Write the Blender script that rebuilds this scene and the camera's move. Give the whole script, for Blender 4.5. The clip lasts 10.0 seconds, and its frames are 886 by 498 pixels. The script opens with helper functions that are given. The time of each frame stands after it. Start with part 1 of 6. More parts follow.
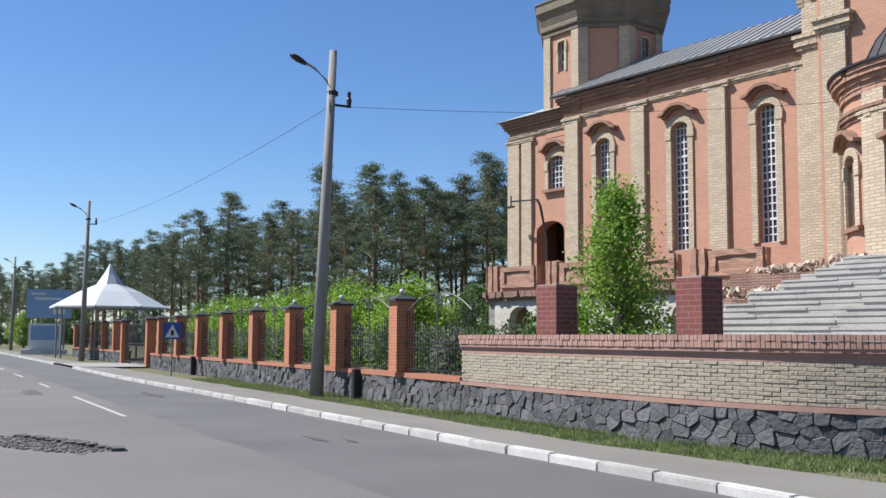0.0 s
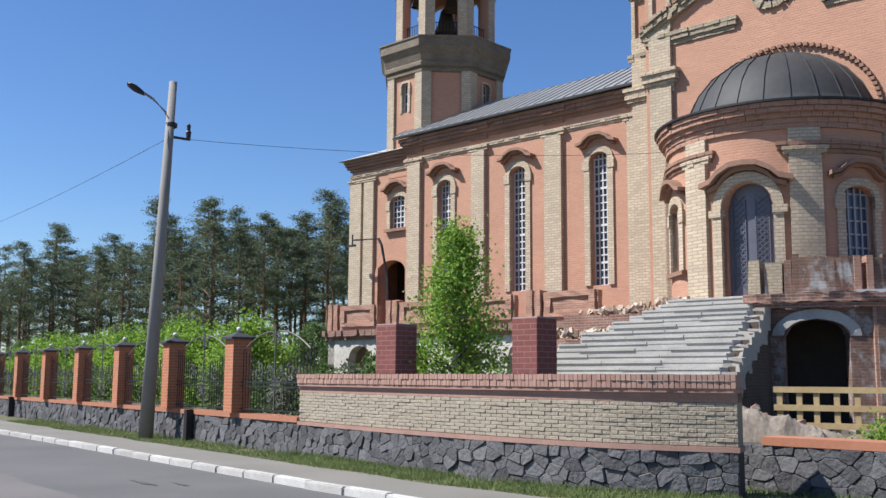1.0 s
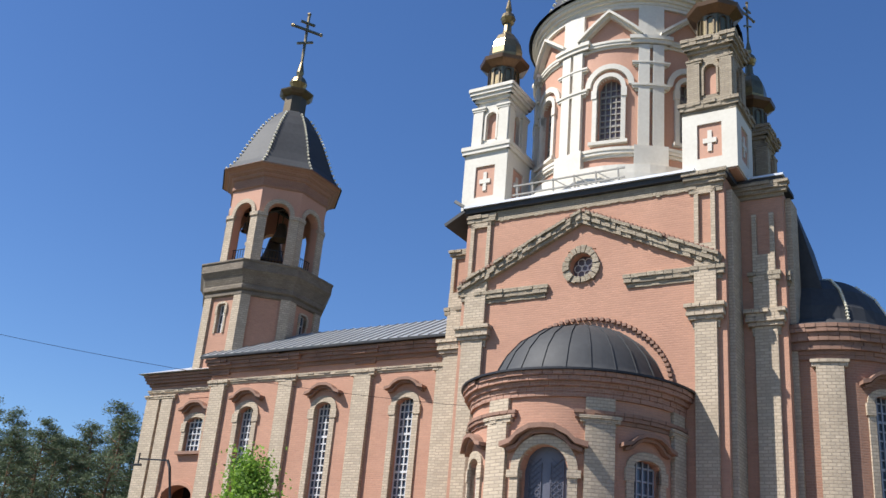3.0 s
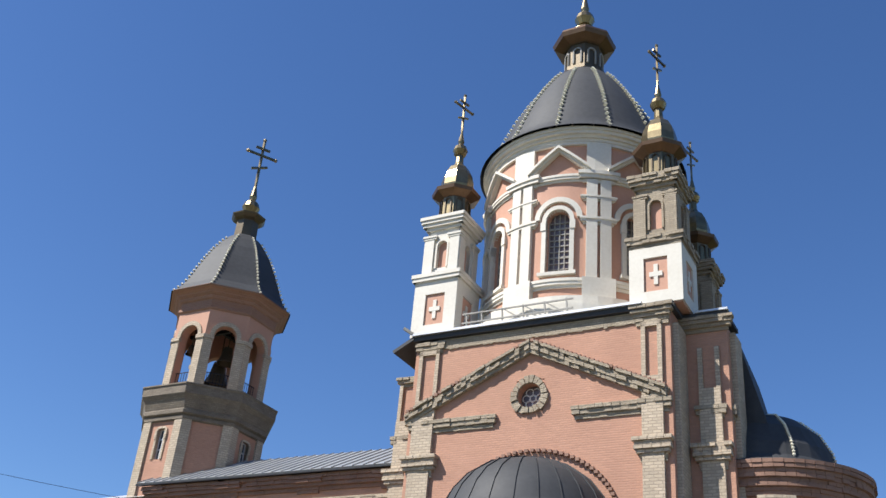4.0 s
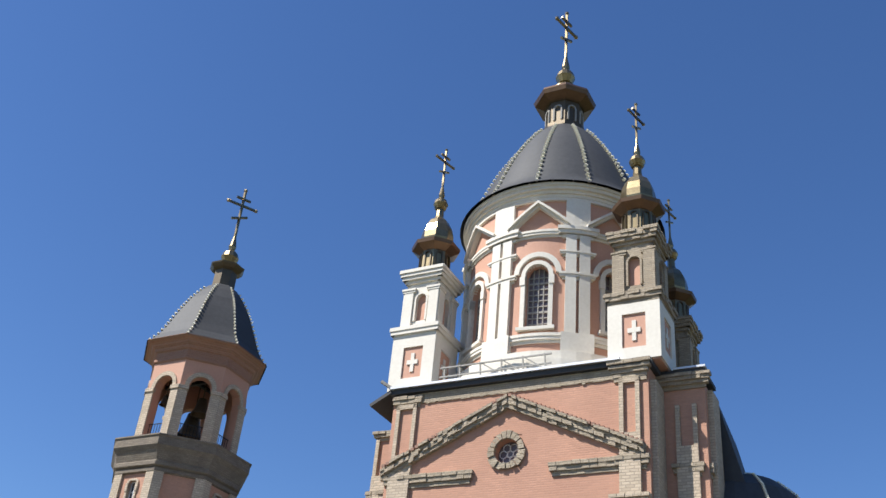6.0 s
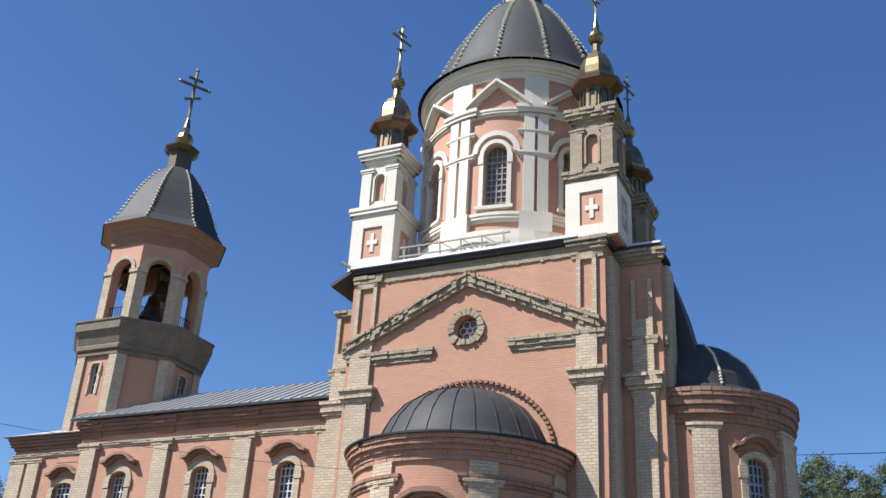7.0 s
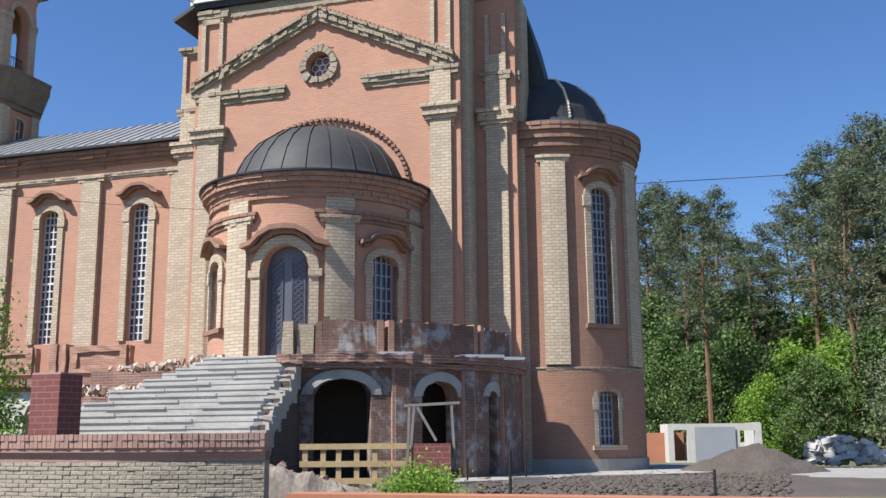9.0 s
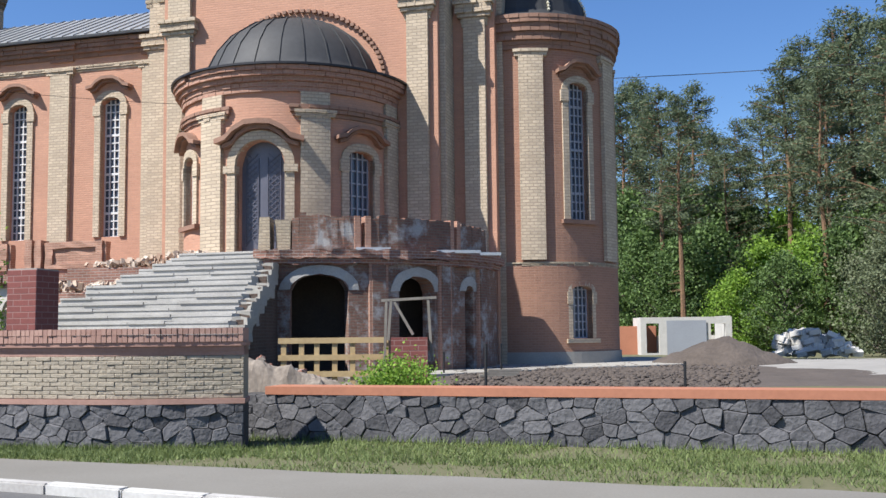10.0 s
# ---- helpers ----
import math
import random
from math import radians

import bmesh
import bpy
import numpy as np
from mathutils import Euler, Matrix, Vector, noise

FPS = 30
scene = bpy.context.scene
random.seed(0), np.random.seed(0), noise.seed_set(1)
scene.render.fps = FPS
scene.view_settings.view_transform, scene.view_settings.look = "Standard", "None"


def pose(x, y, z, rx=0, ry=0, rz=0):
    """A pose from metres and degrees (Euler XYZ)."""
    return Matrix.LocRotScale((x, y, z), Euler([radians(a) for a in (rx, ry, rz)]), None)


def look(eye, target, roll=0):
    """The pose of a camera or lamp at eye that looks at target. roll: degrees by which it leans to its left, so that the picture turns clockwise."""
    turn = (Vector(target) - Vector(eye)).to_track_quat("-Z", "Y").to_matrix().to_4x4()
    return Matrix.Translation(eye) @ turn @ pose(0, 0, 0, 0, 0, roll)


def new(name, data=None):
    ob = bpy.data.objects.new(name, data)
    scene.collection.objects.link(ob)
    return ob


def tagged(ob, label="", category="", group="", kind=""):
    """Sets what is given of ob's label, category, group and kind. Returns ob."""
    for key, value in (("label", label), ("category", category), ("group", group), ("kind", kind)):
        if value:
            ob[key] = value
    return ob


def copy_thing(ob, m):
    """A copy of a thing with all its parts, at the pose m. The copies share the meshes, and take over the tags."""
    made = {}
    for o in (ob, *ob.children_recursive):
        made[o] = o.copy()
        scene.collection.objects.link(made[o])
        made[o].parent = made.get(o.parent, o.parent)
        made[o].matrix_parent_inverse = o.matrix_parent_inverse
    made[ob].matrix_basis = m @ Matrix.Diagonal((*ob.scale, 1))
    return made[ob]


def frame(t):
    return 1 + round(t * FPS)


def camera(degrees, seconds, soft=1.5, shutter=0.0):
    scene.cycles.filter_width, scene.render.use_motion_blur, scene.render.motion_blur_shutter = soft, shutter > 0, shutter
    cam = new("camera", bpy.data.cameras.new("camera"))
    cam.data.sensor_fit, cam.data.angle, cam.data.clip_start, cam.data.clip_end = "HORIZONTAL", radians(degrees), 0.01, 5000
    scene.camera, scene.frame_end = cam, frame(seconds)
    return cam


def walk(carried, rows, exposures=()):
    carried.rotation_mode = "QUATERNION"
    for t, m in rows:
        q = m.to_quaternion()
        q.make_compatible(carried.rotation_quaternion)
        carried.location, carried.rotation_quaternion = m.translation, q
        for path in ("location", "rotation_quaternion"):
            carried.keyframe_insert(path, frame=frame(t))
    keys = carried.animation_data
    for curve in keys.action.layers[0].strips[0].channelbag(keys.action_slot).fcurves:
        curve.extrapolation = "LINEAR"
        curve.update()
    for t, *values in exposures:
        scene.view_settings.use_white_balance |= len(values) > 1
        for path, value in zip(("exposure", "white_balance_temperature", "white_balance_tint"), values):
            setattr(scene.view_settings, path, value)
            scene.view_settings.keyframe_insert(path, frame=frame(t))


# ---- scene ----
# ---- camera: stands on the far side of the road and turns ----
cam = camera(48.26, 10.0)
PATH = [
    (0.0, 0.0, 5.2, -0.35), (0.5, -4.69, 6.1, -0.3), (1.0, -9.25, 7.51, -0.38), (1.5, -13.43, 9.8, -1.33),
    (2.0, -16.54, 12.73, -3.1), (2.5, -19.29, 16.79, -4.03), (3.0, -21.59, 21.78, -4.83), (3.2, -22.42, 23.54, -5.1),
    (4.3, -25.4, 30.77, -4.66), (4.5, -25.76, 31.5, -4.89), (5.0, -26.74, 33.83, -5.47),
    (6.3, -26.31, 31.25, -4.49), (6.5, -26.55, 29.65, -4.17), (7.0, -28.02, 25.78, -3.1), (7.5, -30.84, 22.15, -1.79),
    (8.0, -32.29, 18.0, -0.46), (8.5, -32.94, 14.44, -0.31), (9.0, -35.64, 10.82, 0.46), (9.5, -37.31, 7.37, 1.6),
    (10.0, -36.98, 4.78, 0.65)]
walk(cam, [(t, pose(0, 0, 1.6, 90 + p, r, y)) for t, y, p, r in PATH], exposures=[(0.0, 0.72), (3.0, 0.74), (5.0, 0.76), (8.0, 0.76), (10.0, 0.86)])

# ---- light: clear sky, sun from the west ----
SUN_AZ, SUN_EL = radians(277.5), radians(51.5)      # compass angle from +y towards +x
sky = bpy.data.worlds.new("sky")
scene.world = sky
sky.use_nodes = True
nt = sky.node_tree
st = nt.nodes.new("ShaderNodeTexSky")
st.sky_type, st.sun_disc = "NISHITA", False
st.sun_elevation, st.sun_rotation = SUN_EL, SUN_AZ
st.air_density, st.dust_density, st.ozone_density = 1.0, 0.22, 6.0
nt.nodes["Background"].inputs["Strength"].default_value = 0.086
hs = nt.nodes.new("ShaderNodeHueSaturation")
hs.inputs["Saturation"].default_value = 1.13
hs.inputs["Hue"].default_value = 0.507
nt.links.new(st.outputs[0], hs.inputs["Color"])
nt.links.new(hs.outputs[0], nt.nodes["Background"].inputs["Color"])
lamp = bpy.data.lights.new("sun", "SUN")
lamp.energy, lamp.angle, lamp.color = 5.0, radians(0.53), (1.0, 0.97, 0.92)
sun = new("sun", lamp)
sv = Vector((math.sin(SUN_AZ) * math.cos(SUN_EL), math.cos(SUN_AZ) * math.cos(SUN_EL), math.sin(SUN_EL)))
sun.matrix_world = look(sv * 100, (0, 0, 0))


# ---- materials ----
def rgb(c):
    return (c[0], c[1], c[2], 1.0)


TONE = 0.84                 # scales every base colour, to balance sunlit parts, shade and sky


def material(name, base, dark=None, rough=0.8, metal=0.0, grain=18.0, stain=0.7, bump=0.25, amount=0.6, island=0.0, each=0.0, grain_bump=0.01):
    """A surface with stains and grain in object space, at two scales."""
    m = bpy.data.materials.new(name)
    m.use_nodes = True
    base = tuple(c * TONE for c in base)
    dark = tuple(c * TONE for c in dark) if dark else None
    t = m.node_tree
    b = t.nodes["Principled BSDF"]
    co = t.nodes.new("ShaderNodeTexCoord")
    n1, n2 = t.nodes.new("ShaderNodeTexNoise"), t.nodes.new("ShaderNodeTexNoise")
    n1.inputs["Scale"].default_value, n1.inputs["Detail"].default_value = stain, 6
    n2.inputs["Scale"].default_value, n2.inputs["Detail"].default_value = grain, 5
    for n in (n1, n2):
        t.links.new(co.outputs["Object"], n.inputs["Vector"])
    mix = t.nodes.new("ShaderNodeMath")
    mix.operation = "MULTIPLY_ADD"
    mix.inputs[1].default_value = 0.45
    t.links.new(n2.outputs[0], mix.inputs[0])
    half = t.nodes.new("ShaderNodeMath")
    half.operation = "MULTIPLY"
    half.inputs[1].default_value = 0.55
    t.links.new(n1.outputs[0], half.inputs[0])
    t.links.new(half.outputs[0], mix.inputs[2])
    fac = mix.outputs[0]
    if island or each:
        src = t.nodes.new("ShaderNodeNewGeometry").outputs["Random Per Island"] if island else t.nodes.new("ShaderNodeObjectInfo").outputs["Random"]
        a = t.nodes.new("ShaderNodeMath")
        a.operation = "MULTIPLY_ADD"
        a.inputs[1].default_value = island or each
        t.links.new(src, a.inputs[0])
        sub = t.nodes.new("ShaderNodeMath")
        sub.operation = "SUBTRACT"
        sub.inputs[1].default_value = (island or each) / 2
        t.links.new(fac, sub.inputs[0])
        t.links.new(sub.outputs[0], a.inputs[2])
        fac = a.outputs[0]
    ramp = t.nodes.new("ShaderNodeValToRGB")
    d = dark or tuple(c * (1 - amount) for c in base)
    ramp.color_ramp.elements[0].position, ramp.color_ramp.elements[1].position = 0.28, 0.72
    ramp.color_ramp.elements[0].color, ramp.color_ramp.elements[1].color = rgb(d), rgb(base)
    t.links.new(fac, ramp.inputs[0])
    t.links.new(ramp.outputs[0], b.inputs["Base Color"])
    b.inputs["Roughness"].default_value, b.inputs["Metallic"].default_value = rough, metal
    if bump:
        bp = t.nodes.new("ShaderNodeBump")
        bp.inputs["Strength"].default_value, bp.inputs["Distance"].default_value = bump, grain_bump
        t.links.new(n2.outputs[0], bp.inputs["Height"])
        t.links.new(bp.outputs[0], b.inputs["Normal"])
    return m


def brickwork(name, c1, c2, mortar, size=(0.26, 0.077), joint=0.012, bump=0.6, stain=0.6, rough=0.88, smear=None, worn=0.35):
    """Brick courses laid in the material; the course runs along x + y of the object and rises with z."""
    m = material(name, c1, c2, rough, stain=stain, bump=0)
    t = m.node_tree
    b = t.nodes["Principled BSDF"]
    co = t.nodes.new("ShaderNodeTexCoord")
    sep, comb, add = t.nodes.new("ShaderNodeSeparateXYZ"), t.nodes.new("ShaderNodeCombineXYZ"), t.nodes.new("ShaderNodeMath")
    t.links.new(co.outputs["Object"], sep.inputs[0])
    t.links.new(sep.outputs[0], add.inputs[0])
    t.links.new(sep.outputs[1], add.inputs[1])
    t.links.new(add.outputs[0], comb.inputs[0])
    t.links.new(sep.outputs[2], comb.inputs[1])
    br = t.nodes.new("ShaderNodeTexBrick")
    br.inputs["Scale"].default_value = 1.0
    br.inputs["Brick Width"].default_value, br.inputs["Row Height"].default_value = size
    br.inputs["Mortar Size"].default_value, br.inputs["Mortar Smooth"].default_value = joint, 0.3
    br.inputs["Color1"].default_value, br.inputs["Color2"].default_value, br.inputs["Mortar"].default_value = (1, 1, 1, 1), (0.7, 0.7, 0.7, 1), (0, 0, 0, 1)
    t.links.new(comb.outputs[0], br.inputs["Vector"])
    old = b.inputs["Base Color"].links[0].from_socket
    shade = t.nodes.new("ShaderNodeMix")
    shade.data_type, shade.blend_type = "RGBA", "MULTIPLY"
    shade.inputs["Factor"].default_value = worn * 1.6
    t.links.new(old, shade.inputs["A"])
    t.links.new(br.outputs["Color"], shade.inputs["B"])
    fin = t.nodes.new("ShaderNodeMix")
    fin.data_type = "RGBA"
    t.links.new(br.outputs["Fac"], fin.inputs["Factor"])
    t.links.new(shade.outputs["Result"], fin.inputs["A"])
    fin.inputs["B"].default_value = rgb([c * TONE for c in mortar])
    t.links.new(fin.outputs["Result"], b.inputs["Base Color"])
    if smear:                 # mortar and whitewash dragged over the bricks
        sn, sr, sm = t.nodes.new("ShaderNodeTexNoise"), t.nodes.new("ShaderNodeValToRGB"), t.nodes.new("ShaderNodeMix")
        sn.inputs["Scale"].default_value, sn.inputs["Detail"].default_value, sn.inputs["Roughness"].default_value = 1.7, 8, 0.7
        sr.color_ramp.elements[0].position, sr.color_ramp.elements[1].position = 0.5, 0.64
        t.links.new(co.outputs["Object"], sn.inputs["Vector"])
        t.links.new(sn.outputs[0], sr.inputs[0])
        sm.data_type = "RGBA"
        t.links.new(sr.outputs[0], sm.inputs["Factor"])
        t.links.new(fin.outputs["Result"], sm.inputs["A"])
        sm.inputs["B"].default_value = rgb([c * TONE for c in smear])
        t.links.new(sm.outputs["Result"], b.inputs["Base Color"])
    inv = t.nodes.new("ShaderNodeMath")
    inv.operation = "SUBTRACT"
    inv.inputs[0].default_value = 1.0
    t.links.new(br.outputs["Fac"], inv.inputs[1])
    bp = t.nodes.new("ShaderNodeBump")
    bp.inputs["Strength"].default_value, bp.inputs["Distance"].default_value = bump, 0.012
    t.links.new(inv.outputs[0], bp.inputs["Height"])
    t.links.new(bp.outputs[0], b.inputs["Normal"])
    return m


ORANGE = brickwork("orange_washed_brick", (0.63, 0.345, 0.232), (0.465, 0.24, 0.16), (0.495, 0.28, 0.195), worn=0.24, bump=0.45, stain=0.8)
YELLOW = brickwork("cream_brick", (0.70, 0.575, 0.425), (0.50, 0.40, 0.29), (0.40, 0.325, 0.245), worn=0.42, stain=1.1, size=(0.27, 0.098), joint=0.013, bump=0.9)
ROUGH = brickwork("raw_old_brick", (0.58, 0.49, 0.36), (0.32, 0.25, 0.17), (0.32, 0.265, 0.2), worn=0.5, bump=1.0, stain=1.6)
REDBRICK = brickwork("raw_red_brick", (0.40, 0.18, 0.125), (0.21, 0.11, 0.085), (0.36, 0.29, 0.25), worn=0.5, bump=1.0, stain=1.1)
SMEARED = brickwork("smeared_red_brick", (0.33, 0.165, 0.115), (0.15, 0.08, 0.06), (0.2, 0.155, 0.125), worn=0.5, bump=1.0, stain=1.8, smear=(0.42, 0.41, 0.4))
DARKROUGH = brickwork("sooty_old_brick", (0.34, 0.28, 0.21), (0.16, 0.125, 0.09), (0.2, 0.165, 0.13), worn=0.5, bump=1.0, stain=1.4)
APSEBRICK = brickwork("orange_brown_brick", (0.45, 0.24, 0.16), (0.31, 0.16, 0.108), (0.37, 0.225, 0.16), worn=0.3, bump=0.6, stain=0.8)
OLDORANGE = brickwork("weathered_orange_brick", (0.58, 0.32, 0.225), (0.33, 0.175, 0.125), (0.46, 0.29, 0.22), worn=0.4, bump=0.9, stain=1.6)
# brick with deep shade put into its colour, for the stair flank
SHADEBRICK = brickwork("damp_dark_brick", (0.14, 0.085, 0.065), (0.06, 0.042, 0.034), (0.1, 0.08, 0.065), worn=0.5, bump=1.0, stain=1.6)
BROWN = material("brown_brick_mould", (0.38, 0.215, 0.15), (0.2, 0.115, 0.08), grain=30, stain=1.2)
WHITE = material("white_lime_paint", (0.80, 0.76, 0.67), (0.66, 0.61, 0.52), 0.75, stain=0.8, grain=10, bump=0.15)
PLASTER = material("patchy_white_plaster", (0.74, 0.72, 0.66), (0.42, 0.38, 0.33), 0.85, stain=0.9, grain=8)
PINK = material("pink_render", (0.62, 0.352, 0.25), (0.525, 0.28, 0.19), 0.8, stain=0.6, grain=14, bump=0.12)
NAVEROOF = material("pale_grey_roof_sheet", (0.36, 0.37, 0.38), (0.26, 0.27, 0.28), 0.45, 0.2, stain=0.5, grain=6, bump=0.08)
ROOF = material("grey_seamed_sheet", (0.07, 0.072, 0.076), (0.042, 0.043, 0.046), 0.62, 0.0, stain=0.5, grain=6, bump=0.08)
ROOF.node_tree.nodes["Principled BSDF"].inputs["Specular IOR Level"].default_value = 0.25
ROOFPALE = material("bright_zinc_sheet", (0.72, 0.73, 0.74), (0.55, 0.56, 0.57), 0.4, 0.5, stain=0.7)
GOLD = material("gilded_sheet", (0.38, 0.305, 0.17), (0.17, 0.125, 0.065), 0.3, 0.85, stain=2.5, grain=25, bump=0.1)
PALEGOLD = material("pale_gold_bead", (0.98, 0.93, 0.76), (0.85, 0.78, 0.58), 0.35, 0.0)
DARKMETAL = material("dark_iron", (0.05, 0.05, 0.055), (0.03, 0.03, 0.032), 0.5, 0.6)
BRONZE = material("bronze_bell", (0.16, 0.125, 0.075), (0.09, 0.065, 0.04), 0.42, 0.6)
COPPER = material("tarnished_copper_sheet", (0.2, 0.115, 0.06), (0.1, 0.055, 0.03), 0.38, 0.6, stain=2.0)
FRAMEWHITE = material("white_window_bar", (0.78, 0.78, 0.78), (0.6, 0.6, 0.6), 0.5, grain=30, bump=0.05)
# shaded copy of the white bars: grey-blue painted in for windows out of sun
SHADEBAR = material("grey_blue_window_bar", (0.42, 0.44, 0.5), (0.3, 0.315, 0.36), 0.5, grain=30, bump=0.05)
DOORSTEEL = material("blue_black_steel_door", (0.15, 0.15, 0.185), (0.105, 0.105, 0.135), 0.4, 0.1, grain=12)
LATTICE = material("blue_grey_door_lattice", (0.12, 0.12, 0.155), (0.08, 0.08, 0.105), 0.45, 0.2)
CONCRETE = material("grey_concrete", (0.42, 0.40, 0.36), (0.28, 0.265, 0.24), 0.9, stain=0.9, grain=22, bump=0.4)
STEPSTONE = material("worn_concrete_step", (0.52, 0.505, 0.48), (0.31, 0.30, 0.28), 0.9, stain=1.6, grain=25, bump=0.5)
PALERUBBLE = material("pale_broken_brick", (0.66, 0.56, 0.46), (0.42, 0.29, 0.21), 0.9, stain=2.5, grain=14, island=0.6)
# near-black colour that paints the shade inside openings
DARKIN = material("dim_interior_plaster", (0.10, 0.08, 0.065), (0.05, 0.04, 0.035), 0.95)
GLASS = bpy.data.materials.new("window_glass")
GLASS.use_nodes = True
gb = GLASS.node_tree.nodes["Principled BSDF"]
gb.inputs["Base Color"].default_value, gb.inputs["Roughness"].default_value = (0.09, 0.105, 0.135, 1), 0.1
gb.inputs["IOR"].default_value = 1.6
DUSTYGLASS = material("dusty_window_glass", (0.2, 0.165, 0.18), (0.13, 0.105, 0.12), 0.3, stain=2.0, grain=9, bump=0.05)


# ---- mesh helpers ----
def part(name, bm, mat, parent=None, label="", smooth=False):
    """Link a bmesh as one mesh object under a thing or a part."""
    me = bpy.data.meshes.new(name)
    bmesh.ops.recalc_face_normals(bm, faces=bm.faces) if len(bm.faces) < 60000 else None
    bm.to_mesh(me)
    bm.free()
    for mm in (mat if isinstance(mat, (list, tuple)) else [mat]):
        me.materials.append(mm)
    if smooth:
        for p in me.polygons:
            p.use_smooth = True
    ob = new(name, me)
    if parent:
        ob.parent = parent
    if label:
        tagged(ob, label)
    return ob


def empty(name, m, label="", category="", group="", kind=""):
    ob = new(name)
    ob.empty_display_size = 0.3
    ob.matrix_world = m
    return tagged(ob, label, category, group, kind)


def flat(v):
    """Maps (along, out, up) onto a straight wall whose face is at y = v."""
    return lambda s, d, z: (s, v + d, z)


def side(u, sign=1):
    """Onto a straight wall whose face is at x = u, facing along sign * x; along runs with y."""
    return lambda s, d, z: (u + sign * d, s, z)


def round_wall(uc, vc, r, turn=0.0):
    """Onto a round wall; along is the arc length, from the direction turned by turn degrees from +y."""
    def f(s, d, z):
        a = s / r + radians(turn)
        return (uc + (r + d) * math.sin(a), vc + (r + d) * math.cos(a), z)
    return f


def block(bm, f, s0, s1, d0, d1, z0, z1, step=0.0):
    """A block in wall coordinates, cut along its length so that it can bend."""
    n = max(1, int(math.ceil((s1 - s0) / step))) if step else 1
    rings = []
    for i in range(n + 1):
        s = s0 + (s1 - s0) * i / n
        rings.append([bm.verts.new(f(s, d, z)) for d, z in ((d0, z0), (d1, z0), (d1, z1), (d0, z1))])
    for a, b in zip(rings, rings[1:]):
        for k in range(4):
            bm.faces.new((a[k], a[(k + 1) % 4], b[(k + 1) % 4], b[k]))
    bm.faces.new(rings[0][::-1])
    bm.faces.new(rings[-1])


def arch_z(o, s):
    """Height of the opening o = (centre, width, sill, top, rise) at s."""
    c, w, z0, z1, rise = o
    k = max(-1.0, min(1.0, 2 * (s - c) / w))
    return z1 - rise + rise * math.sqrt(max(0.0, 1 - k * k))


def panel(bm, f, s0, s1, z0, z1, openings, d0, d1, step=0.0, n=10):
    """A wall from depth d0 to d1 with arched openings right through it."""
    x, old = s0, set(bm.verts)
    for o in sorted(openings):
        c, w, a, b, rise = o
        if c - w / 2 > x:
            block(bm, f, x, c - w / 2, d0, d1, z0, z1, step)
        if a > z0:
            block(bm, f, c - w / 2, c + w / 2, d0, d1, z0, a, step)
        for i in range(n):
            l, r = c - w / 2 + w * i / n, c - w / 2 + w * (i + 1) / n
            hl, hr = arch_z(o, l), arch_z(o, r)
            v = [bm.verts.new(f(s, d, z)) for s, h in ((l, hl), (r, hr)) for d in (d0, d1) for z in (h, z1)]
            for q in ((0, 1, 3, 2), (4, 6, 7, 5), (0, 2, 6, 4), (1, 5, 7, 3), (0, 4, 5, 1), (2, 3, 7, 6)):
                bm.faces.new([v[k] for k in q])
        x = c + w / 2
    if s1 > x:
        block(bm, f, x, s1, d0, d1, z0, z1, step)
    bmesh.ops.remove_doubles(bm, verts=[v for v in bm.verts if v not in old], dist=0.0008)


def surround(bm, f, o, width, d0, d1, n=12, foot=True, ears=0.0):
    """A raised band round an arched opening."""
    c, w, a, b, rise = o
    top = b - rise
    path_in = ([(c - w / 2, a)] if foot else []) + [(c - w / 2 * math.cos(math.pi * i / n), top + rise * math.sin(math.pi * i / n)) for i in range(n + 1)] + ([(c + w / 2, a)] if foot else [])
    ww, rr = w + 2 * width, rise + width
    path_out = ([(c - ww / 2, a)] if foot else []) + [(c - ww / 2 * math.cos(math.pi * i / n), top + rr * math.sin(math.pi * i / n)) for i in range(n + 1)] + ([(c + ww / 2, a)] if foot else [])
    rings = []
    for (si, zi), (so, zo) in zip(path_in, path_out):
        rings.append([bm.verts.new(f(si, d0, zi)), bm.verts.new(f(si, d1, zi)), bm.verts.new(f(so, d1, zo)), bm.verts.new(f(so, d0, zo))])
    for p, q in zip(rings, rings[1:]):
        for k in range(4):
            bm.faces.new((p[k], p[(k + 1) % 4], q[(k + 1) % 4], q[k]))
    bm.faces.new(rings[0][::-1])
    bm.faces.new(rings[-1])


def lathe(bm, prof, cx=0.0, cy=0.0, n=24, a0=0.0, a1=360.0, turn=0.0):
    """Turn a profile of (radius, height) round an upright axis."""
    full = abs(a1 - a0) >= 359.9
    m = n if full else n + 1
    rows = []
    for r, z in prof:
        rows.append([bm.verts.new((cx + r * math.sin(radians(a0 + turn + (a1 - a0) * i / n)), cy + r * math.cos(radians(a0 + turn + (a1 - a0) * i / n)), z)) for i in range(m)])
    for p, q in zip(rows, rows[1:]):
        for i in range(n):
            bm.faces.new((p[i], p[(i + 1) % m], q[(i + 1) % m], q[i]))
    return rows


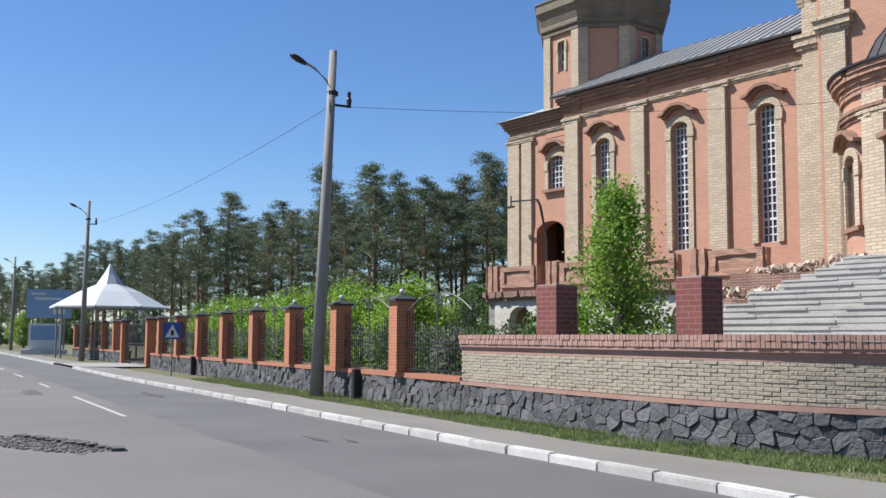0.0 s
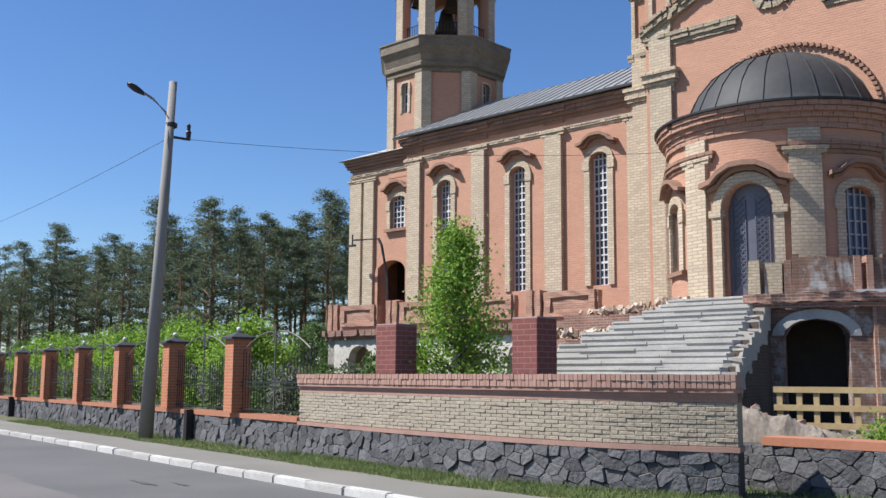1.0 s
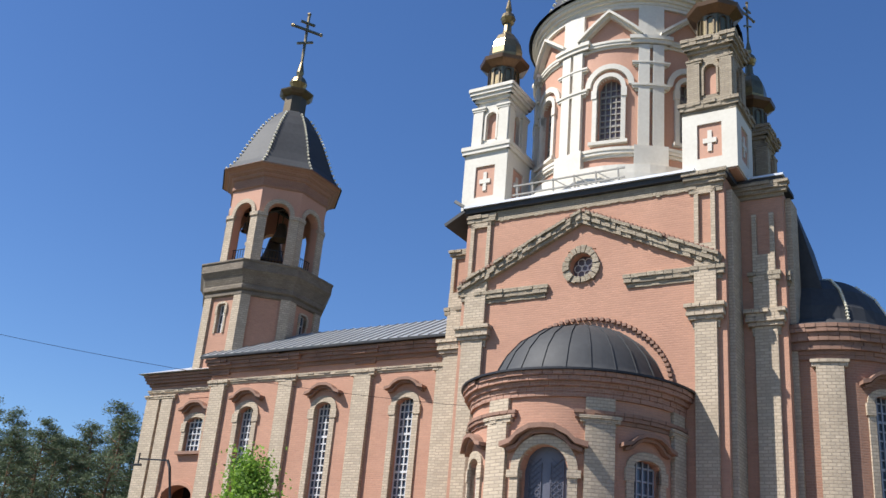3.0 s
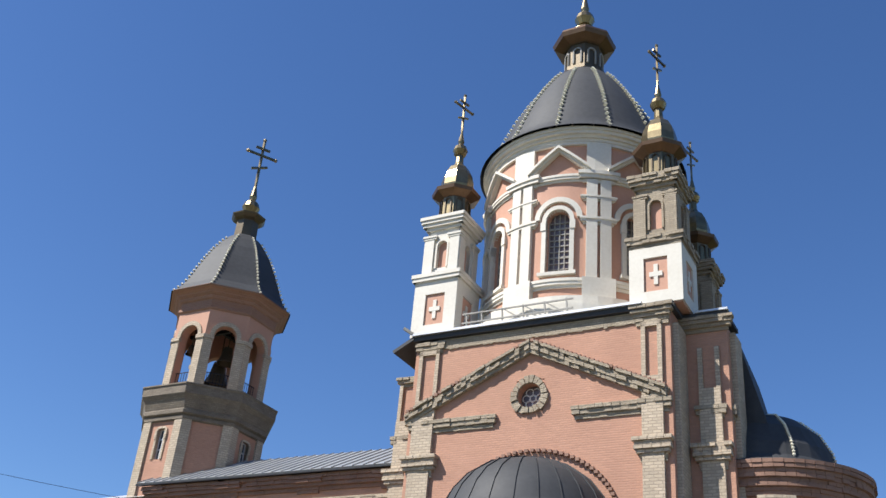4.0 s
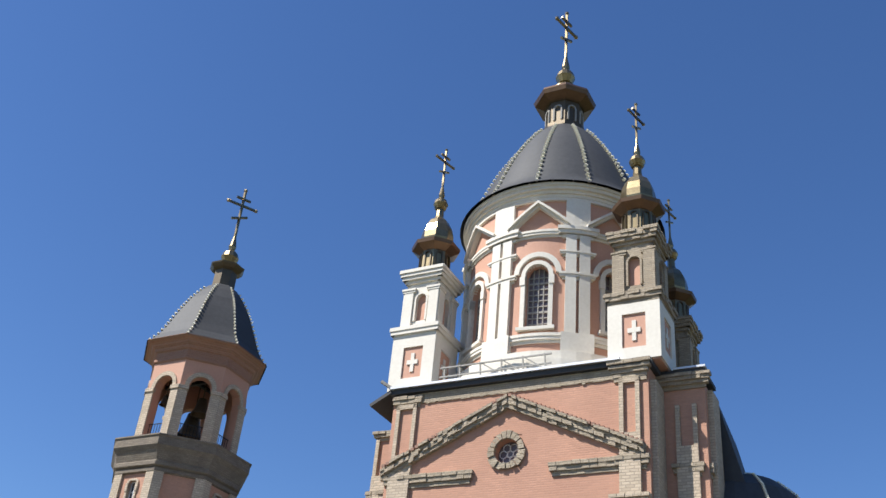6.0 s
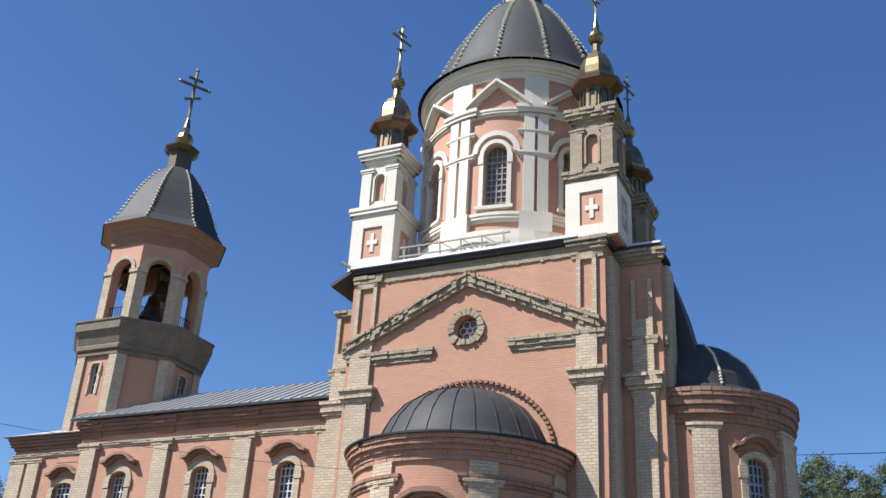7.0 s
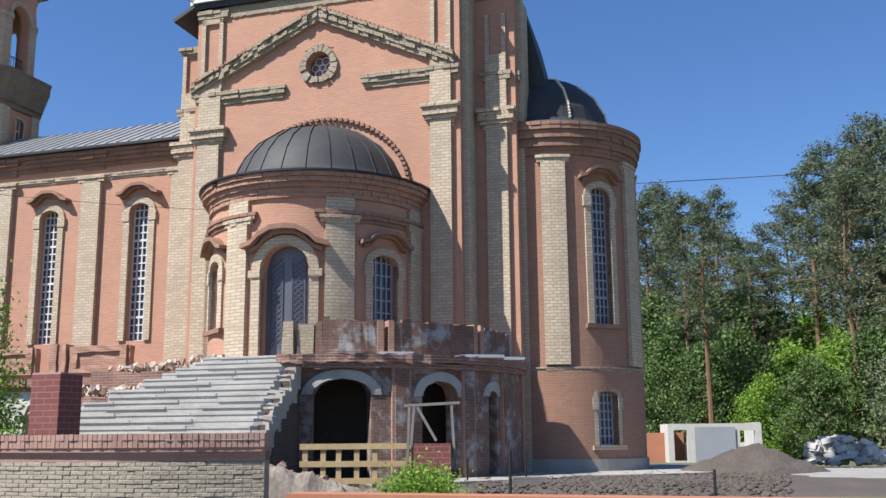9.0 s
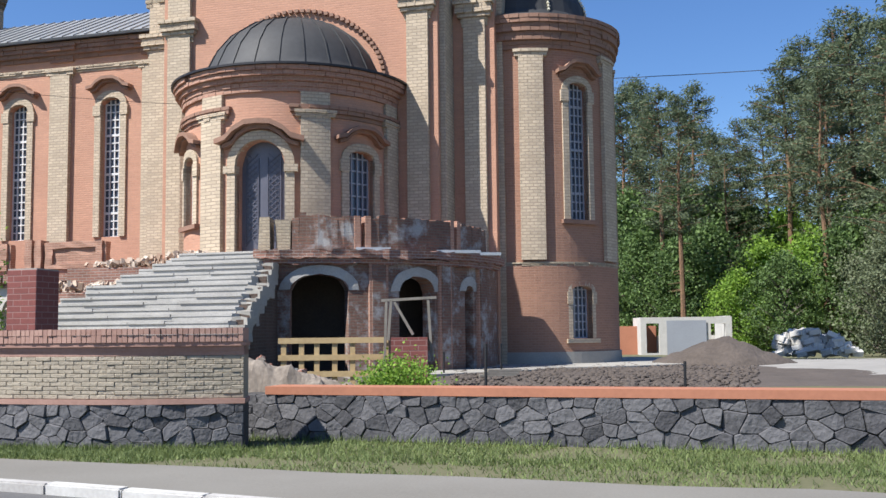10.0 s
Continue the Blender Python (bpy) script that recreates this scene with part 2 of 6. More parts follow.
def beam(bm, a, b, w, h=None, up=(0, 0, 1)):
    """A square bar from a to b."""
    a, b, h = Vector(a), Vector(b), h or w
    d = (b - a).normalized()
    x = d.cross(Vector(up))
    x = x.normalized() if x.length > 1e-4 else Vector((1, 0, 0))
    y = x.cross(d)
    v = [bm.verts.new(p + x * i * w / 2 + y * j * h / 2) for p in (a, b) for i, j in ((-1, -1), (1, -1), (1, 1), (-1, 1))]
    for q in ((3, 2, 1, 0), (4, 5, 6, 7), (0, 1, 5, 4), (1, 2, 6, 5), (2, 3, 7, 6), (3, 0, 4, 7)):
        bm.faces.new([v[k] for k in q])


def tube(bm, pts, radii, n=8, cap=True):
    """A round bar through points."""
    rows = []
    for i, p in enumerate(pts):
        p = Vector(p)
        d = (Vector(pts[min(i + 1, len(pts) - 1)]) - Vector(pts[max(i - 1, 0)])).normalized()
        x = d.orthogonal().normalized() if abs(d.z) < 0.99 else Vector((1, 0, 0))
        y = d.cross(x).normalized()
        r = radii[i] if isinstance(radii, (list, tuple)) else radii
        rows.append([bm.verts.new(p + (x * math.cos(2 * math.pi * k / n) + y * math.sin(2 * math.pi * k / n)) * r) for k in range(n)])
    for p, q in zip(rows, rows[1:]):
        for k in range(n):
            bm.faces.new((p[k], p[(k + 1) % n], q[(k + 1) % n], q[k]))
    if cap:
        bm.faces.new(rows[0][::-1])
        bm.faces.new(rows[-1])


def roughen(bm, amount, scale=1.5, seed=0):
    for v in bm.verts:
        v.co += Vector(noise.noise_vector(v.co * scale + Vector((seed, seed * 2, 0)))) * amount

# ---- the church: local x runs west along the nave, y out towards the road ----
CH = empty("church", pose(22.24, 17.0, 0, 0, 0, 127.4), "orange brick church with cream pilasters, grey domes and unfinished steps", "church")
G0 = 0.5            # ground round the church


def wall_piece(name, f, s0, s1, z0, z1, ops, d0, d1, mat, step=0.0, label=""):
    bm = bmesh.new()
    panel(bm, f, s0, s1, z0, z1, ops, d0, d1, step)
    return part(name, bm, mat, CH, label)


def blocks(name, f, items, mat, step=0.0, label="", parent=None, rough=0.0):
    bm = bmesh.new()
    for it in items:
        block(bm, f, *it, step)
    if rough:
        bmesh.ops.subdivide_edges(bm, edges=[e for e in bm.edges if e.calc_length() > 0.3], cuts=3, use_grid_fill=True)
        roughen(bm, rough, 4)
    return part(name, bm, mat, parent or CH, label)


def mould(name, f, s0, s1, z0, z1, depth, mat, step=0.0, label="", parent=None, d0=-0.02):
    """A stepped cornice: courses that come forward one over another."""
    k = max(3, int(round((z1 - z0) / 0.13)))
    it = []
    outs = [0.25, 0.32, 0.6, 0.52, 0.8, 0.74, 0.95, 1.0]
    for i in range(k):
        o = outs[min(7, int(i * 8 / k))]
        it.append((s0 - depth * o * 0.9, s1 + depth * o * 0.9, d0, depth * o, z0 + (z1 - z0) * i / k, z0 + (z1 - z0) * (i + 1) / k))
    bm = bmesh.new()
    if mat in (WHITE, CONCRETE):
        for a in it:
            block(bm, f, *a, step)
    else:                     # laid brick by brick, chipped and out of line
        rng = random.Random(int(abs(s0) * 97 + z0 * 31))
        chip = 0.05 if mat in (ROUGH, DARKROUGH) else 0.022
        for a0, a1, lo, hi, b0, b1 in it:
            block(bm, f, a0 + 0.02, a1 - 0.02, lo, hi * 0.72, b0, b1, step)
            n = max(1, int(round((a1 - a0) / 0.27)))
            for j in range(n):
                if hi > 0.1 and rng.random() < chip * 1.1:
                    continue
                l, r = a0 + (a1 - a0) * j / n, a0 + (a1 - a0) * (j + 1) / n
                block(bm, f, l + 0.006, r - 0.006, lo, hi - rng.random() * chip, b0 + 0.008, b1 - 0.004 + rng.uniform(-0.3, 0.1) * chip)
    return part(name, bm, mat, parent or CH, label)


def hood(f, c, half, z, rise, th, d, mat, parent, name="hood"):
    """A moulded eyebrow over a window."""
    bm = bmesh.new()
    line = [(-1, 0), (-0.72, 0.18), (-0.55, 0.6), (-0.28, 0.95), (0, 1), (0.28, 0.95), (0.55, 0.6), (0.72, 0.18), (1, 0)]
    for lo, hi, dd in ((0, 0.45, 0.55), (0.45, 1.0, 1.0)):
        rows = []
        for x, y in line:
            s, zz = c + x * half * (0.88 if lo == 0 else 1.0), z + y * rise
            rows.append([bm.verts.new(f(s, a, zz + b * th)) for a, b in ((-0.02, lo), (d * dd, lo), (d * dd, hi), (-0.02, hi))])
        for p, q in zip(rows, rows[1:]):
            for k in range(4):
                bm.faces.new((p[k], p[(k + 1) % 4], q[(k + 1) % 4], q[k]))
        bm.faces.new(rows[0][::-1])
        bm.faces.new(rows[-1])
    return part(name, bm, mat, parent)


def window(f, o, back, width, mat, cols, rows, parent=None, proud=0.07, sill=True, hood_mat=None, bars=None, step=0.0, glass=None):
    """A window: raised surround, glass set back, white bars and sill."""
    c, w, a, b, rise = o
    bm = bmesh.new()
    if width:
        surround(bm, f, o, width, -0.12, proud)
        block(bm, f, c - w / 2 - width * 1.25, c - w / 2 + 0.0, -0.1, proud + 0.03, b - rise - 0.42, b - rise - 0.06)
        block(bm, f, c + w / 2, c + w / 2 + width * 1.25, -0.1, proud + 0.03, b - rise - 0.42, b - rise - 0.06)
    else:
        surround(bm, f, o, 0.06, -back, -back + 0.06)
    win = part("window", bm, mat, parent or CH)
    bm = bmesh.new()
    n = 10
    lo = [bm.verts.new(f(c - w / 2 + w * i / n, -back, a)) for i in range(n + 1)]
    hi = [bm.verts.new(f(c - w / 2 + w * i / n, -back, arch_z(o, c - w / 2 + w * i / n))) for i in range(n + 1)]
    for i in range(n):
        bm.faces.new((lo[i], lo[i + 1], hi[i + 1], hi[i]))
    part("pane", bm, glass or GLASS, win)
    bm = bmesh.new()
    t = 0.042
    for i in range(cols + 1):
        s = c - w / 2 + t / 2 + (w - t) * i / cols
        block(bm, f, s - t / 2, s + t / 2, -back + 0.03, -back + 0.07, a, arch_z(o, s))
    for j in range(rows + 1):
        z = a + t / 2 + (b - rise - a) * j / rows
        k = 1.9 if j % 5 == 3 and rows > 7 else 1.0
        block(bm, f, c - w / 2, c + w / 2, -back + 0.025, -back + 0.075, z - t * k / 2, z + t * k / 2)
    part("grille", bm, bars or FRAMEWHITE, win)
    if sill:
        bm = bmesh.new()
        block(bm, f, c - w / 2 - width - 0.08, c + w / 2 + width + 0.08, -back, proud + 0.1, a - 0.14, a - 0.01)
        part("sill", bm, hood_mat or mat, win)
    if hood_mat:
        hood(f, c, w / 2 + width * 1.9, b + width * 0.75, 0.34, 0.2, 0.32, hood_mat, win)
    return win


# crossing block, which carries the main dome
F0 = flat(0.0)
OCU = (12.65, 0.86, 13.12, 13.98, 0.43)
bm = bmesh.new()
block(bm, F0, 7.9, 17.15, -0.5, 0, G0, 13.0)
block(bm, F0, 7.9, 12.15, -0.5, 0, 13.0, 14.1)
block(bm, F0, 13.15, 17.15, -0.5, 0, 13.0, 14.1)
block(bm, F0, 7.9, 17.15, -0.5, 0, 14.1, 16.0)
n = 24
for i in range(n):          # the round opening
    q = []
    for k in (i, i + 1):
        a = 2 * math.pi * k / n
        x, z = math.cos(a), math.sin(a)
        m_ = max(abs(x) / 0.5, abs(z) / 0.55)
        q.append(((12.65 + 0.43 * x, 13.55 + 0.43 * z), (12.65 + x / m_, 13.55 + z / m_)))
    for d in (0.0, -0.5):
        bm.faces.new([bm.verts.new((p[0], d, p[1])) for p in (q[0][0], q[0][1], q[1][1], q[1][0])])
    bm.faces.new([bm.verts.new((p[0], d, p[1])) for p, d in ((q[0][0], 0), (q[1][0], 0), (q[1][0], -0.5), (q[0][0], -0.5))])
part("facade_wall", bm, ORANGE, CH)
bm = bmesh.new()
block(bm, F0, 7.9, 8.4, -8.7, -0.5, G0, 16.0)
block(bm, F0, 16.65, 17.15, -8.7, -0.5, G0, 16.0)
block(bm, F0, 8.4, 16.65, -8.7, -8.2, G0, 16.0)
part("crossing_wall", bm, ORANGE, CH)
bm = bmesh.new()
for i in range(20):
    a0, a1 = 2 * math.pi * i / 20, 2 * math.pi * (i + 0.86) / 20
    r0, r1 = 0.43, 0.66 + 0.04 * math.sin(i * 5.3)
    dd = 0.1 + 0.03 * math.sin(i * 3.1)
    v = [bm.verts.new((12.65 + r * math.cos(a), d, 13.55 + r * math.sin(a))) for d in (-0.05, dd) for r, a in ((r0, a0), (r1, a0), (r1, a1), (r0, a1))]
    for q in ((0, 1, 2, 3), (4, 5, 6, 7), (0, 1, 5, 4), (1, 2, 6, 5), (2, 3, 7, 6), (3, 0, 4, 7)):
        bm.faces.new([v[k] for k in q])
oc = part("round_window", bm, ROUGH, CH, "round window ringed with rough bricks")
bm = bmesh.new()
bm.faces.new([bm.verts.new((12.65 + 0.45 * math.cos(a * math.pi / 12), -0.3, 13.55 + 0.45 * math.sin(a * math.pi / 12))) for a in range(24)])
part("pane", bm, DUSTYGLASS, oc)
bm = bmesh.new()
for k in range(6):
    a = math.pi * k / 3
    tube(bm, [(12.65 + (0.24 + 0.13 * math.cos(b)) * math.cos(a) - 0.13 * math.sin(b) * math.sin(a), -0.27, 13.55 + (0.24 + 0.13 * math.cos(b)) * math.sin(a) + 0.13 * math.sin(b) * math.cos(a)) for b in [j * math.pi / 6 for j in range(13)]], 0.02, 5)
tube(bm, [(12.65 + 0.1 * math.cos(b), -0.27, 13.55 + 0.1 * math.sin(b)) for b in [j * math.pi / 6 for j in range(13)]], 0.02, 5)
part("tracery", bm, FRAMEWHITE, oc)

# facade pilasters, capitals, string course, broken pediment
for a, b in ((16.15, 16.95), (8.17, 8.84)):
    blocks("pilaster", F0, [(a, b, -0.02, 0.14, 3.7, 13.1)], YELLOW, label="cream brick pilaster")
    mould("capital", F0, a, b, 11.0, 11.75, 0.34, YELLOW)
    blocks("attic_pier", F0, [(a, b, -0.02, 0.1, 13.05, 13.75), (a, a + 0.14, -0.02, 0.1, 13.75, 15.6), (b - 0.14, b, -0.02, 0.1, 13.75, 15.6), (a, b, -0.02, 0.1, 15.45, 15.62)], YELLOW)
mould("string_course", F0, 13.95, 17.0, 12.55, 13.0, 0.24, ROUGH)
mould("string_course", F0, 8.05, 11.0, 12.55, 13.0, 0.24, ROUGH)
for sgn in (1, -1):
    bm = bmesh.new()
    p0, p1 = Vector((12.65 + sgn * 4.6, 0.05, 13.1)), Vector((12.65, 0.05, 15.25))
    beam(bm, p0, p1, 0.14, 0.4)
    rake = part("raking_cornice", bm, ROUGH, CH, "raw stepped brick raking cornice")
    for lo, hi, d in ((0.0, 0.14, 0.15), (0.14, 0.27, 0.21), (0.27, 0.36, 0.2), (0.36, 0.46, 0.27)):
        nseg = 26
        for i in range(nseg):
            k0, k1 = i / nseg, (i + 0.97) / nseg
            x0, x1 = 12.65 + sgn * 4.6 * (1 - k0), 12.65 + sgn * 4.6 * (1 - k1)
            z0, z1 = 12.88 + 2.15 * k0, 12.88 + 2.15 * k1
            j = 0.09 * noise.noise(Vector((i * 0.9, lo * 9, sgn)))
            if noise.noise(Vector((i * 2.3, lo * 21, sgn + 4))) > 0.42:
                continue
            bm = bmesh.new()
            v = [bm.verts.new(p) for p in ((x0, -0.02, z0 + lo), (x0, d + j, z0 + lo), (x0, d + j, z0 + hi), (x0, -0.02, z0 + hi), (x1, -0.02, z1 + lo), (x1, d + j, z1 + lo), (x1, d + j, z1 + hi), (x1, -0.02, z1 + hi))]
            for q in ((0, 1, 2, 3), (7, 6, 5, 4), (0, 4, 5, 1), (1, 5, 6, 2), (2, 6, 7, 3), (3, 7, 4, 0)):
                bm.faces.new([v[m_] for m_ in q])
            part("brick", bm, ROUGH, rake)
    bm = bmesh.new()          # brick-on-edge teeth over the rake
    for i in range(30):
        k = (i + 0.5) / 30
        block(bm, F0, 12.65 + sgn * 4.6 * (1 - k) - 0.06, 12.65 + sgn * 4.6 * (1 - k) + 0.06, 0, 0.2, 13.3 + 2.15 * k, 13.4 + 2.15 * k)
    part("tooth_course", bm, BROWN, CH)
bm = bmesh.new()              # ragged top band under the roof edge
for i in range(60):
    a = 9.0 + 7.3 * i / 60
    block(bm, F0, a, a + 0.118, -0.02, 0.05 + 0.05 * noise.noise(Vector((i, 3, 1))), 15.62 + 0.06 * noise.noise(Vector((i * 0.7, 0, 5))), 16.0)
tagged(part("top_band", bm, ROUGH, CH), kind="stuff")
mould("corner_cornice", F0, 8.0, 8.95, 15.5, 16.2, 0.3, ROUGH)
mould("corner_cornice", F0, 16.1, 17.0, 15.5, 15.95, 0.22, ROUGH)
bm = bmesh.new()
block(bm, F0, 8.75, 17.25, -0.4, 0.3, 16.2, 16.29)
part("roof_edge", bm, ROOFPALE, CH, "bright zinc roof edge")
bm = bmesh.new()
block(bm, F0, 7.75, 17.25, -8.9, 0.2, 16.02, 16.2)
beam(bm, (17.2, -4.4, 16.13), (18.0, -4.4, 15.69), 9.3, 0.12)
block(bm, F0, 6.35, 7.75, -2.6, -1.0, 16.06, 16.2)
part("roof_deck", bm, ROOF, CH)
bm = bmesh.new()
block(bm, F0, 6.3, 7.35, -1.5, -0.94, 16.2, 16.27)
part("roof_edge", bm, ROOFPALE, CH)

# recessed cream returns beside the outer pilasters
blocks("corner_return", F0, [(7.72, 7.9, -1.3, -0.22, G0, 15.6)], YELLOW)
blocks("corner_return", F0, [(6.24, 6.41, -2.4, -1.5, G0, 15.6)], YELLOW)

# stepped corner piers either side
for a, b in ((17.15, 18.4), (6.41, 7.9)):
    FC = flat(-1.3 if a > 10 else -1.15)
    blocks("corner_pier", FC, [(a, b, -1.2, 0, G0, 15.7 if a < 10 else 15.2)], ORANGE)
    l, r = (a + 0.35, b + 0.05) if a > 10 else (6.68, 7.36)
    blocks("pilaster", FC, [(l, r, -0.02, 0.13, 3.7, 13.6)], YELLOW, label="cream brick pilaster")
    blocks("attic_pier", FC, [(l, l + 0.14, -0.02, 0.1, 13.6, 15.0), (r - 0.14, r, -0.02, 0.1, 13.6, 15.0)], YELLOW)
    mould("capital", FC, l, r, 11.0, 11.8, 0.34, YELLOW)
    mould("string_course", FC, l, r, 12.6, 13.05, 0.25, ROUGH)
    mould("corner_cornice", FC, a, b, *((15.55, 16.05) if a < 10 else (14.95, 15.3)), 0.3, ROUGH)
    mould("return_string", side(a, -1) if a < 10 else side(b, 1), -2.4, -1.35, 12.6, 13.05, 0.2, ROUGH)

# nave
FN = flat(-1.7)
NW = [(c, 0.78, 5.0, 9.9, 0.22) for c in (20.25, 24.05, 28.0)]
wall_piece("nave_wall", FN, 17.15, 30.3, G0, 12.0, NW, -0.55, 0, ORANGE)
wall_piece("nave_wall", flat(-7.1), 17.15, 30.3, G0, 12.0, [], -0.5, 0, ORANGE)
for o in NW:
    window(FN, o, 0.3, 0.24, YELLOW, 4, 17, hood_mat=BROWN, sill=False)
for a, b in ((29.35, 30.1), (25.7, 26.4), (21.87, 22.66), (18.25, 18.95)):
    blocks("pilaster", FN, [(a, b, -0.02, 0.16, 3.7, 10.85)], YELLOW, label="cream brick pilaster")
    mould("capital", FN, a, b, 10.7, 11.05, 0.3, YELLOW)
    mould("cornice_break", FN, a, b, 11.3, 11.9, 0.42, BROWN)
mould("architrave", FN, 17.3, 30.25, 10.9, 11.12, 0.14, YELLOW)
mould("cornice", FN, 17.3, 30.2, 11.4, 11.98, 0.36, BROWN, label="weathered brown brick cornice")


def seamed(name, a, b, c, d, n, mat, label=""):
    """A roof slope a-b at the eaves, d-c at the ridge, with standing seams."""
    a, b, c, d = map(Vector, (a, b, c, d))
    bm = bmesh.new()
    nrm = (b - a).cross(d - a).normalized()
    nrm = nrm if nrm.z > 0 else -nrm
    v = [bm.verts.new(p + nrm * h) for h in (0, 0.06) for p in (a, b, c, d)]
    for q in ((0, 1, 2, 3), (4, 5, 6, 7), (0, 1, 5, 4), (1, 2, 6, 5), (2, 3, 7, 6), (3, 0, 4, 7)):
        bm.faces.new([v[k] for k in q])
    part(name, bm, mat, CH, label)
    bm = bmesh.new()
    for i in range(n + 1):
        k = i / n
        beam(bm, a.lerp(b, k) + nrm * 0.075, d.lerp(c, k) + nrm * 0.075, 0.025, 0.05, nrm)
    return tagged(part("roof_seams", bm, mat, CH), kind="stuff")


seamed("nave_roof", (30.6, -1.2, 12.02), (16.9, -1.2, 12.02), (16.9, -4.4, 13.75), (30.6, -4.4, 13.75), 30, NAVEROOF, "grey standing-seam metal roof")
seamed("nave_roof", (30.6, -7.6, 12.02), (16.9, -7.6, 12.02), (16.9, -4.4, 13.75), (30.6, -4.4, 13.75), 30, NAVEROOF)
seamed("flashing", (17.9, -1.9, 12.5), (17.2, -2.6, 12.9), (17.2, -4.0, 13.68), (19.8, -3.4, 13.33), 3, ROOFPALE)
blocks("gutter", FN, [(17.2, 30.7, 0.36, 0.5, 11.98, 12.06)], DARKMETAL)

# narthex bay under the bell tower
FB = flat(-2.0)
NO = [(31.1, 0.95, 8.2, 9.65, 0.2), (31.45, 1.75, 3.7, 6.8, 0.5)]
bm = bmesh.new()
block(bm, FB, 30.3, 30.57, -0.5, 0, G0, 11.6)
block(bm, FB, 32.35, 34.2, -0.5, 0, G0, 11.6)
panel(bm, FB, 30.57, 32.35, G0, 7.6, [NO[1]], -0.5, 0)
panel(bm, FB, 30.57, 32.35, 7.6, 11.6, [NO[0]], -0.5, 0)
part("narthex_wall", bm, ORANGE, CH)
bm = bmesh.new()
block(bm, FB, 33.7, 34.2, -4.6, -0.5, G0, 11.6)
block(bm, FB, 30.3, 34.2, -5.1, -4.6, G0, 11.6)
part("narthex_wall", bm, ORANGE, CH)
# added dark sheet: shade of the hall behind the west door
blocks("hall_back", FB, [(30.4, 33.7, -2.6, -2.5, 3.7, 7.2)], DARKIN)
window(FB, NO[0], 0.22, 0.2, YELLOW, 4, 5, hood_mat=BROWN)
bm = bmesh.new()
surround(bm, FB, NO[1], 0.16, -0.1, 0.06)
part("door_surround", bm, ORANGE, CH)
for a, b in ((33.42, 34.2), (32.6, 33.25)):
    blocks("pilaster", FB, [(a, b, -0.02, 0.14, 3.7, 10.5)], YELLOW, label="cream brick pilaster")
    mould("capital", FB, a, b, 10.45, 10.7, 0.24, YELLOW)
mould("architrave", FB, 30.6, 34.2, 10.75, 10.95, 0.16, YELLOW)
mould("cornice", FB, 30.6, 34.2, 11.1, 11.6, 0.34, BROWN)
bm = bmesh.new()
v = [bm.verts.new(p) for p in ((30.2, -1.5, 11.62), (34.7, -1.5, 11.62), (34.7, -7.5, 11.62), (30.2, -7.5, 11.62), (30.9, -3.2, 12.3), (33.2, -3.2, 12.3), (33.2, -5.8, 12.3), (30.9, -5.8, 12.3))]
for q in ((0, 1, 2, 3), (0, 1, 5, 4), (1, 2, 6, 5), (2, 3, 7, 6), (3, 0, 4, 7), (4, 5, 6, 7)):
    bm.faces.new([v[k] for k in q])
part("narthex_roof", bm, ROOFPALE, CH, "bright zinc roof over the narthex")
bm = bmesh.new()              # a lamp bracket by the west door
tube(bm, [(31.0, -1.4, 3.7), (31.1, -1.4, 5.9), (31.4, -1.3, 7.4), (31.6, -1.3, 7.7)], 0.06, 8)
beam(bm, (31.6, -1.3, 7.7), (33.1, -1.1, 7.75), 0.06)
beam(bm, (33.1, -1.1, 7.45), (33.1, -1.1, 8.0), 0.05)
beam(bm, (32.9, -1.1, 7.5), (33.5, -1.1, 7.5), 0.09)
part("bracket", bm, DARKMETAL, CH)

# bell tower
TX, TY = 30.7, -4.5


def octa(k, ap, cx=TX, cy=TY, turn=0.0):
    a = radians(45 * k + turn)
    t, nn = (math.cos(a), -math.sin(a)), (math.sin(a), math.cos(a))
    return lambda s, d, z: (cx + nn[0] * (ap + d) + t[0] * s, cy + nn[1] * (ap + d) + t[1] * s, z)


def oct_ring(name, prof, mat, cx, cy, label="", parent=None, turn=22.5, n=8):
    bm = bmesh.new()
    lathe(bm, prof, cx, cy, n, turn=turn)
    return part(name, bm, mat, parent or CH, label)


A1 = 2.52
H1 = A1 * math.tan(radians(22.5))
bm = bmesh.new()
for k in range(8):
    ops = [(0.0, 0.42, 13.35, 14.7, 0.03)] if k % 2 == 0 else []
    panel(bm, octa(k, A1), -H1, H1, 10.5, 15.2, ops, -0.4, 0)
bmesh.ops.remove_doubles(bm, verts=bm.verts, dist=0.0008)
part("tower_wall", bm, ORANGE, CH)
for k in range(8):
    f = octa(k, A1)
    blocks("pilaster", f, [(-H1 - 0.04, -H1 + 0.38, -0.02, 0.1, 11.5, 15.1), (H1 - 0.38, H1 + 0.04, -0.02, 0.1, 11.5, 15.1)], YELLOW)
    if k % 2 == 0:
        window(f, (0.0, 0.42, 13.35, 14.7, 0.03), 0.2, 0.1, YELLOW, 2, 3, sill=False, proud=0.05)
oct_ring("tower_cornice", [(2.7, 15.0), (2.86, 15.05), (2.86, 15.2), (2.8, 15.22), (2.95, 15.3), (2.95, 15.45), (2.9, 15.5), (3.05, 15.9), (3.2, 16.1), (3.2, 16.45), (3.25, 16.5), (3.25, 16.56), (1.0, 16.75)], DARKROUGH, TX, TY, "raw weathered brick tower cornice")
A2 = 2.2
H2 = A2 * math.tan(radians(22.5))
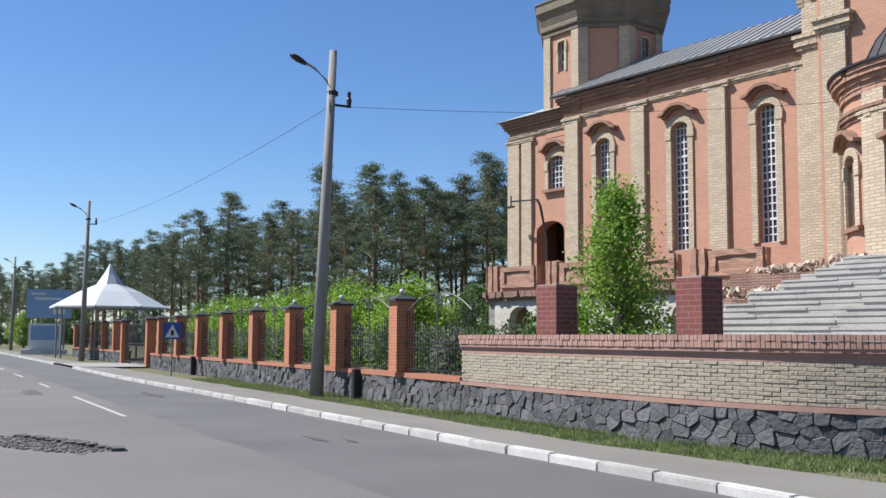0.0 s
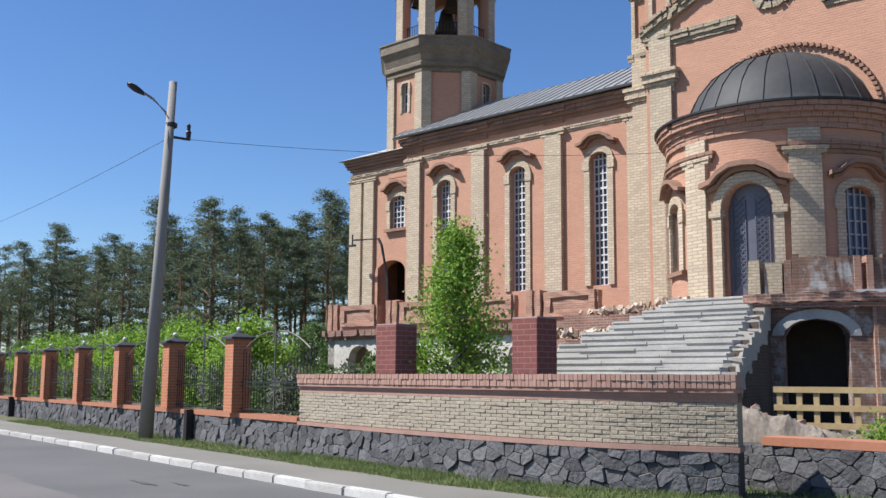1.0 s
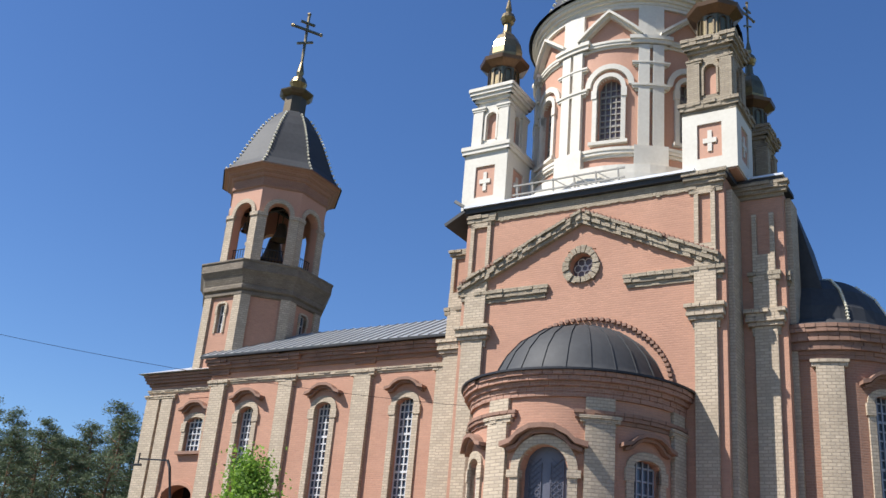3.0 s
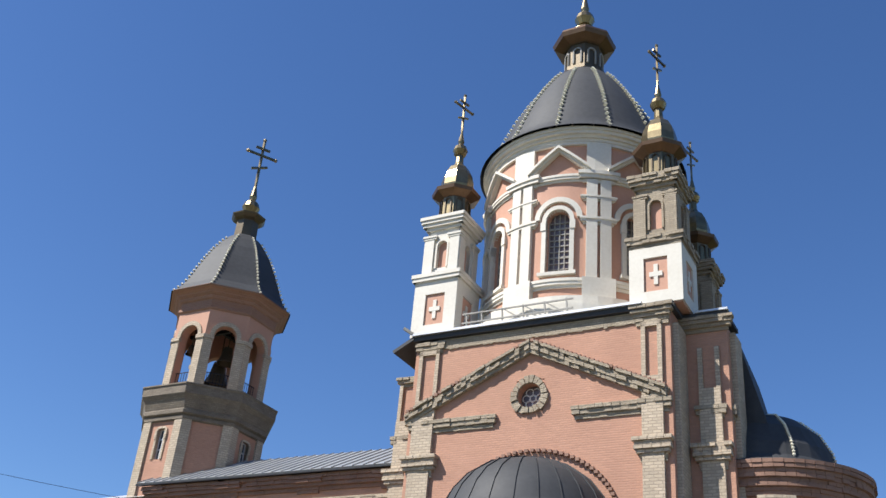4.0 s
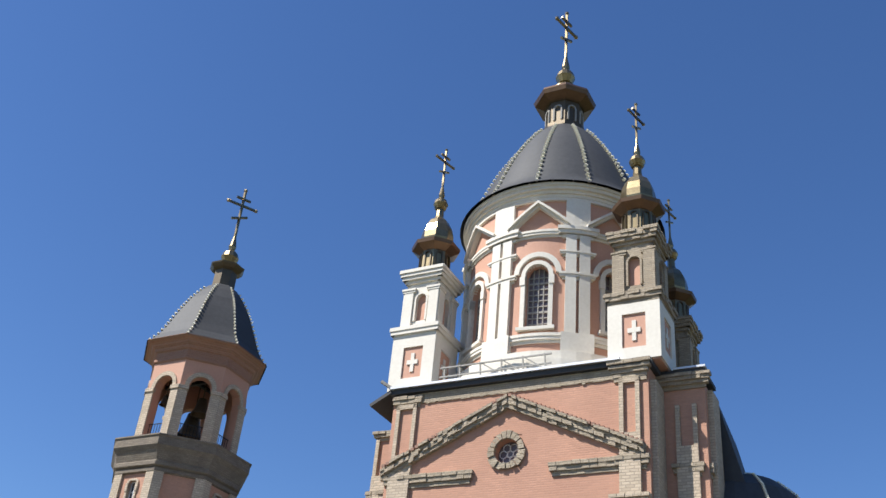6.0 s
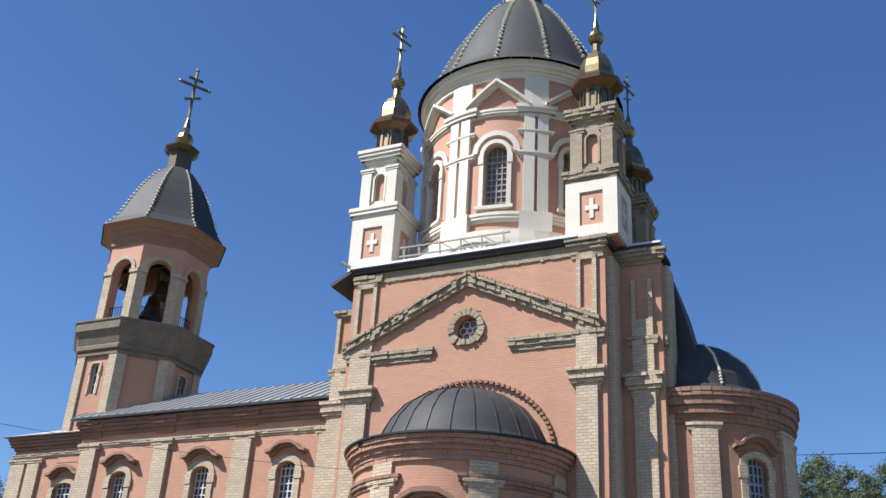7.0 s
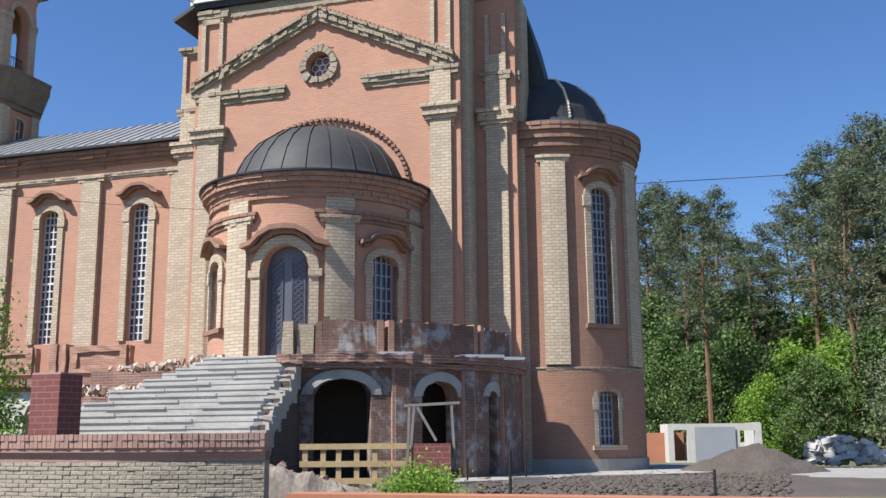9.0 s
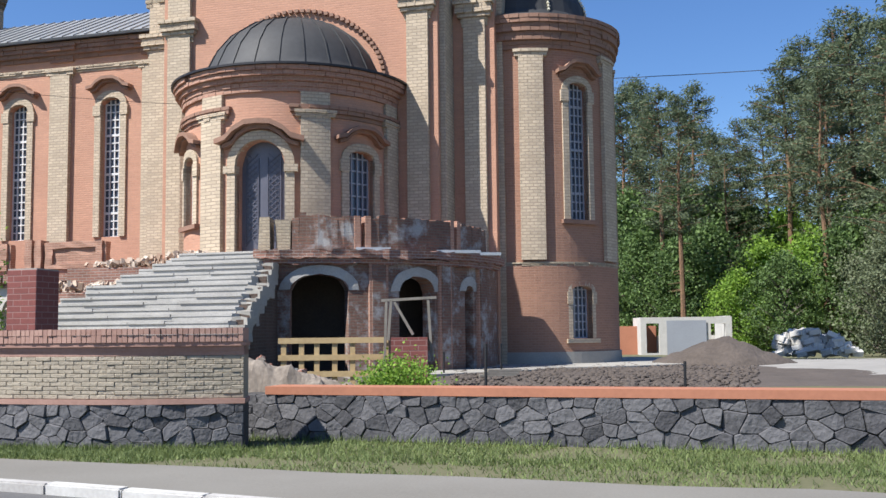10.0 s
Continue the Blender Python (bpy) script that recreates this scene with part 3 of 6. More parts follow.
BO = (0.0, 1.02, 16.75, 19.75, 0.51)
bm = bmesh.new()
for k in range(8):
    panel(bm, octa(k, A2), -H2, H2, 16.6, 21.1, [BO], -0.42, 0)
bmesh.ops.remove_doubles(bm, verts=bm.verts, dist=0.0008)
part("belfry_wall", bm, PINK, CH)
for k in range(8):
    f = octa(k, A2)
    bm = bmesh.new()
    surround(bm, f, (0.0, 1.02, 19.1, 19.75, 0.51), 0.2, -0.05, 0.06)
    for sgn in (-1, 1):
        l, r = sorted((sgn * 0.52, sgn * (H2 + 0.02)))
        block(bm, f, l, r, -0.05, 0.07, 16.6, 19.0)
        block(bm, f, l - 0.03, r + 0.03, -0.05, 0.12, 19.0, 19.18)
    part("belfry_arch", bm, YELLOW, CH)
oct_ring("belfry_cornice", [(2.4, 20.45), (2.47, 20.5), (2.47, 20.62), (2.41, 20.66), (2.42, 20.95), (2.52, 21.02), (2.56, 21.14), (2.68, 21.2), (2.74, 21.3), (2.98, 21.42), (3.0, 21.48), (2.3, 21.6)], APSEBRICK, TX, TY)
bm = bmesh.new()
TD = [(3.05, 21.42), (2.9, 21.52), (2.58, 21.95), (2.34, 22.45), (2.1, 23.05), (1.82, 23.7), (1.47, 24.4), (1.08, 25.0), (0.78, 25.38), (0.62, 25.5)]
lathe(bm, TD, TX, TY, 8, turn=22.5)
part("tower_dome", bm, ROOF, CH, "grey faceted bell-tower dome with beaded ribs")


def beads(name, prof, cx, cy, n, turn, size, gap, parent=None, mat=None):
    """Strings of small round beads down the ribs of a dome."""
    bm = bmesh.new()
    for i in range(n):
        a = radians(turn + 360 * i / n)
        for (r0, z0), (r1, z1) in zip(prof, prof[1:]):
            m_ = max(1, int(math.hypot(r1 - r0, z1 - z0) / gap))
            for j in range(m_):
                r, z = r0 + (r1 - r0) * j / m_, z0 + (z1 - z0) * j / m_
                c = Vector((cx + (r + size * 0.5) * math.sin(a), cy + (r + size * 0.5) * math.cos(a), z))
                vs = [bm.verts.new(c + Vector(d) * size) for d in ((1, 0, 0), (-1, 0, 0), (0, 1, 0), (0, -1, 0), (0, 0, 1), (0, 0, -1))]
                for q in ((0, 2, 4), (2, 1, 4), (1, 3, 4), (3, 0, 4), (2, 0, 5), (1, 2, 5), (3, 1, 5), (0, 3, 5)):
                    bm.faces.new([vs[k] for k in q])
    return tagged(part(name, bm, mat or PALEGOLD, parent or CH), kind="stuff")


beads("rib_beads", TD[1:-1], TX, TY, 8, 22.5, 0.08, 0.19)


def cross(name, cx, cy, z0, h, mat, yaw=0.0):
    """An eight-pointed cross on a gilded spire with a ball."""
    bm = bmesh.new()
    lathe(bm, [(0.02, z0 - 0.05), (0.2 * h / 3, z0), (0.3 * h / 3, z0 + 0.07 * h), (0.24 * h / 3, z0 + 0.13 * h), (0.1 * h / 3, z0 + 0.18 * h), (0.13 * h / 3, z0 + 0.22 * h), (0.05 * h / 3, z0 + 0.36 * h), (0.03 * h / 3, z0 + 0.5 * h)], cx, cy, 12)
    t = (math.cos(radians(yaw)), math.sin(radians(yaw)))
    w = 0.07 * h / 3
    beam(bm, (cx, cy, z0 + 0.3 * h), (cx, cy, z0 + h), w)
    for zz, l, tilt in ((0.88, 0.085, 0), (0.79, 0.17, 0), (0.62, 0.09, 0.04)):
        beam(bm, (cx - t[0] * l * h, cy - t[1] * l * h, z0 + (zz + tilt) * h), (cx + t[0] * l * h, cy + t[1] * l * h, z0 + (zz - tilt) * h), w)
    for l, zz in ((0.17, 0.79), (-0.17, 0.79), (0, 1.0)):
        bmesh.ops.create_icosphere(bm, subdivisions=1, radius=w * 1.1, matrix=Matrix.Translation((cx + t[0] * l * h, cy + t[1] * l * h, z0 + zz * h)))
    return part(name, bm, mat, CH, "gilded openwork cross", smooth=False)


oct_ring("tower_lantern", [(0.6, 25.3), (0.6, 25.45), (0.58, 26.4), (0.75, 26.5), (0.88, 26.65), (0.9, 26.72), (0.5, 26.9), (0.1, 27.1)], BRONZE, TX, TY)
cross("cross", TX, TY, 27.0, 4.6, GOLD, 60)
for x, y, z, r in ((30.7, -3.3, 18.6, 0.34), (30.0, -4.2, 18.9, 0.42), (31.5, -4.0, 18.8, 0.3), (30.7, -4.6, 18.2, 0.6), (31.2, -3.1, 18.9, 0.24)):
    bm = bmesh.new()
    lathe(bm, [(0.02, z + r * 1.1), (r * 0.45, z + r), (r * 0.6, z + 0.3 * r), (r * 0.75, z - 0.3 * r), (r, z - 0.8 * r), (r * 1.02, z - 0.9 * r), (r * 0.9, z - 0.85 * r)], x, y, 14)
    tube(bm, [(x, y, z + r), (x, y, 20.2)], 0.025, 6)
    part("bell", bm, BRONZE, CH, "dark bronze church bell", smooth=True)
bm = bmesh.new()
beam(bm, (28.6, -4.2, 20.2), (32.8, -4.2, 20.2), 0.16)
beam(bm, (30.7, -2.4, 20.3), (30.7, -6.6, 20.3), 0.16)
for k in range(8):
    f = octa(k, A2 - 0.2)
    for zz in (17.05, 17.5):
        beam(bm, f(-0.51, 0, zz), f(0.51, 0, zz), 0.03)
    for j in range(7):
        beam(bm, f(-0.45 + j * 0.15, 0, 16.7), f(-0.45 + j * 0.15, 0, 17.5), 0.02)
part("bell_frame", bm, DARKMETAL, CH)

# porch: a round projection with the south door under a grey half dome
PX, PY, PR = 12.55, 0.0, 3.3
FP = round_wall(PX, PY, PR)
deg = PR * math.pi / 180
PDOOR = (-7.5 * deg, 1.4, 3.75, 6.95, 0.68)
PWR = (-59 * deg, 0.9, 4.75, 6.75, 0.2)
PWL = (42 * deg, 0.8, 4.75, 6.75, 0.2)
wall_piece("porch_wall", FP, -90 * deg, 90 * deg, G0, 8.6, [PDOOR, PWR, PWL], -0.45, 0, ORANGE, 0.25)
for a, b in ((12.5, 26), (-41, -27), (60, 74), (-88, -76)):
    blocks("pilaster", FP, [(a * deg, b * deg, -0.02, 0.13, 3.7, 7.75)], YELLOW, 0.25, label="cream brick pilaster")
    blocks("pilaster_top", FP, [(a * deg, b * deg, -0.02, 0.1, 7.95, 8.3)], YELLOW, 0.25)
    mould("capital", FP, a * deg, b * deg, 7.5, 7.8, 0.26, YELLOW, 0.2)
mould("string_course", FP, 10 * deg, 90 * deg, 7.62, 7.95, 0.22, BROWN, 0.2)
mould("string_course", FP, -90 * deg, -24 * deg, 7.62, 7.95, 0.22, BROWN, 0.2)
mould("porch_cornice", FP, -90 * deg, 90 * deg, 8.3, 9.0, 0.38, OLDORANGE, 0.2)
bm = bmesh.new()
block(bm, FP, -90 * deg, 90 * deg, -0.6, 0.42, 9.0, 9.06, 0.2)
part("porch_gutter", bm, DARKMETAL, CH)
bm = bmesh.new()
PD = [(3.6, 9.06), (2.86, 9.18), (2.72, 9.5), (2.46, 10.05), (2.04, 10.57), (1.47, 10.98), (0.8, 11.22), (0.05, 11.32)]
lathe(bm, PD, PX, PY, 40, -90, 90)
part("porch_dome", bm, ROOF, CH, "grey sheet-metal half dome with seams", smooth=True)
bm = bmesh.new()
for i in range(13):
    a = radians(-90 + 15 * i)
    for (r0, z0), (r1, z1) in zip(PD, PD[1:]):
        beam(bm, (PX + r0 * math.sin(a), r0 * math.cos(a), z0 + 0.02), (PX + r1 * math.sin(a), r1 * math.cos(a), z1 + 0.02), 0.03, 0.04)
tagged(part("dome_seams", bm, ROOF, CH), kind="stuff")
bm = bmesh.new()              # toothed brick arch on the wall over the half dome
for i in range(46):
    a = math.pi * (i + 0.5) / 46
    x, z = PX + 2.98 * math.cos(a), 9.2 + 2.45 * math.sin(a)
    block(bm, F0, x - 0.06, x + 0.06, -0.02, 0.12, z - 0.05, z + 0.05)
part("tooth_arch", bm, BROWN, CH)

bm = bmesh.new()
surround(bm, FP, PDOOR, 0.26, -0.15, 0.1, 16)
block(bm, FP, PDOOR[0] - 1.05, PDOOR[0] - 0.68, -0.1, 0.15, 6.05, 6.25)
block(bm, FP, PDOOR[0] + 0.68, PDOOR[0] + 1.05, -0.1, 0.15, 6.05, 6.25)
door = part("door", bm, YELLOW, CH, "arched steel double door in a cream brick surround")
for sgn in (-1, 1):
    bm = bmesh.new()
    n = 8
    for i in range(n):
        s0, s1 = PDOOR[0] + sgn * 0.7 * i / n, PDOOR[0] + sgn * 0.7 * (i + 1) / n
        v = [bm.verts.new(FP(s, d, z)) for d in (-0.36, -0.3) for s, z in ((s0, 3.75), (s1, 3.75), (s1, arch_z(PDOOR, s1)), (s0, arch_z(PDOOR, s0)))]
        for q in ((0, 1, 2, 3), (4, 5, 6, 7), (0, 1, 5, 4), (2, 3, 7, 6)):
            bm.faces.new([v[k] for k in q])
    leaf = part("leaf", bm, DOORSTEEL, door)
    bm = bmesh.new()
    c = PDOOR[0] + sgn * 0.35
    for j in range(15):       # lozenge lattice
        z = 4.1 + j * 0.16
        beam(bm, FP(c - 0.18, -0.285, z), FP(c + 0.18, -0.285, z + 0.28), 0.03)
        beam(bm, FP(c + 0.18, -0.285, z), FP(c - 0.18, -0.285, z + 0.28), 0.03)
    for d in (-0.2, 0.2):
        beam(bm, FP(c + d, -0.285, 4.0), FP(c + d, -0.285, 6.5), 0.035)
    part("lattice", bm, LATTICE, leaf)
hood(FP, PDOOR[0], 1.2, 6.75, 0.5, 0.26, 0.36, BROWN, door)
window(FP, PWR, 0.25, 0.22, YELLOW, 4, 5, hood_mat=BROWN, bars=SHADEBAR)
window(FP, PWL, 0.25, 0.22, YELLOW, 4, 5, hood_mat=BROWN)

# chancel apse
AX, AY, AR = 6.0, -4.4, 2.78
FA = round_wall(AX, AY, AR)
dg = AR * math.pi / 180
AW = (-44 * dg, 0.72, 5.0, 9.3, 0.2)
AW2 = (-44 * dg, 0.72, 1.35, 2.95, 0.12)
bm = bmesh.new()
panel(bm, FA, -180 * dg, 0, 3.6, 11.0, [AW], -0.4, 0, 0.25)
block(bm, flat(AY + AR), AX, 8.2, -0.4, 0, 3.6, 11.0)
part("apse_wall", bm, APSEBRICK, CH)
bm = bmesh.new()
panel(bm, FA, -180 * dg, 0, G0 - 0.3, 3.6, [AW2], -0.4, 0.07, 0.25)
block(bm, flat(AY + AR), AX, 8.2, -0.4, 0.07, G0 - 0.3, 3.6)
part("apse_base", bm, APSEBRICK, CH, "orange-brown brick basement of the apse")
for a, b in ((-20, -5), (-82, -66), (-120, -105)):
    blocks("pilaster", FA, [(a * dg, b * dg, -0.02, 0.13, 3.75, 10.1)], YELLOW, 0.25, label="cream brick pilaster")
    mould("capital", FA, a * dg, b * dg, 9.95, 10.3, 0.24, YELLOW, 0.2)
mould("apse_cornice", FA, -180 * dg, 10 * dg, 10.3, 11.35, 0.34, BROWN, 0.2)
mould("string_course", FA, -180 * dg, 10 * dg, 3.5, 3.68, 0.16, ROUGH, 0.2)
blocks("apse_plinth", FA, [(-180 * dg, 10 * dg, 0.0, 0.13, G0 - 0.3, 0.95)], CONCRETE, 0.25)
window(FA, AW, 0.25, 0.2, YELLOW, 4, 15, hood_mat=BROWN, bars=SHADEBAR)
window(FA, AW2, 0.25, 0.14, YELLOW, 4, 6, hood_mat=None, bars=SHADEBAR)
bm = bmesh.new()
AD = [(3.1, 11.35), (2.5, 11.6), (2.4, 11.75), (2.3, 12.2), (1.95, 12.85), (1.4, 13.35), (0.7, 13.6), (0.03, 13.7)]
lathe(bm, AD, AX + 0.3, AY, 36)
part("apse_dome", bm, ROOF, CH, "dark grey chancel dome with beaded ribs")
beads("rib_beads", AD[2:-1], AX + 0.3, AY, 8, 10, 0.06, 0.1)
bm = bmesh.new()              # lean-to roof running down from the crossing to the apse
v = [bm.verts.new(p) for p in ((6.45, -2.55, 16.08), (6.75, -7.5, 16.08), (8.3, -7.5, 16.1), (8.3, -2.55, 16.1), (5.62, -2.55, 12.8), (5.9, -6.5, 12.8), (8.3, -7.5, 12.0), (8.3, -2.55, 12.0))]
for q in ((0, 1, 2, 3), (4, 5, 6, 7), (0, 1, 5, 4), (1, 2, 6, 5), (2, 3, 7, 6), (3, 0, 4, 7)):
    bm.faces.new([v[k] for k in q])
part("lean_roof", bm, ROOF, CH)

# drum and main dome
DX, DY, DR, DT = 12.65, -4.35, 3.7, -8.3
FD = round_wall(DX, DY, DR, DT)
dd_ = DR * math.pi / 180
DW = [(a * dd_, 0.86, 18.4, 21.0, 0.43) for a in (-180, -135, -90, -45, 0, 45, 90, 135)]
bm = bmesh.new()
panel(bm, FD, -202.5 * dd_, 157.5 * dd_, 16.1, 24.0, DW, -0.4, 0, 0.3)
part("drum_wall", bm, PINK, CH)
bm = bmesh.new()
lathe(bm, [(DR + 0.55, 16.2), (DR + 0.55, 16.9), (DR + 0.35, 16.95), (DR + 0.35, 17.3), (DR + 0.05, 17.32)], DX, DY, 48)
part("drum_base", bm, WHITE, CH)
mould("drum_plinth", FD, -180 * dd_, 180 * dd_, 17.75, 18.1, 0.22, WHITE, 0.3)
mould("drum_cornice", FD, -180 * dd_, 180 * dd_, 23.85, 24.5, 0.42, WHITE, 0.3)
mould("drum_band", FD, -180 * dd_, 180 * dd_, 22.2, 22.5, 0.2, WHITE, 0.3)
for w in DW:
    window(FD, w, 0.3, 0.16, WHITE, 4, 9, proud=0.1, bars=CONCRETE, glass=DUSTYGLASS)
    bm = bmesh.new()
    surround(bm, FD, (w[0], w[1] + 0.5, 20.45, w[3] + 0.32, w[4] + 0.25), 0.2, -0.02, 0.12, 14, foot=False)
    part("archivolt", bm, WHITE, CH)
    c = w[0] - 22.5 * dd_
    blocks("paired_pilaster", FD, [(c - 0.44, c - 0.06, -0.02, 0.16, 17.3, 22.25), (c + 0.06, c + 0.44, -0.02, 0.16, 17.3, 22.25), (c - 0.56, c + 0.56, -0.02, 0.26, 17.3, 18.1)], WHITE, label="pair of white pilasters")
    mould("impost", FD, c - 0.5, c + 0.5, 20.35, 20.62, 0.26, WHITE, 0.3)
    mould("impost", FD, c - 0.5, c + 0.5, 21.35, 21.55, 0.24, WHITE, 0.3)
    mould("entablature", FD, c - 0.5, c + 0.5, 22.15, 22.6, 0.36, WHITE, 0.3)
    blocks("attic_pier", FD, [(c - 0.45, c + 0.45, -0.02, 0.12, 22.6, 23.9)], WHITE, 0.3)
    bm = bmesh.new()
    for sgn in (-1, 1):
        for lo, hi, d in ((0, 0.12, 0.2), (0.12, 0.24, 0.32)):
            rows = []
            for i in range(7):
                k = i / 6
                rows.append([bm.verts.new(FD(w[0] + sgn * 1.15 * (1 - k), y, 22.5 + 1.0 * k + z)) for y, z in ((-0.02, lo), (d, lo), (d, hi), (-0.02, hi))])
            for p, q in zip(rows, rows[1:]):
                for m_ in range(4):
                    bm.faces.new((p[m_], p[(m_ + 1) % 4], q[(m_ + 1) % 4], q[m_]))
            bm.faces.new(rows[0])
            bm.faces.new(rows[-1])
    part("drum_pediment", bm, WHITE, CH)
bm = bmesh.new()
MD = [(4.25, 24.5), (4.18, 24.6), (3.85, 24.8), (3.62, 25.3), (3.28, 26.2), (2.85, 27.2), (2.25, 28.3), (1.68, 29.2), (1.2, 29.8), (0.95, 30.05)]
lathe(bm, MD, DX, DY, 48)
part("main_dome", bm, ROOF, CH, "grey sheet-metal main dome with white-beaded ribs", smooth=True)
beads("rib_beads", MD[2:-1], DX, DY, 12, -6.4, 0.105, 0.25)
oct_ring("dome_lantern", [(1.05, 30.0), (1.05, 30.2), (0.85, 30.25), (0.85, 31.5), (0.95, 31.55)], BRONZE, DX, DY)
bm = bmesh.new()
for k in range(8):
    f = octa(k, 0.8, DX, DY)
    surround(bm, f, (0, 0.28, 30.4, 31.2, 0.14), 0.07, -0.05, 0.05, 8)
part("lantern_arch", bm, CONCRETE, CH)
oct_ring("lantern_roof", [(0.85, 31.5), (1.35, 31.75), (1.42, 31.95), (1.35, 32.1), (0.7, 32.3), (0.6, 32.6)], COPPER, DX, DY, "bronze octagonal lantern roof")
bm = bmesh.new()
lathe(bm, [(0.62, 32.5), (0.68, 32.7), (0.45, 32.95), (0.2, 33.05), (0.2, 33.4)], DX, DY, 16)
part("finial", bm, GOLD, CH, smooth=True)
cross("cross", DX, DY, 33.2, 4.6, GOLD, 75)


# corner turrets
def turret(cx, cy, upper, lower, label):
    bm = bmesh.new()
    h = 0.84
    block(bm, flat(cy), cx - h, cx + h, -h, h, 16.25, 18.55)
    body = part("turret", bm, PINK, CH, label)
    for k in range(4):
        f = octa(2 * k, h, cx, cy)
        bm = bmesh.new()
        block(bm, f, -h - 0.05, -0.4, -0.02, 0.06, 16.3, 18.4)
        block(bm, f, 0.4, h + 0.05, -0.02, 0.06, 16.3, 18.4)
        block(bm, f, -0.4, 0.4, -0.02, 0.06, 18.0, 18.4)
        block(bm, f, -0.4, 0.4, -0.02, 0.06, 16.3, 16.75)
        part("panel_frame", bm, lower, body)
        bm = bmesh.new()
        block(bm, f, -0.07, 0.07, -0.02, 0.04, 17.0, 17.75)
        block(bm, f, -0.22, 0.22, -0.02, 0.045, 17.3, 17.47)
        part("cross_relief", bm, lower, body)
        mould("ledge", f, -h, h, 18.4, 18.85, 0.26, upper, parent=body)
        g = 0.68
        f2 = octa(2 * k, g, cx, cy)
        bm = bmesh.new()
        panel(bm, f2, -g, g, 18.8, 20.9, [(0, 0.42, 19.2, 20.35, 0.21)], -0.12, 0)
        block(bm, f2, -g - 0.06, -0.34, -0.02, 0.1, 18.85, 20.5)
        block(bm, f2, 0.34, g + 0.06, -0.02, 0.1, 18.85, 20.5)
        surround(bm, f2, (0, 0.42, 19.2, 20.35, 0.21), 0.07, -0.05, 0.05, 8)
        part("turret_stage", bm, upper, body)
        mould("ledge", f2, -g, -0.36, 20.35, 20.6, 0.2, upper, parent=body)
        mould("ledge", f2, 0.36, g, 20.35, 20.6, 0.2, upper, parent=body)
        mould("turret_cornice", f2, -g, g, 20.85, 21.4, 0.3, upper, parent=body)
    bm = bmesh.new()
    block(bm, flat(cy), cx - 0.56, cx + 0.56, -0.56, 0.56, 18.8, 20.9)
    part("core", bm, PINK, body)
    oct_ring("lantern", [(0.66, 21.4), (0.62, 21.5), (0.6, 22.5), (0.7, 22.55)], GOLD, cx, cy, parent=body)
    bm = bmesh.new()
    for k in range(8):
        surround(bm, octa(k, 0.57, cx, cy), (0, 0.2, 21.65, 22.35, 0.1), 0.05, -0.05, 0.04, 8)
    part("lantern_arch", bm, BRONZE, body)
    oct_ring("lantern_roof", [(0.6, 22.45), (0.95, 22.65), (0.98, 22.8), (0.6, 22.95), (0.58, 23.0)], COPPER, cx, cy, parent=body)
    bm = bmesh.new()
    lathe(bm, [(0.62, 22.92), (0.66, 23.1), (0.65, 23.4), (0.57, 23.75), (0.42, 24.05), (0.24, 24.22), (0.17, 24.36), (0.15, 24.75), (0.26, 24.8)], cx, cy, 8, turn=22.5)
    part("cupola", bm, GOLD, body, "faceted gilded turret cupola")
    cross("cross", cx, cy, 24.75, 3.1, GOLD, 75).parent = body


turret(16.65, -0.95, WHITE, WHITE, "white-painted corner turret with gilded cupola")
turret(8.35, -0.95, ROUGH, WHITE, "raw brick corner turret on a white base")
turret(8.9, -7.6, ROUGH, ROUGH, "raw brick corner turret in shade")
bm = bmesh.new()              # scrap railing left on the roof edge
for x in (11.4, 12.2, 13.0, 13.8, 14.6, 15.2):
    beam(bm, (x, 0.0, 16.3), (x + 0.05, 0.0, 16.95), 0.05)
for z in (16.55, 16.9):
    beam(bm, (11.2, 0.0, z), (15.4, 0.02, z), 0.05)
for x in (11.4, 12.2, 13.0):
    beam(bm, (x, 0, 16.35), (x + 0.8, 0, 16.9), 0.04)
beam(bm, (17.1, 0.2, 16.2), (17.55, 0.4, 16.5), 0.1)
part("roof_rail", bm, CONCRETE, CH, "grey scrap metal railing")

# raised terrace round the porch, on a brick arcade
TR = 5.4


def FT(s, d, z):
    """The terrace front, a flattened arc."""
    a = s / TR
    return (12.4 + (6.1 + d) * math.sin(a), (5.15 + d) * math.cos(a), z)


dt = TR * math.pi / 180
ARCH = [(-25.5 * dt, 1.35, G0, 3.1, 0.4), (-51.7 * dt, 1.05, G0, 3.05, 0.4), (-71.5 * dt, 0.4, G0, 2.85, 0.15)]
bm = bmesh.new()
panel(bm, FT, -97 * dt, -12 * dt, G0 - 0.3, 3.5, ARCH, -0.5, 0, 0.3)
part("terrace_wall", bm, SMEARED, CH, "raw red brick arcade under the terrace")
bm = bmesh.new()
for o in ARCH:
    surround(bm, FT, o, 0.24, -0.05, 0.03, 12, foot=False)
roughen(bm, 0.03, 5)
part("arch_plaster", bm, STEPSTONE, CH, "patchy white plaster round the arches")
bm = bmesh.new()
block(bm, FT, -97 * dt, -10 * dt, -2.2, 0.22, 3.5, 3.72, 0.3)
block(bm, FT, -97 * dt, -12 * dt, -0.1, 0.14, 3.36, 3.5, 0.3)
bmesh.ops.subdivide_edges(bm, edges=list(bm.edges), cuts=1, use_grid_fill=True)
roughen(bm, 0.08, 3.5)
part("terrace_slab", bm, REDBRICK, CH, "crumbling brick terrace edge")
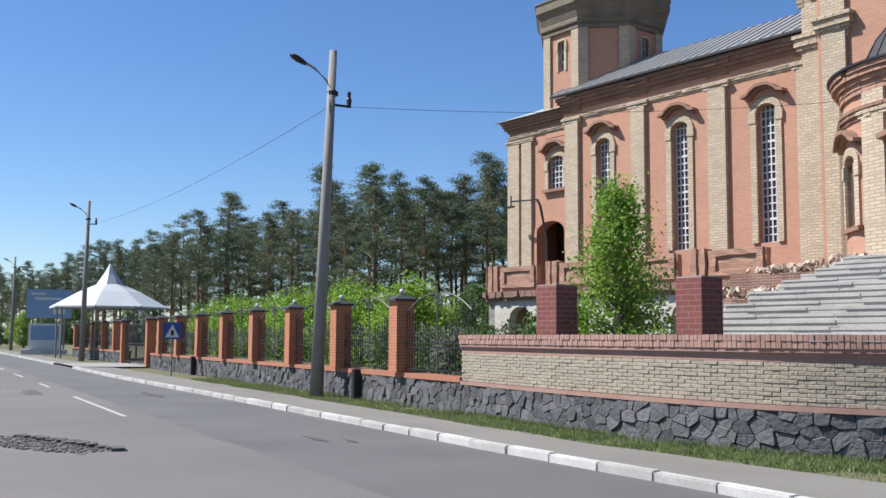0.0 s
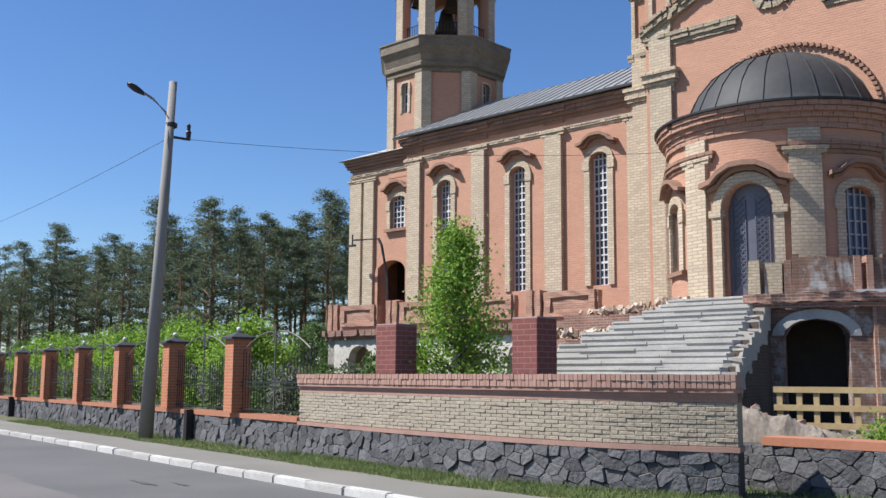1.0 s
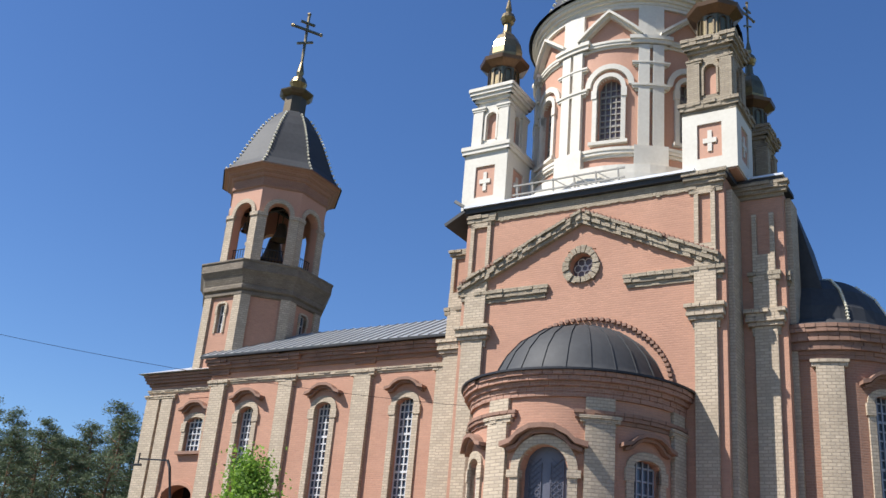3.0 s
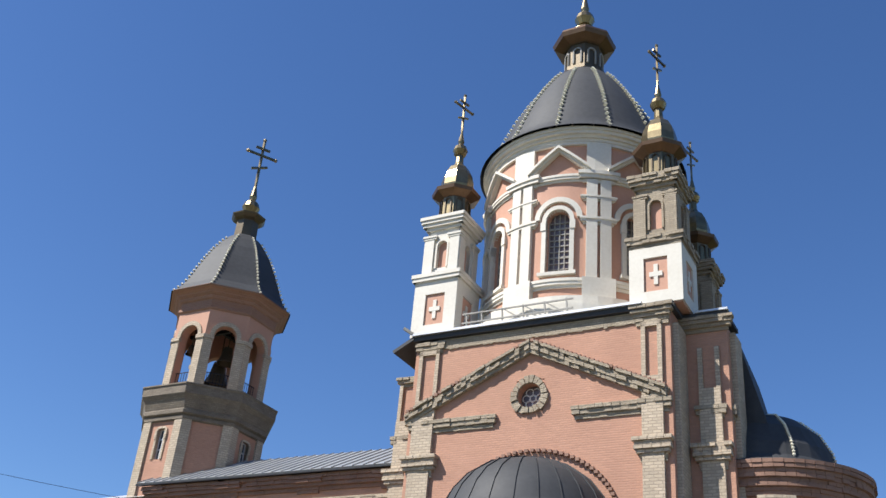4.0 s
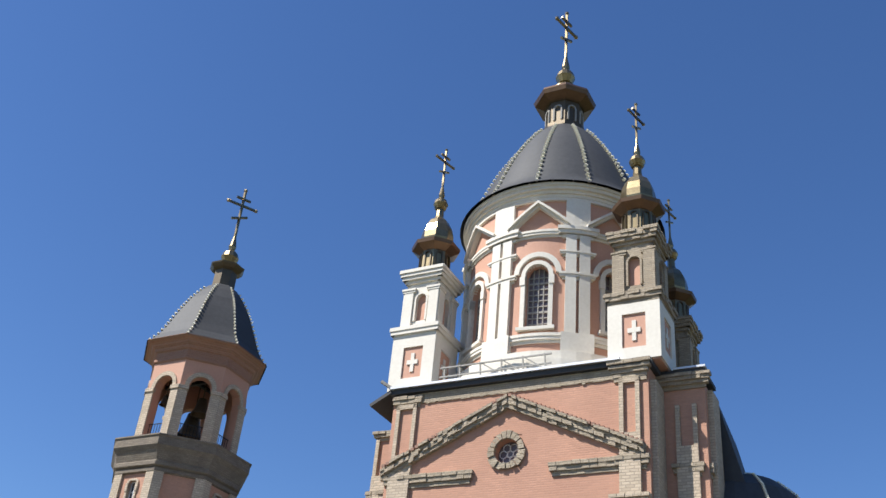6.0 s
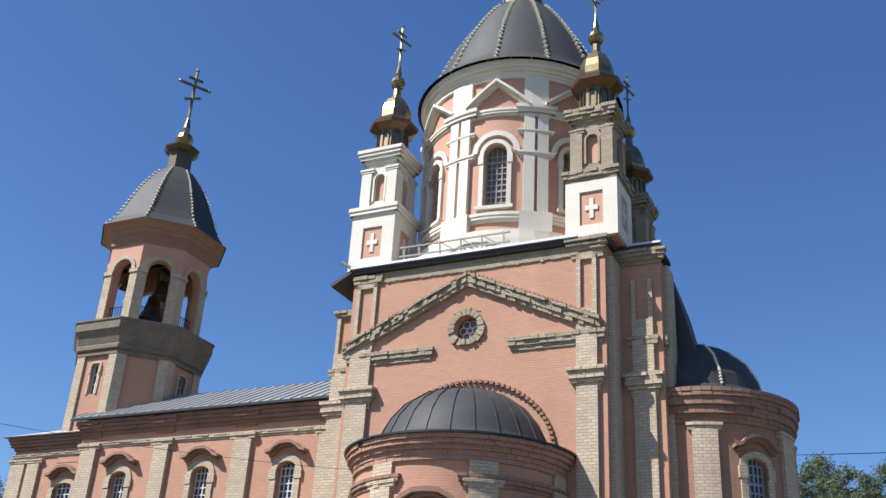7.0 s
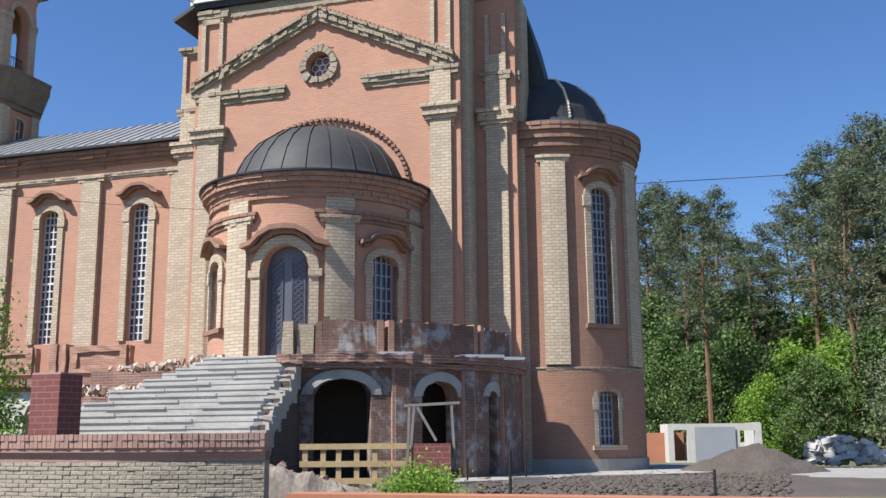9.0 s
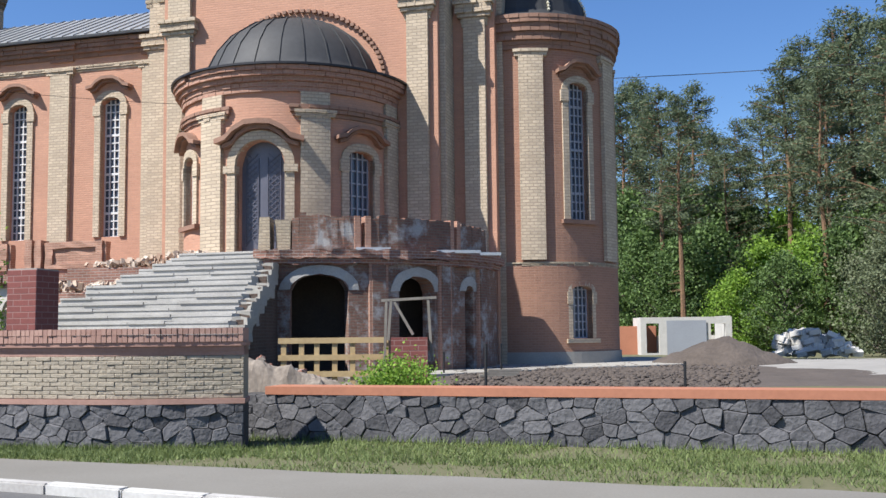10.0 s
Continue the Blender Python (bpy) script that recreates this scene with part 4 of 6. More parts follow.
for i, (a, b, h) in enumerate(((-34.6, -19, 0.88), (-63.5, -38.5, 0.86), (-84, -67.5, 0.78))):
    bm = bmesh.new()
    n = 10
    for j in range(n):
        l, r = a + (b - a) * j / n, a + (b - a) * (j + 1) / n
        block(bm, FT, l * dt, r * dt, -0.3, -0.04, 3.72, 3.72 + h + 0.12 * noise.noise(Vector((j * 0.7, i * 3, 1))), 0.3)
    bmesh.ops.remove_doubles(bm, verts=bm.verts, dist=0.0008)
    roughen(bm, 0.05, 3)
    part("parapet", bm, SMEARED, CH, "half-built red brick parapet with mortar smears")
for a in (-36.4, -65.6):
    for o0, o1 in ((-0.2, -0.06), (0.06, 0.2)):
        bm = bmesh.new()
        block(bm, FT, a * dt + o0, a * dt + o1, -0.36, 0.0, 3.72, 4.6)
        part("parapet_pier", bm, OLDORANGE, CH)
bm = bmesh.new()
block(bm, FT, -13.6 * dt, -10.8 * dt, -0.5, 0.05, 3.72, 4.55)
block(bm, FT, -18.6 * dt, -14.8 * dt, -0.45, -0.05, 3.72, 4.5)
roughen(bm, 0.05, 3)
part("parapet_end", bm, ROUGH, CH, "broken cream brick end of the parapet")
for a, b in ((-42, -38.5), (-62, -59), (-80, -76)):
    blocks("arcade_pilaster", FT, [(a * dt, b * dt, -0.02, 0.12, G0, 3.36)], SMEARED, 0.3)
    blocks("pilaster_edge", FT, [(b * dt, b * dt + 0.07, -0.02, 0.09, G0, 3.36), (a * dt - 0.07, a * dt, -0.02, 0.09, G0, 3.36)], OLDORANGE, 0.3)
# added dark sheet: shade of the cellar seen through the arches
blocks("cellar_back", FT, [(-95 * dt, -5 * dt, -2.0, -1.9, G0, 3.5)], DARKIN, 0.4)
for i, (x, y, w) in enumerate(((8.55, 3.95, 0.8), (6.75, 2.25, 1.1), (6.3, 1.2, 0.9))):
    bm = bmesh.new()
    beam(bm, (x + w / 2, y + 0.12 + w * 0.2, 3.74), (x - w / 2, y + 0.12 - w * 0.3, 3.74), 0.22, 0.08)
    part("flashing_strip", bm, ROOFPALE, CH, "bent zinc flashing strip")

# terrace along the nave, with its own parapet on a white arcade
FL = flat(0.6)
LO = [(x, 1.45, G0, 2.95, 0.6) for x in (19.3, 22.0, 24.7, 27.4, 30.6)]
bm = bmesh.new()
panel(bm, FL, 17.6, 32.6, G0 - 0.3, 3.35, LO, -0.4, 0)
block(bm, side(32.6, 1), -2.0, 0.6, -0.4, 0, G0 - 0.3, 3.35)
part("terrace_wall", bm, PLASTER, CH, "white plastered arcade under the nave terrace")
bm = bmesh.new()
for i in range(75):
    a = 17.5 + 15.2 * i / 75
    j = noise.noise(Vector((i * 0.6, 2, 7)))
    block(bm, FL, a, a + 0.2, -2.4, 0.22 + 0.14 * j, 3.35 + 0.05 * j, 3.6)
    block(bm, FL, a, a + 0.2, -0.3, 0.1 + 0.1 * noise.noise(Vector((i * 0.8, 5, 7))), 3.2, 3.35)
part("terrace_slab", bm, REDBRICK, CH, "crumbling brick terrace edge")
x = 32.6
for i in range(4):
    for off, w in ((0.0, 0.26), (0.36, 0.26)):
        bm = bmesh.new()
        block(bm, FL, x - off - w, x - off, -0.34, 0.06, 3.6, 4.72 + 0.05 * math.sin(i * 3 + off * 9))
        bmesh.ops.subdivide_edges(bm, edges=list(bm.edges), cuts=3, use_grid_fill=True)
        roughen(bm, 0.04, 4)
        part("parapet_pier", bm, OLDORANGE, CH)
    bm = bmesh.new()
    block(bm, FL, x - 3.0, x - 0.7, -0.26, -0.02, 3.6, 4.6)
    for a, b, c, d in ((x - 2.9, x - 0.8, 4.42, 4.62), (x - 2.9, x - 0.8, 3.75, 3.9), (x - 2.9, x - 2.65, 3.9, 4.42), (x - 1.05, x - 0.8, 3.9, 4.42)):
        block(bm, FL, a, b, -0.1, 0.06, c, d)
    bmesh.ops.subdivide_edges(bm, edges=[e for e in bm.edges if e.calc_length() > 0.5], cuts=4, use_grid_fill=True)
    roughen(bm, 0.04, 4)
    part("parapet", bm, OLDORANGE, CH, "worn orange brick parapet with a sunk panel")
    x -= 3.6
mould("plinth_ledge", flat(0.2), 15.6, 18.3, 3.45, 4.0, 0.3, BROWN)

# stairs up to the door, and rubble where they meet the terrace
ST = empty("stairs", CH.matrix_world.copy(), "wide worn concrete staircase with broken edges", "stairs", kind="structure")
NS = 21
for i in range(NS):
    z1, v0 = 3.75 - 0.155 * i, 4.3 + 0.37 * i
    r, l = 11.3 - 0.11 * i, 13.8 + min(1.4, 0.17 * i) + 0.35 * noise.noise(Vector((i * 0.9, 8, 1)))
    bm = bmesh.new()
    block(bm, flat(0), r, l, v0 - (4.3 if i == 0 else 0.1), v0 + 0.33, z1 - 0.8, z1 - 0.05)
    x = r
    rs = random.Random(i)
    while x < l:              # nosing slabs, some chipped
        w = min(l - x, rs.uniform(0.9, 2.2))
        if rs.random() > 0.03:
            block(bm, flat(0), x + 0.01, x + w - 0.01, v0 - (4.3 if i == 0 else 0.1), v0 + 0.37 - rs.uniform(0, 0.03), z1 - 0.055, z1 + rs.uniform(-0.01, 0.01))
        x += w
    part("step", bm, STEPSTONE, ST)
bm = bmesh.new()              # ragged flank wall of the stairs
for i in range(NS):
    z1 = 3.6 - 0.155 * i
    j = noise.noise(Vector((i * 1.3, 1, 3)))
    block(bm, flat(0), 10.98 - 0.11 * i + 0.1 * j, 11.32 - 0.11 * i, 4.25 + 0.37 * i, 4.63 + 0.37 * i, G0 - 0.3, z1 + 0.12 * j)
roughen(bm, 0.06, 3)
# the flank's shadow is carried by the dark brick colour
part("flank_wall", bm, SHADEBRICK, ST, "raw brick flank wall of the stairs, coloured dark for shade")
bm = bmesh.new()
for i in range(NS):
    z1 = 3.6 - 0.155 * i
    j = noise.noise(Vector((i * 1.3, 1, 3)))
    block(bm, flat(0), 10.94 - 0.11 * i + 0.1 * j, 11.3 - 0.11 * i, 4.25 + 0.37 * i, 4.63 + 0.37 * i, z1 - 0.3 + 0.12 * j, z1 + 0.05 + 0.12 * j)
bmesh.ops.subdivide_edges(bm, edges=list(bm.edges), cuts=1, use_grid_fill=True)
roughen(bm, 0.055, 4)
part("flank_coping", bm, CONCRETE, ST, "broken pale mortar edge of the stairs")
bm = bmesh.new()
block(bm, flat(0), 13.4, 17.7, 0.0, 4.0, 0.2, 3.45)
block(bm, flat(0), 13.9, 16.6, 4.0, 6.0, 0.2, 2.7)
bmesh.ops.subdivide_edges(bm, edges=list(bm.edges), cuts=5, use_grid_fill=True)
roughen(bm, 0.15, 1.6)
part("rubble_bank", bm, REDBRICK, ST, "broken masonry bank beside the stairs")
rs = random.Random(4)
bm = bmesh.new()
for i in range(900):
    u, v = rs.uniform(13.0, 17.3), rs.uniform(2.2, 7.0)
    z = 3.5 + 0.22 * math.exp(-((u - 14.2) ** 2 + (v - 3.6) ** 2) * 0.8) if v < 4.0 else (2.8 if v < 6 else 2.2)
    if v > 4.0 and u < 13.9 + (v - 4.3) * 0.45:
        continue
    sz = rs.uniform(0.03, 0.085)
    m_ = pose(u, v, z + rs.uniform(0, 0.15), rs.uniform(0, 360), rs.uniform(0, 360), rs.uniform(0, 360)) @ Matrix.Diagonal((sz * 1.6, sz, sz * 0.7, 1))
    bmesh.ops.create_cube(bm, size=1.6, matrix=m_)
tagged(part("rubble", bm, PALERUBBLE, ST, "loose broken brick rubble"), kind="stuff")

# ---- site materials ----
TONE = 0.76
ASPHALT = material("worn_asphalt", (0.172, 0.168, 0.165), (0.085, 0.083, 0.082), 0.85, stain=0.3, grain=45, bump=0.5)
PATCH = material("fresh_asphalt_patch", (0.13, 0.122, 0.115), (0.075, 0.07, 0.067), 0.9, stain=2, grain=40, bump=0.6)
SANDY = material("dusty_footway", (0.26, 0.248, 0.222), (0.175, 0.163, 0.14), 0.95, stain=0.5, grain=35, bump=0.4)
EARTH = material("grassy_earth", (0.17, 0.155, 0.09), (0.095, 0.105, 0.038), 0.95, stain=0.8, grain=12, bump=0.6)
SOIL = material("dark_soil", (0.14, 0.113, 0.096), (0.07, 0.056, 0.047), 0.95, stain=1.2, grain=9, bump=1.0, grain_bump=0.05)
GRAVEL = material("pale_gravel", (0.42, 0.40, 0.37), (0.26, 0.25, 0.23), 0.95, stain=1.0, grain=30, bump=0.7)
KERBW = material("whitewashed_kerb", (0.66, 0.65, 0.62), (0.42, 0.4, 0.38), 0.85, stain=2.2, grain=20, each=0.3)
OLDASPHALT = material("old_pinkish_asphalt", (0.215, 0.197, 0.187), (0.118, 0.11, 0.107), 0.88, stain=0.25, grain=45, bump=0.5)
CRUMB = material("crumbled_asphalt", (0.24, 0.22, 0.205), (0.055, 0.052, 0.05), 0.95, stain=5.0, grain=30, bump=1.0, grain_bump=0.04)
RUBBLE = material("broken_mortar_rubble", (0.36, 0.31, 0.26), (0.13, 0.105, 0.085), 0.95, stain=3.0, grain=14, bump=1.0)
ROADWHITE = material("worn_road_paint", (0.62, 0.60, 0.57), (0.28, 0.27, 0.26), 0.8, stain=4, grain=30)
MORTAR = material("dark_mortar", (0.085, 0.082, 0.08), (0.045, 0.043, 0.042), 0.95, grain=30)
STONE = material("grey_rubble_stone", (0.165, 0.162, 0.172), (0.07, 0.069, 0.076), 0.85, stain=3.0, grain=16, bump=0.9, each=0.45, grain_bump=0.03)
STONE_ALL = material("grey_rubble_far", (0.165, 0.162, 0.172), (0.07, 0.069, 0.076), 0.85, stain=3.0, grain=16, bump=0.9, island=0.45, grain_bump=0.03)
SPLIT = material("split_face_yellow_brick", (0.46, 0.4, 0.315), (0.34, 0.29, 0.225), 0.9, stain=2.0, grain=22, bump=0.8, each=0.2, grain_bump=0.02)
SPLIT_ALL = material("split_face_yellow_far", (0.46, 0.4, 0.315), (0.34, 0.29, 0.225), 0.9, stain=2.0, grain=22, bump=0.8, island=0.2, grain_bump=0.02)
COPING = material("pink_coping_brick", (0.5, 0.31, 0.25), (0.35, 0.2, 0.16), 0.85, stain=2.0, grain=20, each=0.3)
COPING_ALL = material("pink_coping_far", (0.5, 0.31, 0.25), (0.35, 0.2, 0.16), 0.85, stain=2.0, grain=20, island=0.3)
CAPRED = material("orange_coping", (0.52, 0.215, 0.125), (0.38, 0.155, 0.09), 0.8, stain=1.2, grain=14)
POSTBRICK = brickwork("orange_pillar_brick", (0.62, 0.22, 0.10), (0.48, 0.16, 0.075), (0.5, 0.3, 0.2), worn=0.3, size=(0.25, 0.075), joint=0.01)
PIERBRICK = brickwork("dark_red_pier_brick", (0.33, 0.10, 0.085), (0.22, 0.07, 0.06), (0.34, 0.19, 0.17), worn=0.3, size=(0.3, 0.1), joint=0.009)
POLEMAT = material("pole_concrete", (0.34, 0.33, 0.31), (0.23, 0.22, 0.21), 0.85, stain=1.0, grain=30)
TIMBER = material("raw_pine_board", (0.60, 0.45, 0.24), (0.42, 0.29, 0.14), 0.75, stain=2.5, grain=14)
OLDWOOD = material("grey_old_board", (0.33, 0.30, 0.26), (0.2, 0.18, 0.15), 0.85, stain=2.5, grain=14)
BLOCKW = material("white_silicate_block", (0.74, 0.72, 0.68), (0.55, 0.53, 0.49), 0.85, stain=2.5, grain=12)
CANOPY = material("pale_canopy_sheet", (0.66, 0.69, 0.70), (0.52, 0.55, 0.57), 0.5, stain=0.6)
BLUE = material("sign_blue", (0.03, 0.08, 0.35), (0.025, 0.065, 0.28), 0.5)
POSTER = material("printed_poster_sky", (0.20, 0.36, 0.62), (0.30, 0.42, 0.55), 0.5, stain=0.5)
SIGNW = material("sign_white", (0.8, 0.8, 0.76), (0.7, 0.7, 0.66), 0.5)
SIGNY = material("sign_yellow", (0.7, 0.55, 0.12), (0.6, 0.45, 0.1), 0.5)
BARK = material("pine_bark", (0.30, 0.17, 0.09), (0.13, 0.085, 0.055), 0.95, stain=2.0, grain=9, bump=1.0, grain_bump=0.05)
GREYBARK = material("grey_bark", (0.24, 0.21, 0.17), (0.12, 0.1, 0.08), 0.95, stain=2.0, grain=9, bump=0.8, grain_bump=0.03)


def leafy(name, a, b, glow=0.35):
    a, b = [c * 1.4 for c in a], [c * 1.4 for c in b]
    m = material(name, a, b, 0.7, stain=0.4, grain=3, bump=0, island=0.5)
    t = m.node_tree
    p = t.nodes["Principled BSDF"]
    tr, ad = t.nodes.new("ShaderNodeBsdfTranslucent"), t.nodes.new("ShaderNodeMixShader")
    t.links.new(p.inputs["Base Color"].links[0].from_socket, tr.inputs["Color"])
    ad.inputs[0].default_value = glow
    t.links.new(p.outputs[0], ad.inputs[1])
    t.links.new(tr.outputs[0], ad.inputs[2])
    t.links.new(ad.outputs[0], t.nodes["Material Output"].inputs["Surface"])
    return m


NEEDLE = leafy("pine_needles", (0.14, 0.175, 0.092), (0.055, 0.08, 0.042), 0.3)
LEAF = leafy("spring_leaves", (0.27, 0.42, 0.06), (0.12, 0.22, 0.03), 0.45)
DULL = leafy("understory_leaves", (0.135, 0.215, 0.06), (0.055, 0.1, 0.028), 0.35)
GREYLEAF = leafy("silvery_leaves", (0.17, 0.20, 0.11), (0.08, 0.10, 0.05), 0.3)
GRASS = leafy("verge_grass", (0.18, 0.225, 0.075), (0.09, 0.13, 0.04), 0.3)

# ---- ground, road, footway: a runs along the kerb, b across it ----
KA, KB = Vector((-0.469, 0.883, 0)), Vector((0.883, 0.469, 0))


def rd(a, b, z=0.0):
    return KA * a + KB * b + Vector((0, 0, z))


KERB = [(-80, 7.72), (8, 7.68), (13, 7.5), (26, 7.37), (40, 7.1), (58, 7.2), (500, 7.2)]


def kerb_b(a):
    """The road side of the kerb, which wavers a little along the road."""
    for (a0, b0), (a1, b1) in zip(KERB, KERB[1:]):
        if a <= a1:
            return b0 + (b1 - b0) * max(0.0, (a - a0) / (a1 - a0))
    return KERB[-1][1]


def edge_b(a):
    """Where the footway ends and the grass begins."""
    return 9.05 + max(0.0, min(1.2, (12 - a) * 0.1))


def strip(name, b0, b1, z0, z1, mat, a0, a1, n, label, category, wob=0.0):
    bm = bmesh.new()
    rows = []
    for i in range(n + 1):
        a = a0 + (a1 - a0) * i / n
        l = b0(a) if callable(b0) else b0
        r = b1(a) if callable(b1) else b1
        w = wob * noise.noise(Vector((a * 0.6, 3, 9)))
        rows.append((bm.verts.new(rd(a, l, z0)), bm.verts.new(rd(a, r + w, z1))))
    for p, q in zip(rows, rows[1:]):
        bm.faces.new((p[0], p[1], q[1], q[0]))
    return tagged(part(name, bm, mat), label, category, kind="structure")


bm = bmesh.new()
bs = [(-2000, -0.06), (-60, -0.06), (-3, -0.05), (7.7, -0.05), (7.9, 0.0), (11.2, 0.0), (12.8, 0.0), (14.9, 0.02), (15.9, 0.45), (17, 0.5), (34, 0.5), (52, 0.1), (150, 0.0), (2000, 0.0)]
as_ = [-2000, -200, -60, -30, -15, -5, 0, 5, 10, 15, 20, 30, 45, 60, 90, 150, 300, 2000]
grid = [[bm.verts.new(rd(a, b, z)) for b, z in bs] for a in as_]
for p, q in zip(grid, grid[1:]):
    for k in range(len(bs) - 1):
        bm.faces.new((p[k], p[k + 1], q[k + 1], q[k]))
tagged(part("ground", bm, EARTH), "grassy earth reaching to the woods", "ground", kind="structure")
strip("road", 0.2, lambda a: kerb_b(a) + 0.06, 0.0, 0.0, ASPHALT, -80, 500, 290, "worn grey asphalt road with patches", "road", 0)
strip("road_lane", 0.3, 4.3, 0.004, 0.004, OLDASPHALT, -80, 500, 580, "older pinkish-grey lane of the road", "road", 0.16)
bm = bmesh.new()              # pothole with a crumbled bed and a broken rim
rp = random.Random(21)
vs = []
for k in range(70):
    t = 2 * math.pi * k / 70
    j = 1 + 0.55 * noise.noise(Vector((math.cos(t) * 3, math.sin(t) * 3, 4)))
    vs.append(bm.verts.new(rd(16.0 + 1.35 * math.cos(t) * j - 0.35 * math.sin(t), 1.75 + 0.62 * math.sin(t) * j - 0.45 * math.cos(t), 0.008)))
bm.faces.new(vs)
tagged(part("pothole", bm, CRUMB), "crumbled pothole in the old asphalt", "pothole", kind="structure")
bm = bmesh.new()
for k in range(420):
    t, q = rp.uniform(0, 2 * math.pi), math.sqrt(rp.random())
    c = rd(16.0 + 1.5 * q * math.cos(t), 1.75 + 0.66 * q * math.sin(t) - 0.5 * q * math.cos(t), 0.012)
    s = rp.uniform(0.012, 0.038)
    m = Matrix.Translation(c) @ Matrix.Rotation(rp.uniform(0, 6), 4, "Z") @ Matrix.Diagonal((s * 1.4, s, s * 0.6, 1))
    bmesh.ops.create_icosphere(bm, subdivisions=1, radius=1.0, matrix=m)
tagged(part("asphalt_crumbs", bm, CRUMB), "loose crumbs of broken asphalt on the road", "rubble", kind="stuff")
for k in range(13):
    bm = bmesh.new()
    a_ = 17.3 - 0.22 * k
    b_ = 1.55 + 0.09 * k + 0.12 * noise.noise(Vector((k * 0.9, 2, 2)))
    w_ = rp.uniform(0.05, 0.1)
    block(bm, flat(0), -0.14, 0.14, -w_, w_, -0.02, rp.uniform(0.035, 0.06))
    roughen(bm, 0.03, 6, k)
    rim = part("asphalt_slab", bm, PATCH)
    rim.matrix_world = Matrix.Translation(rd(a_, b_, 0.0)) @ Matrix.Rotation(math.atan2(KA.y, KA.x) + rp.uniform(-0.35, 0.1), 4, "Z")
    tagged(rim, "dark broken slab at the pothole's rim", "asphalt slab", group="broken rim of the pothole")
strip("road_shoulder", -8.0, 0.2, -0.02, -0.005, SANDY, -80, 500, 60, "dusty road shoulder", "shoulder", 0.2)
strip("pavement", kerb_b, edge_b, 0.09, 0.05, SANDY, -60, 150, 300, "dusty grey footway beside the kerb", "pavement", 0.16)
for i, (a, b, w, l) in enumerate(((15.0, 5.7, 0.06, 0.45), (14.5, 6.1, 0.05, 0.3), (28.6, 5.9, 0.12, 1.2), (31, 3.0, 0.2, 1.4))):
    bm = bmesh.new()
    n = 44
    vs = []
    for k in range(n):
        t = 2 * math.pi * k / n
        j = 1 + 0.9 * noise.noise(Vector((math.cos(t) * 2.6 + i * 7, math.sin(t) * 2.6, 0)))
        vs.append(bm.verts.new(rd(a + l * math.cos(t) * j, b + w * math.sin(t) * j, 0.009)))
    bm.faces.new(vs)
    tagged(part("road_patch", bm, PATCH), "dark cracked patch in the asphalt", "patch", kind="structure")
for a, b in [(20.8, 28.2), (33.5, 36.5)] + [(42.5 + 9.5 * k, 46.5 + 9.5 * k) for k in range(9)]:
    strip("lane_mark", 3.75, 3.86, 0.009, 0.009, ROADWHITE, a, b, 8, "faded white lane dash on the road", "marking")
strip("driveway", 7.25, 11.4, 0.1, 0.08, GRAVEL, 52.6, 60.6, 6, "pale driveway to the gate", "driveway")


# ---- rubble stone walls ----
def cells(w, h, size, seed):
    """Random rubble that fills a strip w by h: one polygon a stone, each the part of the strip nearest to its seed."""
    rng = random.Random(seed)
    flatten = 0.74
    w *= flatten
    n, m = max(2, round(h / (size * 0.8))), max(2, round(w / size))
    pts = []
    for k in range(n):
        for i in range(m + (k % 2)):
            if rng.random() < 0.2:
                continue
            pts.append(((i + (0.5 if k % 2 == 0 else 0.0) + rng.uniform(-0.45, 0.45)) * w / m, (k + 0.5 + rng.uniform(-0.36, 0.36)) * h / n))
    out = []
    for p in pts:
        poly = [(0.0, 0.0), (w, 0.0), (w, h), (0.0, h)]
        for q in pts:
            dx, dz = q[0] - p[0], q[1] - p[1]
            if q is p or abs(dx) > size * 3.2:
                continue
            mx, mz = (p[0] + q[0]) / 2, (p[1] + q[1]) / 2
            side_of = [(v[0] - mx) * dx + (v[1] - mz) * dz for v in poly]
            cut = []
            for a in range(len(poly)):
                b = (a + 1) % len(poly)
                if side_of[a] <= 0:
                    cut.append(poly[a])
                if side_of[a] * side_of[b] < 0:
                    t = side_of[a] / (side_of[a] - side_of[b])
                    cut.append((poly[a][0] + (poly[b][0] - poly[a][0]) * t, poly[a][1] + (poly[b][1] - poly[a][1]) * t))
            poly = cut
        if len(poly) < 3:
            continue
        cx, cz = sum(v[0] for v in poly) / len(poly), sum(v[1] for v in poly) / len(poly)
        ring = []
        for a in range(len(poly)):        # knock the corners off
            v0, v1 = poly[a], poly[(a + 1) % len(poly)]
            for t in (0.08, 0.92):
                ring.append(((v0[0] + (v1[0] - v0[0]) * t - cx) / flatten + rng.uniform(-0.004, 0.004), v0[1] + (v1[1] - v0[1]) * t - cz + rng.uniform(-0.004, 0.004)))
        out.append((cx / flatten, cz, ring))
    return out


def stone_mesh(bm, poly, f, cx, cz, rng):
    """One stone: a pillow of its outline, proud of the wall."""
    th = rng.uniform(0.025, 0.06)
    tilt = (rng.uniform(-0.12, 0.12), rng.uniform(-0.12, 0.12))
    rows = []
    for k, d in ((0.985, -0.01), (0.965, th * 0.7), (0.88, th)):
        rows.append([bm.verts.new(f(cx + p[0] * k, d + (p[0] * tilt[0] + p[1] * tilt[1] if d > th * 0.8 else 0) + 0.006, cz + p[1] * k)) for p in poly])
    for p, q in zip(rows, rows[1:]):
        for k in range(len(poly)):
            bm.faces.new((p[k], p[(k + 1) % len(poly)], q[(k + 1) % len(poly)], q[k]))
    bm.faces.new(rows[-1])


